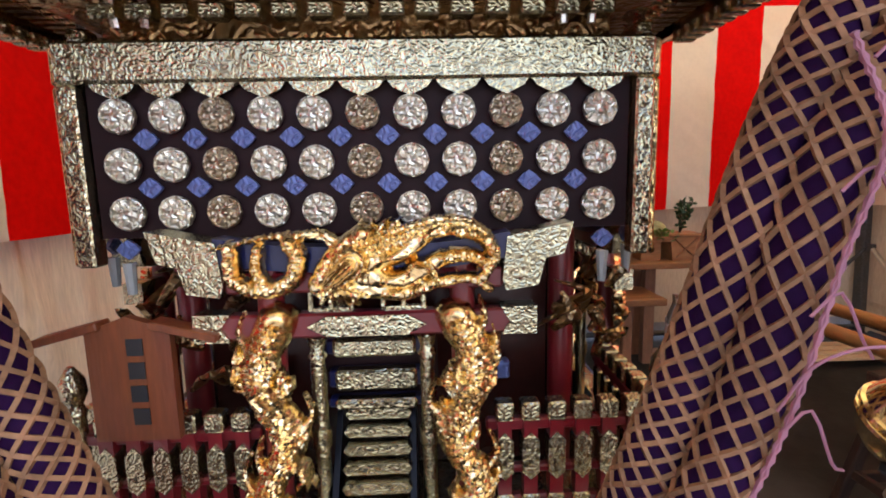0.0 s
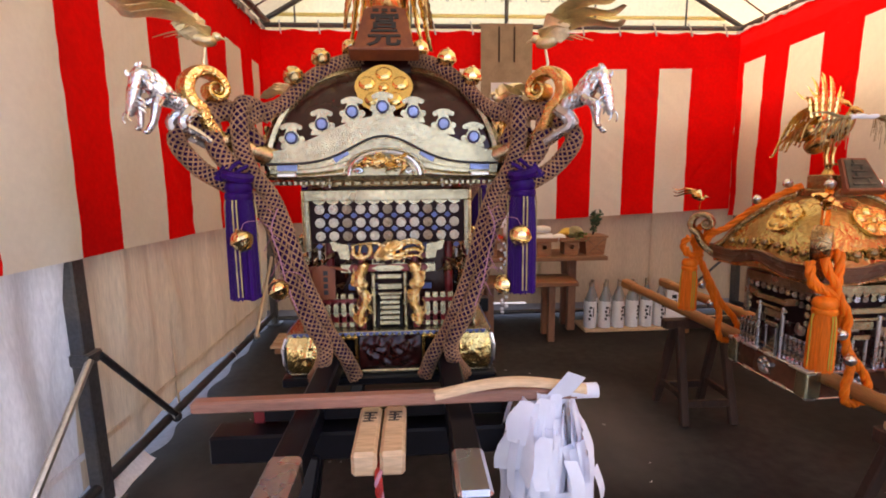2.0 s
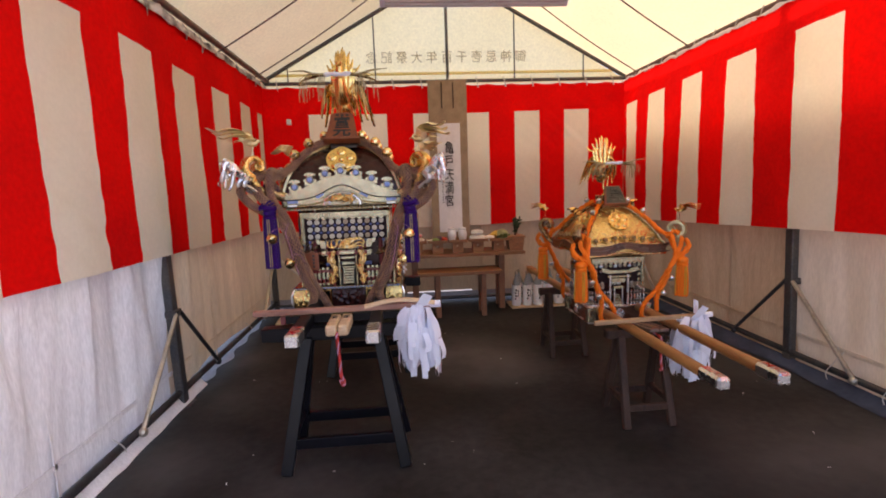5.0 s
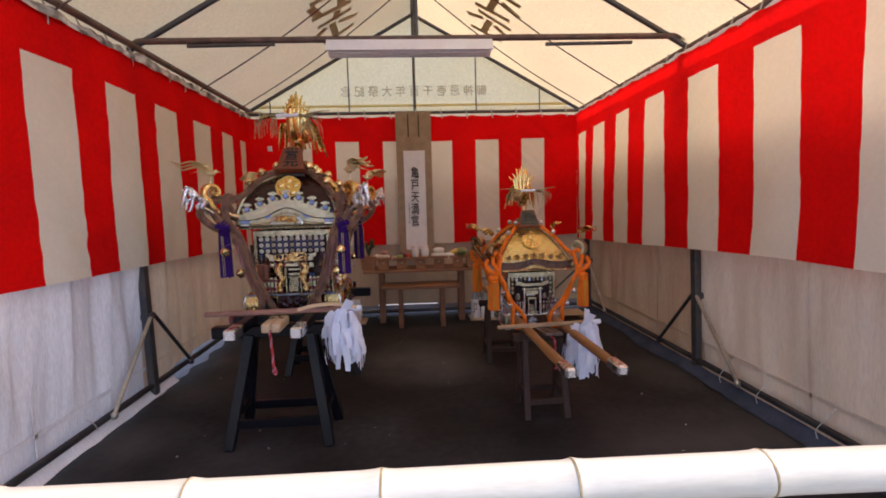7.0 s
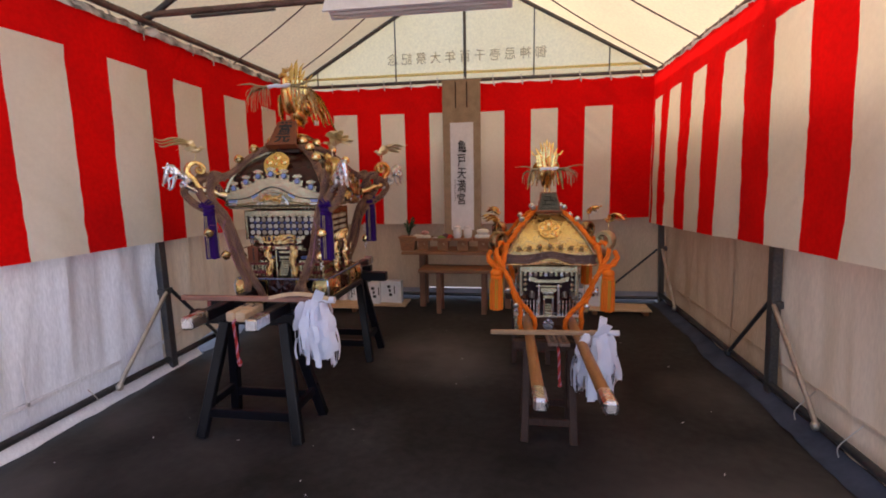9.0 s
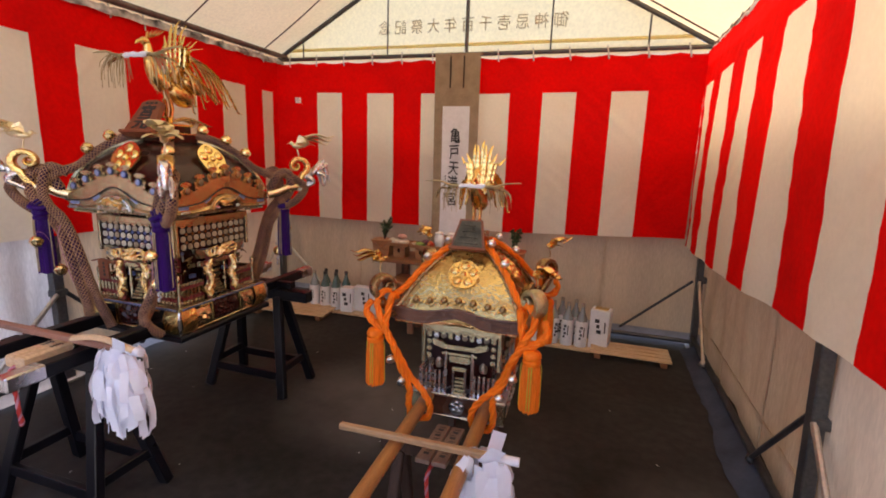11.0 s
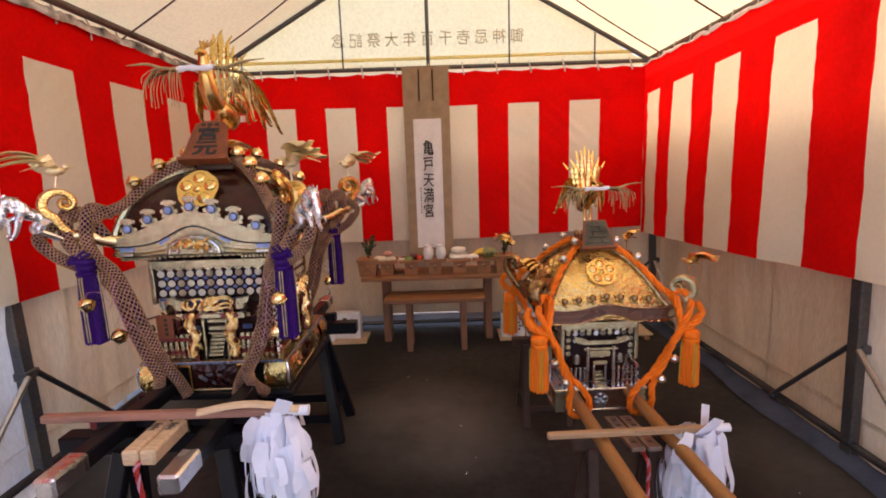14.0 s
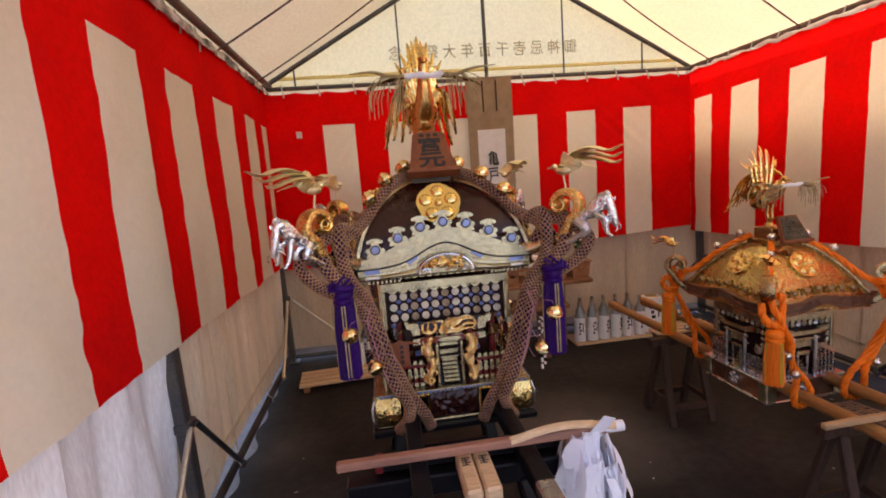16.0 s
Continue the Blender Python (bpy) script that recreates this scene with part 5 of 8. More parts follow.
def small_bird(s=1.0):
    """A small gilt bird on a wire, its head towards -x, its tail fanned out and up towards +x."""
    bm = bmesh.new()
    V = lambda x, y, z: Vector((x, y, z)) * s
    tube(bm, [V(0, 0, 0), V(0.004, 0, 0.03), V(-0.003, 0, 0.07)], 0.0035 * s, 6)
    ball(bm, V(0, 0, 0.09), (0.032 * s, 0.017 * s, 0.018 * s), 10, 8)
    ball(bm, V(-0.032, 0, 0.105), 0.012 * s, 8, 6)
    tube(bm, [V(-0.04, 0, 0.105), V(-0.06, 0, 0.10)], [0.005 * s, 0.001 * s], 6)
    for sy in (-1, 1):
        for k in range(3):
            feather(bm, [V(-0.005, sy * 0.012, 0.10), V(0.01 + 0.014 * k, sy * 0.042, 0.112), V(0.035 + 0.026 * k, sy * 0.070, 0.104 - 0.006 * k)], 0.0085 * s)
    for k in range(3):
        u = k - 1
        feather(bm, [V(0.015, 0.005 * u, 0.095), V(0.045, 0.014 * u, 0.148 - 0.010 * k), V(0.105, 0.022 * u, 0.166 - 0.020 * k), V(0.160, 0.028 * u, 0.150 - 0.022 * k), V(0.205 - 0.012 * k, 0.030 * u, 0.166 - 0.026 * k)], 0.0350 * s, 0.2)
    return bm


def leaping_horse():
    """A slim silvered dragon-horse leaping along +x from its hind hooves at the origin, neck arched and head hung."""
    bm = bmesh.new()
    V = lambda x, y, z: Vector((x, y, z))
    spine = smooth_path([V(0.046, 0, 0.052), V(0.060, 0, 0.074), V(0.086, 0, 0.082), V(0.112, 0, 0.094), V(0.130, 0, 0.116), V(0.147, 0, 0.137), V(0.164, 0, 0.136), V(0.172, 0, 0.112)], 4)
    n = len(spine)
    girth = lambda u: 0.0250 - 0.004 * math.sin(math.pi * min(1, u / 0.45)) + 0.003 * math.sin(math.pi * max(0, min(1, (u - 0.3) / 0.3))) - 0.0085 * max(0, u - 0.55) / 0.45
    tube(bm, spine, [girth(i / n) for i in range(n)], 12)
    tube(bm, [V(0.170, 0, 0.124), V(0.178, 0, 0.096), V(0.186, 0, 0.066), V(0.191, 0, 0.044), V(0.191, 0, 0.037)], [0.0150, 0.0165, 0.0125, 0.0105, 0.006], 10)
    for sy in (-1, 1):
        up = 1 if sy < 0 else 0
        fore = [V(0.120, sy * 0.010, 0.094), V(0.136, sy * 0.018, 0.070 + 0.008 * up), V(0.142 + 0.020 * up, sy * 0.020, 0.048 + 0.018 * up), V(0.150 + 0.014 * up, sy * 0.020, 0.022 + 0.016 * up), V(0.162 + 0.004 * up, sy * 0.020, 0.004 + 0.010 * up)]
        tube(bm, smooth_path(fore, 4), [0.0140 - 0.00046 * i for i in range(17)], 8)
        ball(bm, fore[-1] + V(0.004, 0, -0.003), (0.009, 0.007, 0.006), 8, 6)
        hind = [V(0.054, sy * 0.012, 0.062), V(0.074 + 0.014 * up, sy * 0.020, 0.040), V(0.078 + 0.012 * up, sy * 0.021, 0.022 - 0.004 * up), V(0.040 + 0.016 * up, sy * 0.021, 0.000), V(0.004 + 0.008 * up, sy * 0.021, -0.024)]
        tube(bm, smooth_path(hind, 4), [0.0190 - 0.00065 * i for i in range(17)], 8)
        ball(bm, hind[-1] + V(-0.008, 0, -0.004), (0.011, 0.008, 0.006), 8, 6)
        for c, d in ((fore[0], V(-0.02, 0, -0.02)), (hind[2], V(-0.026, 0, 0.016))):
            for q in range(3):
                feather(bm, [c, c + d * 0.5 + V(0, sy * (0.006 + 0.004 * q), 0.006 * q), c + d + V(-0.006 * q, sy * 0.008 * q, 0.010 * q)], 0.0045, 0.5)
        feather(bm, [V(0.166, sy * 0.008, 0.136), V(0.166, sy * 0.014, 0.152), V(0.162, sy * 0.016, 0.164)], 0.0050, 0.6)
        ball(bm, V(0.178, sy * 0.0125, 0.098), 0.0045, 8, 6)
        tube(bm, smooth_path([V(0.190, sy * 0.006, 0.048), V(0.198, sy * 0.016, 0.046), V(0.202, sy * 0.020, 0.032), V(0.197, sy * 0.022, 0.022)], 3), 0.0020, 5)
        # locks of the mane hang down the neck and roll up at their tips
        for k in range(7):
            c = spine[n - 2 - 3 * k] + V(-0.004, sy * 0.010, 0.008)
            lock = [c, c + V(-0.010, sy * 0.008, -0.004), c + V(-0.018, sy * 0.011, -0.016), c + V(-0.014, sy * 0.012, -0.026), c + V(-0.006, sy * 0.012, -0.024)]
            feather(bm, lock, 0.0075, 0.6)
        for q in range(3):
            c = V(0.180, sy * 0.010, 0.086 - 0.012 * q)
            feather(bm, [c, c + V(-0.010, sy * 0.008, -0.006), c + V(-0.018, sy * 0.012, -0.018)], 0.0042, 0.5)
    for i in range(8, n - 2, 3):
        c, t = spine[i], (spine[i + 1] - spine[i - 1]).normalized()
        up = V(-t.z, 0, t.x)
        feather(bm, [c + up * 0.012, c + up * 0.021 - t * 0.004, c + up * 0.026 - t * 0.012], 0.0055, 0.45)
    for k in range(5):
        u = k - 2
        feather(bm, [V(0.050, 0, 0.066), V(0.032 - 0.002 * k, 0.004 * u, 0.084), V(0.020 + 0.004 * k, 0.009 * u, 0.070 - 0.004 * k), V(0.024 + 0.003 * k, 0.012 * u, 0.046)], 0.0062, 0.6)
    return bm


def scroll_curl(s=1.0):
    """A bracken-shaped curl: a thick band that rises from the origin along +x, arches back and ends in a tight eye."""
    bm = bmesh.new()
    pts, half = [], []
    for i in range(7):
        u = i / 7
        pts.append(Vector((0.092 * u, 0, 0.080 * u * u - 0.01)) * s)
        half.append(0.016 + 0.012 * u)
    c, r0 = Vector((0.076, 0, 0.132)), 0.050
    for i in range(19):
        a = radians(-66 + 232 * i / 18)
        pts.append((c + Vector((math.cos(a), 0, math.sin(a))) * r0) * s)
        half.append(0.032)
    a0, r1 = radians(166), 0.027
    e = c + Vector((math.cos(a0), 0, math.sin(a0))) * (r0 - r1)
    for i in range(1, 27):
        a, r = a0 + radians(520 * i / 26), r1 * (1 - 0.74 * i / 26)
        pts.append((e + Vector((math.cos(a), 0, math.sin(a))) * r) * s)
        half.append(0.032 - 0.006 * i / 26)
    rings = []
    for i, p in enumerate(pts):
        t = (pts[min(i + 1, len(pts) - 1)] - pts[max(i - 1, 0)]).normalized()
        out = Vector((t.z, 0, -t.x))
        th = s * (0.0175 if i < 14 else max(0.0042, 0.0175 - 0.00052 * (i - 14)))
        rings.append([bm.verts.new(p + out * (th * math.copysign(abs(math.cos(w)) ** 0.6, math.cos(w))) + Vector((0, half[i] * s * math.copysign(abs(math.sin(w)) ** 0.6, math.sin(w)), 0))) for w in [2 * math.pi * q / 12 for q in range(12)]])
    for a, b in zip(rings, rings[1:]):
        for q in range(12):
            bm.faces.new((a[q], a[(q + 1) % 12], b[(q + 1) % 12], b[q]))
    bm.faces.new(rings[0][::-1])
    bm.faces.new(rings[-1])
    ball(bm, pts[-1], (0.006 * s, 0.022 * s, 0.006 * s), 10, 8)
    return bm


def bell(r):
    """A round jingle bell with a raised belt and a slit."""
    bm = bmesh.new()
    prof = [(0.05 * r, 1.16 * r), (0.15 * r, 1.13 * r), (0.17 * r, 1.0 * r), (0.44 * r, 0.91 * r), (0.72 * r, 0.71 * r), (0.91 * r, 0.42 * r), (0.99 * r, 0.16 * r), (1.06 * r, 0.12 * r), (1.06 * r, 0.03 * r),
            (1.0 * r, 0.0), (1.06 * r, -0.04 * r), (1.05 * r, -0.13 * r), (0.97 * r, -0.18 * r), (0.82 * r, -0.56 * r), (0.55 * r, -0.84 * r), (0.2 * r, -0.98 * r), (0.04 * r, -1.0 * r)]
    lathe(bm, prof[::-1], seg=18)
    box(bm, (0, 0, -0.99 * r), (1.2 * r, 0.16 * r, 0.06 * r), 0, mi=1)
    return to_mesh("bell", bm, [M_BRASS, M_INK], True)


BELL_GOLD = bell(0.030)
BELL_SILVER = bell(0.019)
BELL_SILVER.materials[0] = M_SILVER_PLAIN


def rope(parent, points, r, core, net=None, strands=7, pitch=0.118, steps=7, name="rope"):
    """A thick cord; with a net of fine cords knotted round it, or laid of three strands."""
    path = smooth_path(points, steps)
    length = sum((b - a).length for a, b in zip(path, path[1:]))
    if net is not None:
        bm = bmesh.new()
        tube(bm, path, r, 12)
        ob = part(name, bm, core, parent, "", True)
        fine = smooth_path(points, steps * 3)
        for hand in (-1, 1):
            bm = bmesh.new()
            for k in range(strands):
                tube(bm, helix(fine, r * 1.03, length / pitch, 2 * math.pi * k / strands, hand), r * 0.112, 4, False)
            tagged(part("net", bm, net, ob, "net of tan cords"), kind="stuff")
    else:
        bm = bmesh.new()
        fine = smooth_path(points, steps * 2)
        for k in range(3):
            tube(bm, helix(fine, r * 0.52, length / (r * 9), 2 * math.pi * k / 3), r * 0.62, 8)
        ob = part(name, bm, core, parent, "", True)
    return ob


def tassel(parent, at, r, length, silk, fringe, stripe):
    """Knotted head and a long hanging fringe with cord stripes."""
    ob = part("tassel", to_tassel_head(r), silk, parent, "", True, Matrix.Translation(at))
    bm = bmesh.new()
    n = 110
    rows = 8
    rnd = random.Random(int(at[0] * 1000))
    wob = [rnd.uniform(-0.03, 0.03) for _ in range(n)]
    ends = [rnd.uniform(0.0, 0.012) for _ in range(n)]
    vs = []
    for j in range(rows + 1):
        v = j / rows
        rr = r * (0.88 + 0.16 * min(1, v * 3) + 0.04 * v)
        vs.append([bm.verts.new(((rr * (1 + (0.022 if i % 2 else -0.022) + wob[i] * v)) * math.cos(2 * math.pi * i / n), (rr * (1 + (0.022 if i % 2 else -0.022) + wob[i] * v)) * math.sin(2 * math.pi * i / n),
                                 -r * 1.0 - (length - r) * v - (ends[i] if j == rows else 0))) for i in range(n)])
    for a, b in zip(vs, vs[1:]):
        for i in range(n):
            bm.faces.new((a[i], a[(i + 1) % n], b[(i + 1) % n], b[i]))
    bm.faces.new(vs[-1])
    bm.faces.new(vs[0][::-1])
    part("fringe", bm, fringe, ob, "hanging silk fringe")
    for k, a in enumerate((-1.45, -1.7, 0.1, 1.6, 3.1)):
        bm = bmesh.new()
        rr = r * 1.10
        tube(bm, [(rr * math.cos(a) * 0.93, rr * math.sin(a) * 0.93, -r * 1.02), (rr * math.cos(a), rr * math.sin(a), -r * 1.5), (rr * math.cos(a) * 1.03, rr * math.sin(a) * 1.03, -length + 0.004)], r * 0.06, 6)
        part("cord_stripe", bm, stripe, ob, "fine cord stripe")
    return ob


def to_tassel_head(r):
    bm = bmesh.new()
    lathe(bm, [(0.35 * r, 0.55 * r), (0.75 * r, 0.42 * r), (0.98 * r, 0.1 * r), (1.0 * r, -0.25 * r), (0.86 * r, -0.5 * r), (0.98 * r, -0.62 * r), (1.0 * r, -0.9 * r), (0.9 * r, -1.06 * r)][::-1], seg=18)
    return bm


def turn_z(k):
    return Matrix.Rotation(math.pi / 2 * k, 4, "Z")


def lattice_panel(parent, k, half, z0, z1, y, cols, rows, bar, frame_mat, disc_mats, gem, back_mat, keep):
    """Framed board with rows of chased discs and, between them, enamel lozenges."""
    bm = bmesh.new()
    box(bm, (0, y, z1 - bar / 2), (2 * half, 0.022, bar), 0.003)
    for sx in (-1, 1):
        box(bm, (sx * (half - bar * 0.23), y, (z0 + z1 - bar) / 2), (bar * 0.46, 0.02, z1 - bar - z0), 0.002)
    step = 2 * half * 0.90 / cols
    for i in range(cols):
        x = (i - (cols - 1) / 2) * step
        plate(bm, [(x - step / 2, z1 - bar + 0.002), (x + step / 2, z1 - bar + 0.002), (x + step * 0.36, z1 - bar - 0.006), (x, z1 - bar - 0.013), (x - step * 0.36, z1 - bar - 0.006)], 0.008, Matrix.Translation((0, y - 0.008, 0)))
    ob = part("lattice_panel", bm, frame_mat, parent, "chased silver frame with rows of discs", False, turn_z(k))
    bm = bmesh.new()
    low = z1 - bar - step * (rows + 0.15)
    box(bm, (0, y + 0.006, (z1 - bar + low) / 2), (2 * half - bar, 0.006, z1 - bar - low), 0)
    part("backing", bm, back_mat, ob)
    for j in range(rows):
        for i in range(cols):
            if not keep(i, j):
                continue
            x, z = (i - (cols - 1) / 2) * step, z1 - bar - step * (j + 0.62)
            part("disc", disc_mats[(i * 7 + j * 3 + k) % len(disc_mats)], None, ob, "", False, Matrix.Translation((x, y - 0.006, z)))
            if gem and j < rows - 1 and i < cols - 1:
                part("lozenge", gem, None, ob, "", False, Matrix.Translation((x + step / 2, y - 0.004, z - step * 0.47)))
    return ob


def disc_mesh(r, material, rim=0.004):
    bm = bmesh.new()
    lathe(bm, [(r, -rim), (r, 0), (r * 0.92, 0.0015), (r * 0.85, 0.0), (r * 0.62, 0.0004), (r * 0.36, 0.0008), (r * 0.28, 0.0026), (r * 0.08, 0.003)], seg=16, m=Matrix.Rotation(math.pi / 2, 4, "X"))
    for v in bm.verts:
        petal = math.cos(8 * math.atan2(v.co.z, v.co.x))
        q = math.hypot(v.co.x, v.co.z) / r
        if q > 0.95:
            v.co.x, v.co.z = v.co.x * (1 + 0.012 * petal), v.co.z * (1 + 0.012 * petal)
        elif q > 0.5:
            v.co.y += 0.0011 * petal
    return to_mesh("disc", bm, material)


def lozenge_mesh(r, material):
    bm = bmesh.new()
    pts = []
    for i in range(8):
        a = 2 * math.pi * i / 8
        k = r if i % 2 == 0 else r * 0.80
        pts.append((k * math.cos(a), k * 0.86 * math.sin(a)))
    plate(bm, pts, 0.004)
    return to_mesh("lozenge", bm, material)


def railing_post_mesh(w, h, lac, metal):
    """Lacquered baluster with a metal cap, a pointed middle mount and a foot."""
    bm = bmesh.new()
    box(bm, (0, 0, h / 2), (w * 0.80, w * 0.80, h), 0, mi=0)
    box(bm, (0, 0, h * 0.92), (w * 1.08, w * 1.08, h * 0.17), w * 0.12, mi=1)
    plate(bm, [(0, h * 0.30), (w * 0.50, h * 0.37), (w * 0.50, h * 0.66), (0, h * 0.74), (-w * 0.50, h * 0.66), (-w * 0.50, h * 0.37)], w * 1.0, Matrix.Translation((0, -w * 0.5, 0)), 1)
    box(bm, (0, 0, h * 0.08), (w * 1.05, w * 1.05, h * 0.16), w * 0.1, mi=1)
    return to_mesh("baluster", bm, [lac, metal])


# ---- the large shrine ----
BIG = thing("portable_shrine", Matrix.Translation((0.586, 1.55, 0.0)), "large lacquered portable shrine with silver and gilt mounts, on black poles", "portable shrine", "portable shrines")
# poles with silver ends
for x in (-0.186, 0.186):
    bm = bmesh.new()
    box(bm, (x, 0, 0.777), (0.062, 1.96, 0.062), 0.005)
    pole = part("pole", bm, M_LACQUER, BIG, "black lacquered square carrying pole")
    for y in (-1.035, 1.035):
        bm = bmesh.new()
        box(bm, (x, y - 0.075 * (1 if y > 0 else -1), 0.777), (0.067, 0.15, 0.067), 0.008)
        part("end_cap", bm, M_SILVER_PLAIN, pole, "chased silver pole end")
for y in (-0.62, 0.62):
    bm = bmesh.new()
    box(bm, (0, y, 0.775), (0.62, 0.05, 0.045), 0.005)
    part("cross_bar", bm, M_LACQUER, BIG, "black cross bar between the poles")
    for sx in (-1, 1):
        bm = bmesh.new()
        box(bm, (sx * 0.318, y, 0.775), (0.03, 0.054, 0.049), 0.004)
        part("bar_end", bm, M_CRIMSON if sx < 0 else M_LACQUER, BIG)
# plinth
bm = bmesh.new()
box(bm, (0, 0, 0.803), (0.60, 0.60, 0.124), 0.004)
part("plinth", bm, M_LACQUER, BIG, "black lacquered plinth core")
bm = bmesh.new()
box(bm, (0, 0, 0.874), (0.655, 0.655, 0.016), 0.004)
box(bm, (0, 0, 0.744), (0.645, 0.645, 0.014), 0.004)
part("plinth_moulding", bm, M_SILVER, BIG, "silver moulding round the plinth")
for sx, sy, w, d in ((0, -1, 0.69, 0.06), (0, 1, 0.69, 0.06), (-1, 0, 0.06, 0.57), (1, 0, 0.06, 0.57)):
    bm = bmesh.new()
    box(bm, (sx * 0.315, sy * 0.315, 0.7225), (w, d, 0.029), 0.005)
    part("plinth_rim", bm, M_LACQUER, BIG, "black lacquered rim below the plinth")


def bulge(name, x0, x1, z0, z1, y, out, mat, k, label, amp=0.006, nu=22, nv=12):
    """A swelling plinth panel with carved relief."""
    bm = bmesh.new()

    def fn(u, v):
        x, z = x0 + (x1 - x0) * u, z0 + (z1 - z0) * v
        rel = noise.noise(Vector((x * 60, z * 60, k * 3.0))) + 0.6 * math.sin(70 * x + 5 * noise.noise(Vector((x * 30, z * 40, 2))))
        edge = min(1, 8 * min(u, 1 - u, v, 1 - v))
        return (x, y - out * math.sin(math.pi * (0.12 + 0.8 * v)) - amp * rel * edge, z)

    grid_sheet(bm, fn, nu, nv)
    return part(name, bm, mat, BIG, label, True, turn_z(k))


POINT = bmesh.new()
plate(POINT, [(-0.010, 0.8805), (0.010, 0.8805), (0, 0.868)], 0.003, Matrix.Translation((0, -0.3305, 0)))
POINT = to_mesh("enamel_point", POINT, M_BLUE)
RAFTER = bmesh.new()
box(RAFTER, (0, 0, 0), (0.0085, 0.06, 0.010), 0)
RAFTER = to_mesh("rafter", RAFTER, M_BRONZE)
DENTIL = bmesh.new()
box(DENTIL, (0, 0, 0), (0.0105, 0.022, 0.0125), 0.0015)
DENTIL = to_mesh("dentil", DENTIL, M_SILVER)
HINGE = bmesh.new()
box(HINGE, (0, 0, 0), (0.022, 0.018, 0.012), 0.002)
HINGE = to_mesh("hinge", HINGE, M_SILVER)
BALUSTER = railing_post_mesh(0.0165, 0.112, M_CRIMSON, M_SILVER)
M_DISC = surface("bright_silver_disc", (0.80, 0.76, 0.63), 0.34, 1, 12, 0.1, 90, 0, 50, engrave=0.5, engrave_scale=150)
DISCS = [disc_mesh(0.0156, M_DISC), disc_mesh(0.0156, M_DISC), disc_mesh(0.0154, surface("tarnished_silver", (0.62, 0.52, 0.38), 0.3, 1, 12, 0.15, 90, 0, 50, engrave=0.7, engrave_scale=120))]
LOZENGE, LOZENGE_DULL = lozenge_mesh(0.0108, M_BLUE), lozenge_mesh(0.0122, M_BRONZE)


def carve(bm, strokes, x0, x1, z0, z1, nx, nz, bend):
    """Openwork relief: each stroke (points, start and end radius, depth, scaled) swells out of the ground, bend() sets it in place."""
    xs, zs = np.linspace(x0, x1, nx), np.linspace(z0, z1, nz)
    X, Z = np.meshgrid(xs, zs)
    H = np.zeros_like(X)
    for points, r0, r1, depth, scaled in strokes:
        p = np.array([tuple(q) for q in smooth_path([(x, 0, z) for x, z in points], 7)])[:, (0, 2)]
        r = np.linspace(r0, r1, len(p))
        along = np.concatenate(([0], np.cumsum(np.hypot(*np.diff(p, axis=0).T))))
        d2 = ((X[..., None] - p[:, 0]) ** 2 + (Z[..., None] - p[:, 1]) ** 2) / r ** 2
        k = d2.argmin(axis=2)
        near = np.take_along_axis(d2, k[..., None], 2)[..., 0]
        q = np.sqrt(np.minimum(near, 1))
        body = np.sqrt(1 - q * q)
        if scaled:
            cut = 0.13 * np.sin(2 * np.pi * (along[k] / 0.0058 + 0.5 * q))
        else:
            cut = 0.16 * np.cos(3.2 * np.pi * q) * np.minimum(1, r[k] / 0.004)
        fade = 1 - 0.45 * along[k] / along[-1] * (not scaled)
        H = np.maximum(H, np.where(near < 1, depth * body * fade * (1 + cut), 0))
    keep = H > 1e-4
    grow = keep.copy()
    grow[1:] |= keep[:-1]
    grow[:-1] |= keep[1:]
    grow[:, 1:] |= keep[:, :-1]
    grow[:, :-1] |= keep[:, 1:]
    for back in (0, 1):
        verts = {}
        for b in range(nz):
            for a in range(nx):
                if grow[b, a]:
                    verts[b, a] = bm.verts.new(bend(X[b, a], Z[b, a], -0.3 * min(H[b, a], 0.012) if back else H[b, a]))
        for b in range(nz - 1):
            for a in range(nx - 1):
                c = [verts.get(q) for q in ((b, a), (b, a + 1), (b + 1, a + 1), (b + 1, a))]
                if all(c):
                    bm.faces.new(c[::-1] if back else c)


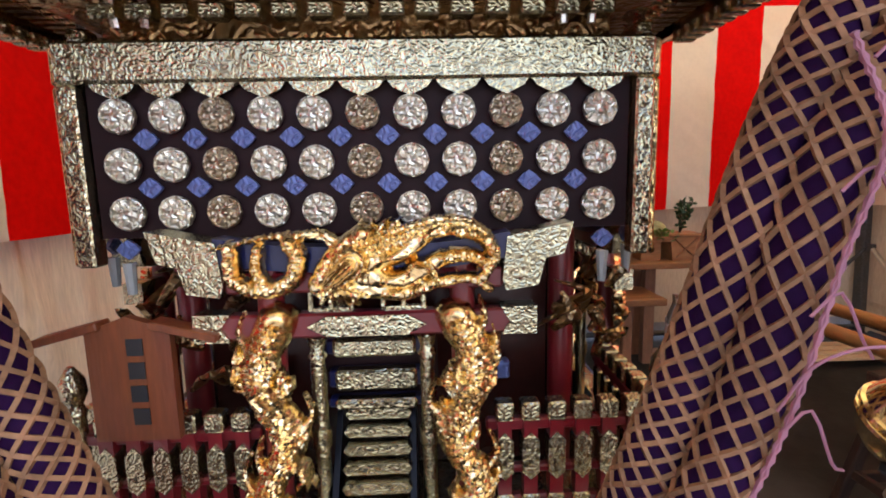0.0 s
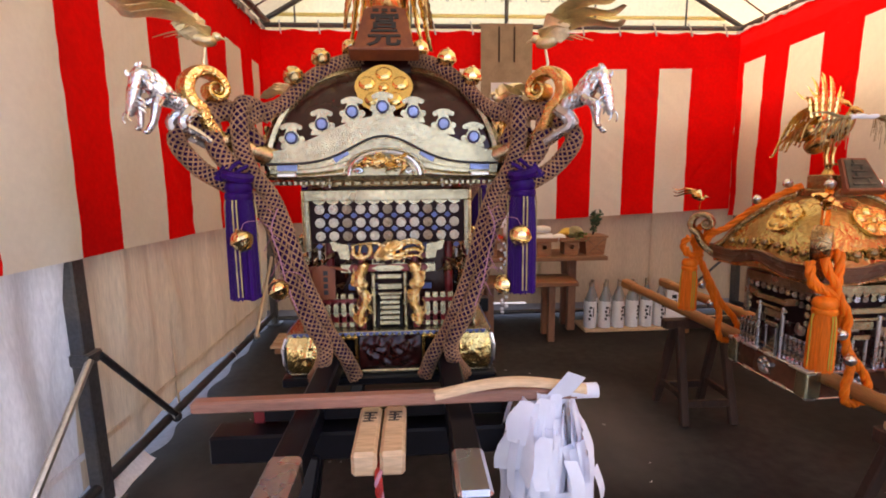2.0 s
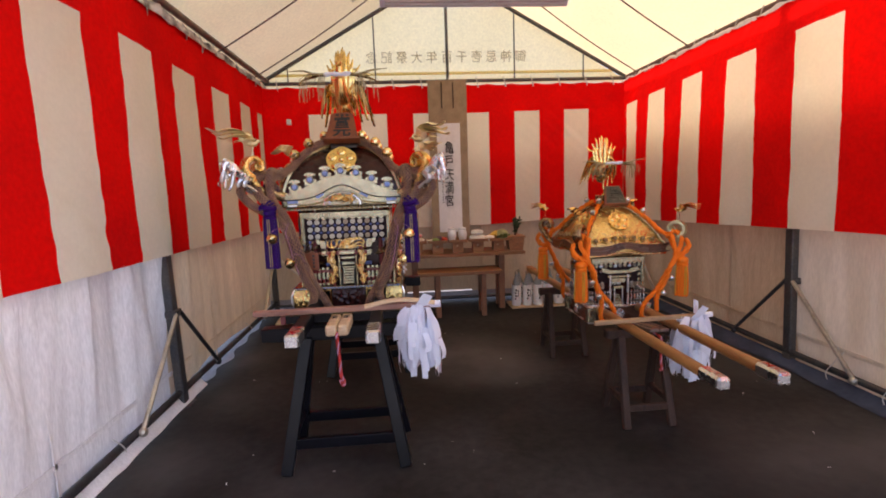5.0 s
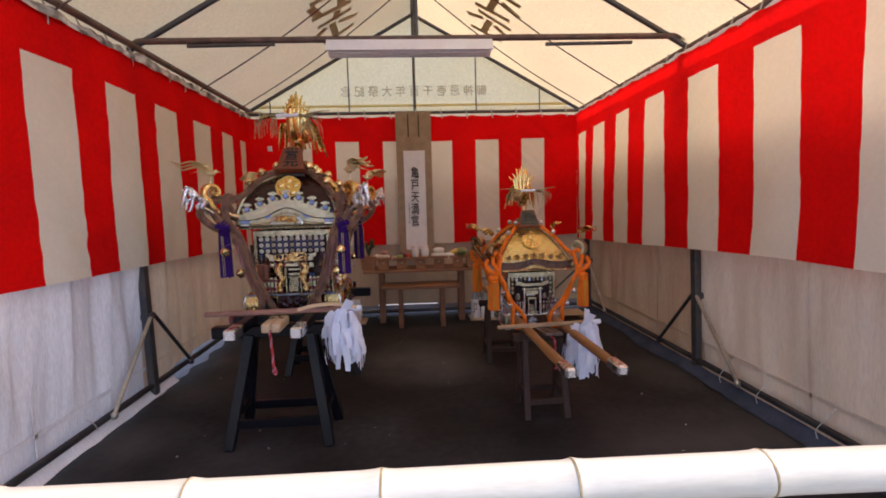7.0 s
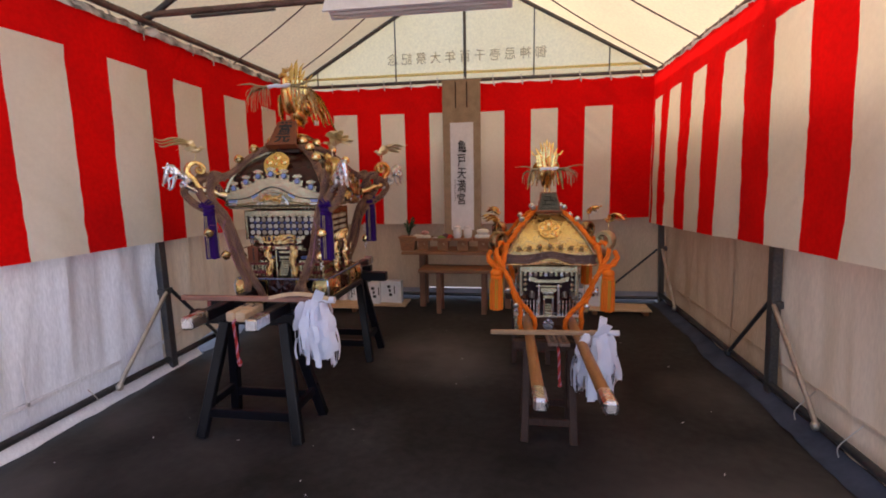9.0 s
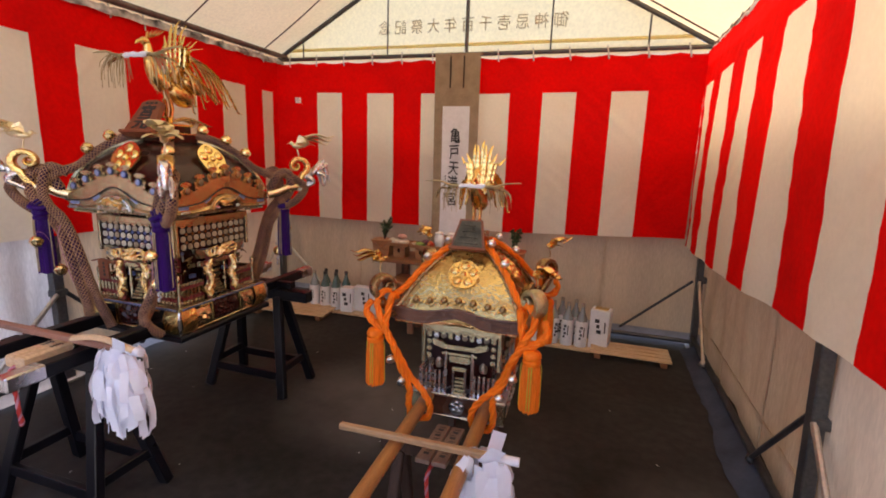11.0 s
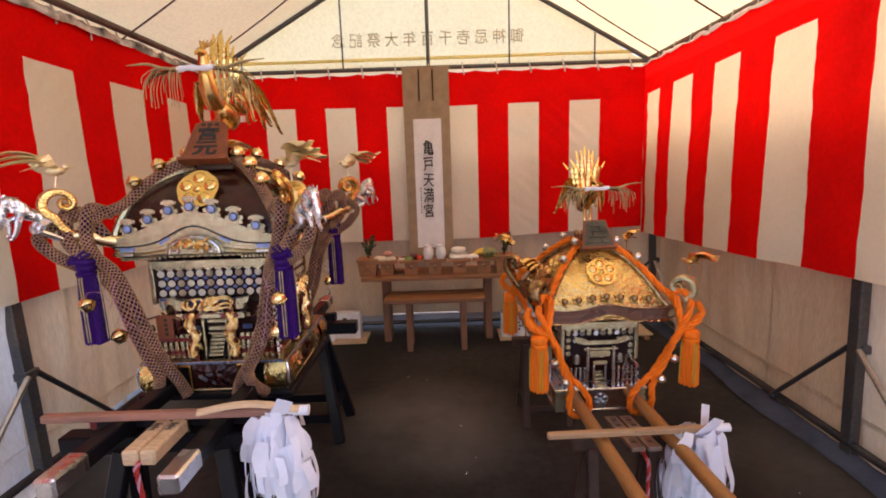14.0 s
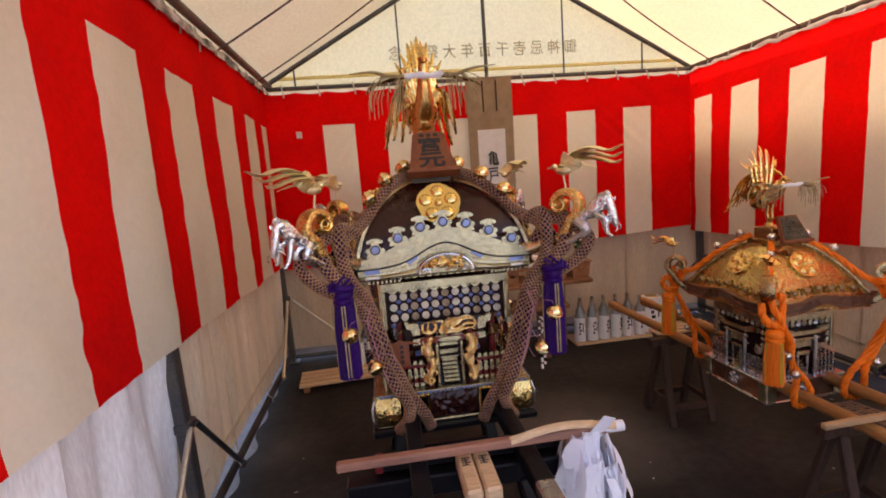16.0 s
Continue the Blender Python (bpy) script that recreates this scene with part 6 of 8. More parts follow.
def pillar_strokes(rnd, way):
    """A scaled body winding up a pillar, with a maned head, flame-shaped tufts, two clawed legs and a curled tail."""
    z_of, x_of = lambda t: 0.900 + 0.190 * t, lambda t: way * 0.0105 * math.sin(2 * math.pi * 1.55 * t + 0.6)
    spine = [(x_of(t / 14), z_of(t / 14)) for t in range(15)]
    out = [(spine, 0.0105, 0.0148, 0.0150, True)]
    out.append(([(way * 0.014 * math.cos(a) * (1 - a / 8), 0.912 + 0.014 * math.sin(a) * (1 - a / 8)) for a in [0.8 * q for q in range(8)]], 0.0055, 0.0030, 0.0120, True))
    for q in range(16):
        t = (q + rnd.random()) / 17
        x, z, d = x_of(t), z_of(t), (1 if q % 2 else -1) * rnd.uniform(0.7, 1.25)
        out.append(([(x, z), (x + 0.009 * d, z + 0.006), (x + 0.016 * d, z + 0.018), (x + 0.011 * d, z + 0.036)], 0.0060, 0.0014, 0.0165 - 0.0008 * (q % 5), False))
    hx, hz = x_of(0.62), z_of(0.62)
    out.append(([(hx, hz + 0.008), (hx - way * 0.006, hz - 0.004), (hx - way * 0.008, hz - 0.016)], 0.0125, 0.0085, 0.0220, False))
    for q in range(6):
        a = 0.5 + 0.42 * q
        out.append(([(hx + 0.008 * math.cos(a), hz + 0.008 * math.sin(a)), (hx + 0.019 * math.cos(a), hz + 0.018 * math.sin(a)), (hx + 0.026 * math.cos(a + 0.25), hz + 0.028 * math.sin(a + 0.25))], 0.0046, 0.0010, 0.0170, False))
    for t, d in ((0.30, 1), (0.80, -1)):
        x, z = x_of(t), z_of(t)
        out.append(([(x, z), (x + d * 0.013, z - 0.004), (x + d * 0.017, z - 0.016)], 0.0065, 0.0045, 0.0150, True))
        for q in range(3):
            out.append(([(x + d * 0.017, z - 0.016), (x + d * (0.011 + 0.006 * q), z - 0.024), (x + d * (0.009 + 0.007 * q), z - 0.031)], 0.0026, 0.0007, 0.0130, False))
    return out


def beam_strokes():
    """A dragon stretched along a beam: tail and coil to one side, head in the middle, mane and body to the other."""
    u = lambda x, z: (0.000378 * x, 1.083 + 0.00036 * z)
    out = [([u(-327, 198), u(-215, 222), u(-95, 226), u(-62, 208)], 0.0018, 0.0062, 0.010, False),
           ([u(-285, 200), u(-283, 130), u(-227, 100), u(-165, 118), u(-142, 172), u(-158, 210)], 0.0072, 0.0086, 0.014, True),
           ([u(-226, 195), u(-232, 150), u(-215, 112)], 0.0056, 0.0064, 0.012, True),
           ([u(-100, 110), u(-62, 172), u(5, 226)], 0.0090, 0.0100, 0.015, True),
           ([u(-20, 165), u(-55, 130), u(-88, 98)], 0.0175, 0.0090, 0.026, False),
           ([u(-40, 105), u(0, 92), u(30, 84)], 0.0085, 0.0040, 0.018, False)]
    for k, (z0, z1, z2, z3, r, scaled) in enumerate(((178, 214, 240, 236, 0.0078, False), (155, 178, 228, 222, 0.0088, True), (128, 118, 164, 170, 0.0098, True), (100, 84, 108, 116, 0.0075, True), (190, 232, 256, 248, 0.0050, False))):
        out.append(([u(-5, z0), u(85, z1), u(175 - 12 * (k % 2), z2), u(240, z3), u(282, z3 - 26)], r, 0.55 * r, 0.017 - 0.0015 * k, scaled))
    out.append(([u(278, 205), u(292, 170), u(268, 122)], 0.0070, 0.0060, 0.014, True))
    out.append(([u(125 + 34 * math.cos(a) * (1 - a / 9), 128 + 34 * math.sin(a) * (1 - a / 9)) for a in [0.8 * q for q in range(9)]], 0.0050, 0.0026, 0.018, False))
    for k in range(5):
        out.append(([u(-80 + 14 * k, 92), u(-92 + 18 * k, 72), u(-98 + 22 * k, 58 + 4 * (k % 2))], 0.0034, 0.0010, 0.016, False))
    for k in range(4):
        out.append(([u(-10 + 22 * k, 205 + 8 * k), u(-6 + 26 * k, 236 + 4 * k), u(2 + 30 * k, 262)], 0.0042, 0.0010, 0.014, False))
    return out


def torii(k, parent, y, s, pillar_mat, gilt):
    """Gate before the steps: pillars, two beams with silver ends, coiled dragons."""
    m = turn_z(k)
    for sx in (-1, 1):
        bm = bmesh.new()
        tube(bm, [(sx * 0.088 * s, y, 0.885), (sx * 0.084 * s, y, 1.14)], 0.0115 * s, 12)
        part("gate_pillar", bm, pillar_mat, parent, "", True, m)
        if gilt:
            bm = bmesh.new()
            carve(bm, pillar_strokes(random.Random(k * 7 + sx), sx), -0.029, 0.029, 0.890, 1.108, 48, 150,
                  lambda x, z, h: (sx * 0.0865 + 1.22 * x, y - 0.0105 * math.cos(min(1.4, abs(x) / 0.0165)) - h, z))
            part("pillar_dragon", bm, M_GOLD_DRAGON, parent, "carved gilt dragon coiled round the gate pillar", True, m)
    # curved top beam
    bm = bmesh.new()
    bow = [(u / 12 * 0.126 * s, 1.142 + 0.010 * abs(u / 12) ** 2.5) for u in range(-12, 13)]
    plate(bm, [(x, z + 0.011) for x, z in bow] + [(x, z - 0.011) for x, z in bow[::-1]], 0.026, Matrix.Translation((0, y - 0.013, 0)))
    part("top_beam", bm, M_NAVY, parent, "", False, m)
    for sx in (-1, 1):
        bm = bmesh.new()
        plate(bm, [(sx * 0.119 * s, 1.122), (sx * 0.123 * s, 1.159), (sx * 0.180 * s, 1.170), (sx * 0.172 * s, 1.143), (sx * 0.156 * s, 1.139), (sx * 0.150 * s, 1.116), (sx * 0.122 * s, 1.112)], 0.032, Matrix.Translation((0, y - 0.016, 0)))
        part("beam_end", bm, M_SILVER, parent, "chased silver beam end", False, m)
    bm = bmesh.new()
    box(bm, (0, y, 1.1225), (0.240 * s, 0.020, 0.018), 0.002)
    part("second_beam", bm, pillar_mat, parent, "", False, m)
    bm = bmesh.new()
    box(bm, (0, y, 1.083), (0.29 * s, 0.016, 0.022), 0.002)
    part("tie_beam", bm, pillar_mat, parent, "", False, m)
    for sx in (-1, 1):
        bm = bmesh.new()
        plate(bm, [(sx * 0.150 * s, 1.071), (sx * 0.150 * s, 1.096), (sx * 0.118 * s, 1.096), (sx * 0.126 * s, 1.083), (sx * 0.118 * s, 1.071)], 0.022, Matrix.Translation((0, y - 0.011, 0)))
        part("beam_end", bm, M_SILVER, parent, "chased silver beam end", False, m)
    for sx in (-1, 1):
        bm = bmesh.new()
        for x in (0.014, 0.032, 0.050):
            box(bm, (sx * x, y + 0.002, 1.1035), (0.0045, 0.010, 0.019), 0.001)
        for z in (1.0955, 1.1115):
            box(bm, (sx * 0.032, y + 0.002, z), (0.0405, 0.008, 0.0035), 0)
        part("window_frame", bm, M_SILVER, parent, "small silver window frame between the beams", False, m)
    bm = bmesh.new()
    plate(bm, [(-0.052, 1.083), (-0.035, 1.074), (0.035, 1.074), (0.052, 1.083), (0.035, 1.092), (-0.035, 1.092)], 0.004, Matrix.Translation((0, y - 0.0125, 0)))
    part("beam_mount", bm, M_SILVER, parent, "", False, m)
    if gilt:
        # reclining dragon on the top beam
        bm = bmesh.new()
        carve(bm, beam_strokes(), -0.130, 0.120, 1.100, 1.182, 170, 64, lambda x, z, h: (x, y - 0.0175 - h, z))
        part("beam_dragon", bm, M_GOLD_DRAGON, parent, "carved gilt dragon lying on the gate beam", True, m)


for k in range(4):
    m = turn_z(k)
    # plinth panels
    bulge("carved_panel", -0.098, 0.098, 0.752, 0.864, -0.306, 0.016, M_MAROON, k, "dark red carved plinth panel", 0.0075, 34, 20)
    for sx in (-1, 1):
        a, b = sorted((sx * 0.225, sx * 0.325))
        bulge("corner_mount", a, b, 0.750, 0.866, -0.318, 0.024, M_CURL, k, "gilt relief on the plinth corner", 0.0035)
        if k:
            a, b = sorted((sx * 0.122, sx * 0.217))
            bulge("side_mount", a, b, 0.752, 0.852, -0.314, 0.018, M_GOLD_CARVED, k, "gilt relief beside the plinth panel", 0.006)
        bm = bmesh.new()
        tube(bm, [(sx * 0.322, -0.322, 0.75), (sx * 0.332, -0.334, 0.785), (sx * 0.334, -0.336, 0.83), (sx * 0.326, -0.326, 0.866)], 0.008, 8)
        if sx > 0:
            part("corner_strip", bm, M_SILVER_PLAIN, BIG, "", True, m)
        else:
            bm.free()
        bm = bmesh.new()
        box(bm, (sx * 0.108, -0.320, 0.808), (0.012, 0.02, 0.115), 0.003)
        box(bm, (sx * 0.150, -0.318, 0.860), (0.085, 0.02, 0.012), 0.003)
        part("panel_frame", bm, M_GOLD, BIG, "", False, m)
    for i in range(31):
        part("enamel_point", POINT, None, BIG, "blue enamel point", False, m @ Matrix.Translation((-0.30 + 0.02 * i, 0, 0)))
    # railings
    for sx in (-1, 1):
        for i in range(6):
            x = sx * (0.124 + 0.0252 * i)
            part("baluster", BALUSTER, None, BIG, "", False, m @ Matrix.Translation((x, -0.277, 0.884)))
        for z, h in ((0.972, 0.012), (0.925, 0.008), (0.891, 0.012)):
            bm = bmesh.new()
            box(bm, (sx * 0.192, -0.274, z), (0.17, 0.010, h), 0.002)
            part("railing_bar", bm, M_CRIMSON, BIG, "", False, m)
        bm = bmesh.new()
        tube(bm, [(sx * 0.278, -0.277, 0.884), (sx * 0.278, -0.277, 1.0)], 0.008, 10)
        lathe(bm, [(0.010, 1.0), (0.007, 1.008), (0.012, 1.02), (0.011, 1.032), (0.003, 1.045)], (sx * 0.278, -0.277, 0), 10)
        if sx > 0:
            part("corner_post", bm, M_SILVER, BIG, "silver-mounted railing post with an onion finial", True, m)
        else:
            bm.free()
        bm = bmesh.new()
        tube(bm, [(sx * 0.052, -0.272, 0.884), (sx * 0.052, -0.272, 1.045)], 0.0075, 10)
        lathe(bm, [(0.0095, 0.955), (0.0095, 0.972)], (sx * 0.052, -0.272, 0), 10)
        lathe(bm, [(0.0095, 1.045), (0.0065, 1.052), (0.010, 1.064), (0.002, 1.078)], (sx * 0.052, -0.272, 0), 10)
        part("stair_post", bm, M_SILVER, BIG, "", True, m)
    # steps
    for i in range(6):
        bm = bmesh.new()
        z, y = 0.893 + 0.0148 * i, -0.292 + 0.009 * i
        plate(bm, [(-0.030, z), (-0.034, z + 0.0055), (-0.030, z + 0.011), (0.030, z + 0.011), (0.034, z + 0.0055), (0.030, z)], 0.014, Matrix.Translation((0, y, 0)))
        part("step", bm, M_SILVER, BIG, "", False, m)
    for sx in (-1, 1):
        bm = bmesh.new()
        plate(bm, [(-0.296, 0.884), (-0.20, 0.884), (-0.20, 0.995), (-0.215, 0.995)], 0.006, Matrix.Translation((sx * 0.038, 0, 0)) @ Matrix.Rotation(math.pi / 2, 4, "Z"))
        part("stair_string", bm, M_LACQUER, BIG, "", False, m)
    # doors and wall mounts behind
    bm = bmesh.new()
    box(bm, (0, -0.226, 1.03), (0.125, 0.012, 0.085), 0.002)
    part("door", bm, M_LATTICE_BACK, BIG, "dark lacquered shrine door", False, m)
    for z, h, y in ((1.047, 0.019, -0.252), (1.011, 0.022, -0.246), (0.988, 0.011, -0.252)):
        bm = bmesh.new()
        box(bm, (0, y, z), (0.082, 0.016, h), 0.003)
        part("door_mount", bm, M_SILVER, BIG, "", False, m)
        bm = bmesh.new()
        box(bm, (0, y + 0.006, z), (0.096, 0.016, h * 0.8), 0.002)
        part("door_rail", bm, M_NAVY, BIG, "", False, m)
    for sx in (-1, 1):
        bm = bmesh.new()
        tube(bm, [(sx * 0.20, -0.20, 0.884), (sx * 0.20, -0.20, 1.36)], 0.014, 12)
        if sx > 0:
            part("shrine_pillar", bm, M_CRIMSON, BIG, "", True, m)
        else:
            bm.free()
        bm = bmesh.new()
        for zz in (1.10, 1.125):
            box(bm, (sx * 0.055, -0.215, zz), (0.05, 0.006, 0.006), 0)
        for xx in (0.033, 0.055, 0.077):
            box(bm, (sx * xx, -0.215, 1.112), (0.006, 0.006, 0.03), 0)
        part("window_grille", bm, M_SILVER_PLAIN, BIG, "", False, m)
        for z in (1.06, 1.003):
            bm = bmesh.new()
            box(bm, (sx * 0.12, -0.212, z), (0.04, 0.014, 0.02), 0.002)
            part("wall_mount", bm, M_SILVER if z > 1.05 else M_BLUE, BIG, "", False, m)
        # little gilt figures of birds and clouds on the wall behind the railing
        rnd = random.Random(k * 5 + sx + 9)
        for q in range(9):
            bm = bmesh.new()
            p = Vector((sx * rnd.uniform(0.14, 0.24), -0.232 + rnd.uniform(-0.01, 0.01), rnd.uniform(0.99, 1.12)))
            feather(bm, [p, p + Vector((rnd.uniform(-0.02, 0.02), -0.012, 0.015)), p + Vector((rnd.uniform(-0.035, 0.035), -0.008, rnd.uniform(-0.02, 0.04)))], 0.007, 0.5)
            part("wall_carving", bm, M_BRONZE, BIG, "small dark gilt wall carving", True, m)
    lattice_panel(BIG, k, 0.263, 1.135, 1.332, -0.262, 11, 3, 0.036, M_PAINTED_REFLECTION if k else M_SILVER, DISCS, LOZENGE_DULL if k else LOZENGE, M_LATTICE_BACK, lambda i, j: True)
    for i in (-0.222, 0.222):
        part("pendant", LOZENGE, None, BIG, "", False, m @ Matrix.Translation((i, -0.262, 1.150)))
        bm = bmesh.new()
        tube(bm, [(i, -0.262, 1.138), (i, -0.262, 1.108)], [0.006, 0.004], 8)
        part("glass_drop", bm, M_GLASS_CLEAR, BIG, "", True, m)
    torii(k, BIG, -0.292, 1.0, M_CRIMSON, True)
    # eaves
    for i in range(38):
        x = -0.285 + 0.0154 * i
        part("rafter", RAFTER, None, BIG, "", False, m @ Matrix.Translation((x, -0.292, 1.372)))
        part("rafter", RAFTER, None, BIG, "", False, m @ Matrix.Translation((x, -0.302, 1.386)))
    for i in range(15):
        part("hinge", HINGE, None, BIG, "silver hinge block", False, m @ Matrix.Translation((-0.21 + 0.03 * i, -0.275, 1.352)))
    for i in (-0.19, 0.19):
        bm = bmesh.new()
        tube(bm, smooth_path([(i - 0.012, -0.276, 1.34), (i - 0.012, -0.28, 1.366), (i + 0.012, -0.28, 1.366), (i + 0.012, -0.276, 1.34)], 3), 0.0035, 6)
        part("hook", bm, M_SILVER_PLAIN, BIG, "", True, m)
    # gable boards; the side ones carry their reflections in the colour
    n = 48
    top_edge = [(-0.342 + 0.684 * i / n, 1.446 + 0.102 * (0.5 + 0.5 * math.cos(math.pi * (-1 + 2 * i / n))) ** 0.9) for i in range(n + 1)]
    low_edge = [(-0.342 + 0.684 * i / n, 1.412 + 0.080 * ogee(-0.342 + 0.684 * i / n, 0.130)) for i in range(n + 1)]
    bm = bmesh.new()
    plate(bm, top_edge + low_edge[::-1], 0.014, Matrix.Translation((0, -0.362, 0)))
    part("gable_board", bm, M_PAINTED_REFLECTION if k else M_SILVER, BIG, "gable board with a warm reflection painted into its metal" if k else "chased silver gable board", False, m)
    # black bar that draws in the dark of the recess below the board
    bm = bmesh.new()
    tube(bm, [(x, -0.364, z - 0.002) for x, z in low_edge], 0.0035, 6)
    part("gable_edge", bm, M_INK, BIG, "", True, m)
    bm = bmesh.new()

    def cove(u, v):
        x = (-0.340 + 0.680 * u) * (1.0 - 0.02 * v * v)
        z = (1.408 + 0.080 * ogee(x, 0.130)) * (1 - v) + 1.362 * v
        step = 0.004 if 0.34 < v < 0.56 else 0.0
        return (x, -0.356 + step - 0.009 * math.exp(-(((v - 0.74) / 0.13) ** 2)) + 0.024 * max(0.0, v - 0.88) / 0.12, z)

    grid_sheet(bm, cove, 60, 26)
    part("eave_moulding", bm, M_PAINTED_REFLECTION if k else M_SILVER, BIG, "", True, m)
    # arch under the gable with a beast in it
    arch = [(0.104 * math.cos(math.pi * q / 24), 1.376 + 0.068 * math.sin(math.pi * q / 24)) for q in range(25)]
    bm = bmesh.new()
    plate(bm, arch, 0.006, Matrix.Translation((0, -0.3665, 0)))
    part("arch_panel", bm, M_MAROON if k else M_SILVER, BIG, "", False, m)
    for grow, r, mat in ((1.0, 0.0065, M_PAINTED_REFLECTION if k else M_SILVER_PLAIN), (0.84, 0.0035, M_SILVER), (1.15, 0.0030, M_SILVER)):
        bm = bmesh.new()
        tube(bm, [(x * grow, -0.368, 1.376 + (z - 1.376) * grow) for x, z in arch], r, 8)
        part("arch_rib", bm, mat, BIG, "", True, m)
    for sx in (-1, 1):
        bm = bmesh.new()
        tube(bm, [(sx * (0.074 + 0.016 * (1 - a / 8) * math.cos(a)), -0.371 - 0.0004 * a, 1.387 + 0.010 * (1 - a / 8) * math.sin(a)) for a in [0.6 * q for q in range(13)]], 0.0038, 6)
        part("volute", bm, M_SILVER_PLAIN, BIG, "silver volute at the foot of the arch", True, m)
        bm = bmesh.new()
        box(bm, (sx * 0.285, -0.3695, 1.3780), (0.056, 0.006, 0.012), 0.003)
        part("eave_plate", bm, M_SILVER_PLAIN, BIG, "bright silver plate below the enamel", False, m)
    for x, z, w in ((-0.285, 1.413, 0.058), (0.285, 1.413, 0.058), (-0.128, 1.447, 0.046), (0.128, 1.447, 0.046)):
        bm = bmesh.new()
        box(bm, (0, 0, 0), (w, 0.005, 0.019), 0.001, Matrix.Translation((x, -0.3585, z - 0.013)) @ pose(0, 0, 0, 0, 0 if abs(x) > 0.2 else (32 if x > 0 else -32), 0))
        part("enamel", bm, M_PALE_BLUE, BIG, "blue enamel plaque", False, m)
    for sx in (-1, 1):
        for q in range(9):
            part("dentil", DENTIL, None, BIG, "", False, m @ Matrix.Translation((sx * (0.185 + 0.0165 * q), -0.334, 1.354)))
    bm = bmesh.new()
    ball(bm, (-0.015, -0.374, 1.412), (0.034, 0.014, 0.017), 12, 8)
    ball(bm, (-0.048, -0.376, 1.416), (0.016, 0.012, 0.014), 10, 8)
    beast = part("beast_relief", bm, M_OLD_GOLD, BIG, "dark gilt beast carved under the gable", True, m)
    rnd = random.Random(70 + k)
    for q in range(30):
        bm = bmesh.new()
        p = Vector((rnd.gauss(0, 0.034), -0.368 - rnd.uniform(0, 0.01), 1.410 + rnd.gauss(0, 0.010)))
        feather(bm, [p, p + Vector((rnd.uniform(-0.02, 0.02), -0.010, rnd.uniform(-0.004, 0.014))), p + Vector((rnd.uniform(-0.03, 0.03), -0.004, rnd.uniform(-0.012, 0.014)))], 0.0068, 0.7)
        part("carved_curl", bm, M_GOLD_CARVED if q % 2 else M_OLD_GOLD, beast, "", True)
    # round enamel tile ends on cloud plates
    for i in range(7):
        x = (i - 3) * 0.0885
        z = 1.464 + 0.108 * (0.5 + 0.5 * math.cos(math.pi * x / 0.362)) ** 0.9
        bm = bmesh.new()
        plate(bm, ring(20, 0.0225), 0.010, Matrix.Translation((x, -0.3665, z)))
        plate(bm, [(px * 0.0255, pz * 0.0105) for px, pz in ring(20, 1.0)], 0.008, Matrix.Translation((x, -0.3650, z + 0.0330)))
        plate(bm, [(-0.017, -0.006), (0.017, -0.006), (0.012, 0.012), (-0.012, 0.012)], 0.008, Matrix.Translation((x, -0.3645, z + 0.020)))
        for px in (-1, 1):
            plate(bm, ring(12, 0.0098), 0.008, Matrix.Translation((x + px * 0.0275, -0.3640, z - 0.004)))
            plate(bm, ring(10, 0.0075), 0.008, Matrix.Translation((x + px * 0.0245, -0.3635, z + 0.030)))
        plate(bm, [(-0.034, -0.030), (0.034, -0.030), (0.026, -0.006), (-0.026, -0.006)], 0.008, Matrix.Translation((x, -0.3630, z)))
        tile = part("tile_end", bm, M_PAINTED_REFLECTION if k else M_SILVER, BIG, "gilt cloud-shaped tile end", False, m)
        bm = bmesh.new()
        lathe(bm, [(0.0185, 0), (0.0185, 0.006), (0.0150, 0.0075), (0.0145, 0.004)], seg=18, m=Matrix.Translation((x, -0.3665, z)) @ Matrix.Rotation(math.pi / 2, 4, "X"))
        part("enamel_rim", bm, M_BRONZE if k else M_NAVY, tile, "dark metal rim" if k else "navy enamel rim", True)
        bm = bmesh.new()
        lathe(bm, [(0.0143, 0), (0.0143, 0.006), (0.0125, 0.0085), (0.006, 0.009), (0.001, 0.0095)], seg=18, m=Matrix.Translation((x, -0.3665, z)) @ Matrix.Rotation(math.pi / 2, 4, "X"))
        part("enamel_disc", bm, M_TIN if k else M_PALE_BLUE, tile, "dull metal disc" if k else "pale blue enamel disc", True)
    part("crest", flower_crest(0.089, 5), M_GOLD, BIG, "gilt plum-blossom crest", True, m @ Matrix.Translation((0, -0.284, 1.640)) @ Matrix.Rotation(radians(-30), 4, "X"))
# inner body and soffit
bm = bmesh.new()
box(bm, (0, 0, 1.12), (0.38, 0.38, 0.48), 0.004)
part("shrine_body", bm, M_MAROON, BIG, "dark lacquered shrine body")
for z, w, h in ((1.372, 0.55, 0.02), (1.392, 0.66, 0.016), (1.352, 0.47, 0.025)):
    bm = bmesh.new()
    box(bm, (0, 0, z), (w, w, h), 0.003)
    part("soffit_board", bm, M_BRONZE, BIG, "bronze-coloured soffit board")
# roof
bm = bmesh.new()
LEVELS = [(0.335, 1.395), (0.335, 1.452), (0.322, 1.498), (0.302, 1.548), (0.274, 1.598), (0.236, 1.643), (0.188, 1.680), (0.137, 1.706), (0.09, 1.724)]
dome(bm, LEVELS)
part("roof", bm, M_MAROON, BIG, "dark red lacquered domed roof", True)
for k in range(4):
    bm = bmesh.new()
    tube(bm, smooth_path([(w + 0.004, -w - 0.004, z + 0.004) for w, z in LEVELS[1:]], 3), 0.017, 8)
    part("ridge_strip", bm, M_SILVER, BIG, "silver strip along the roof ridge", True, turn_z(k))
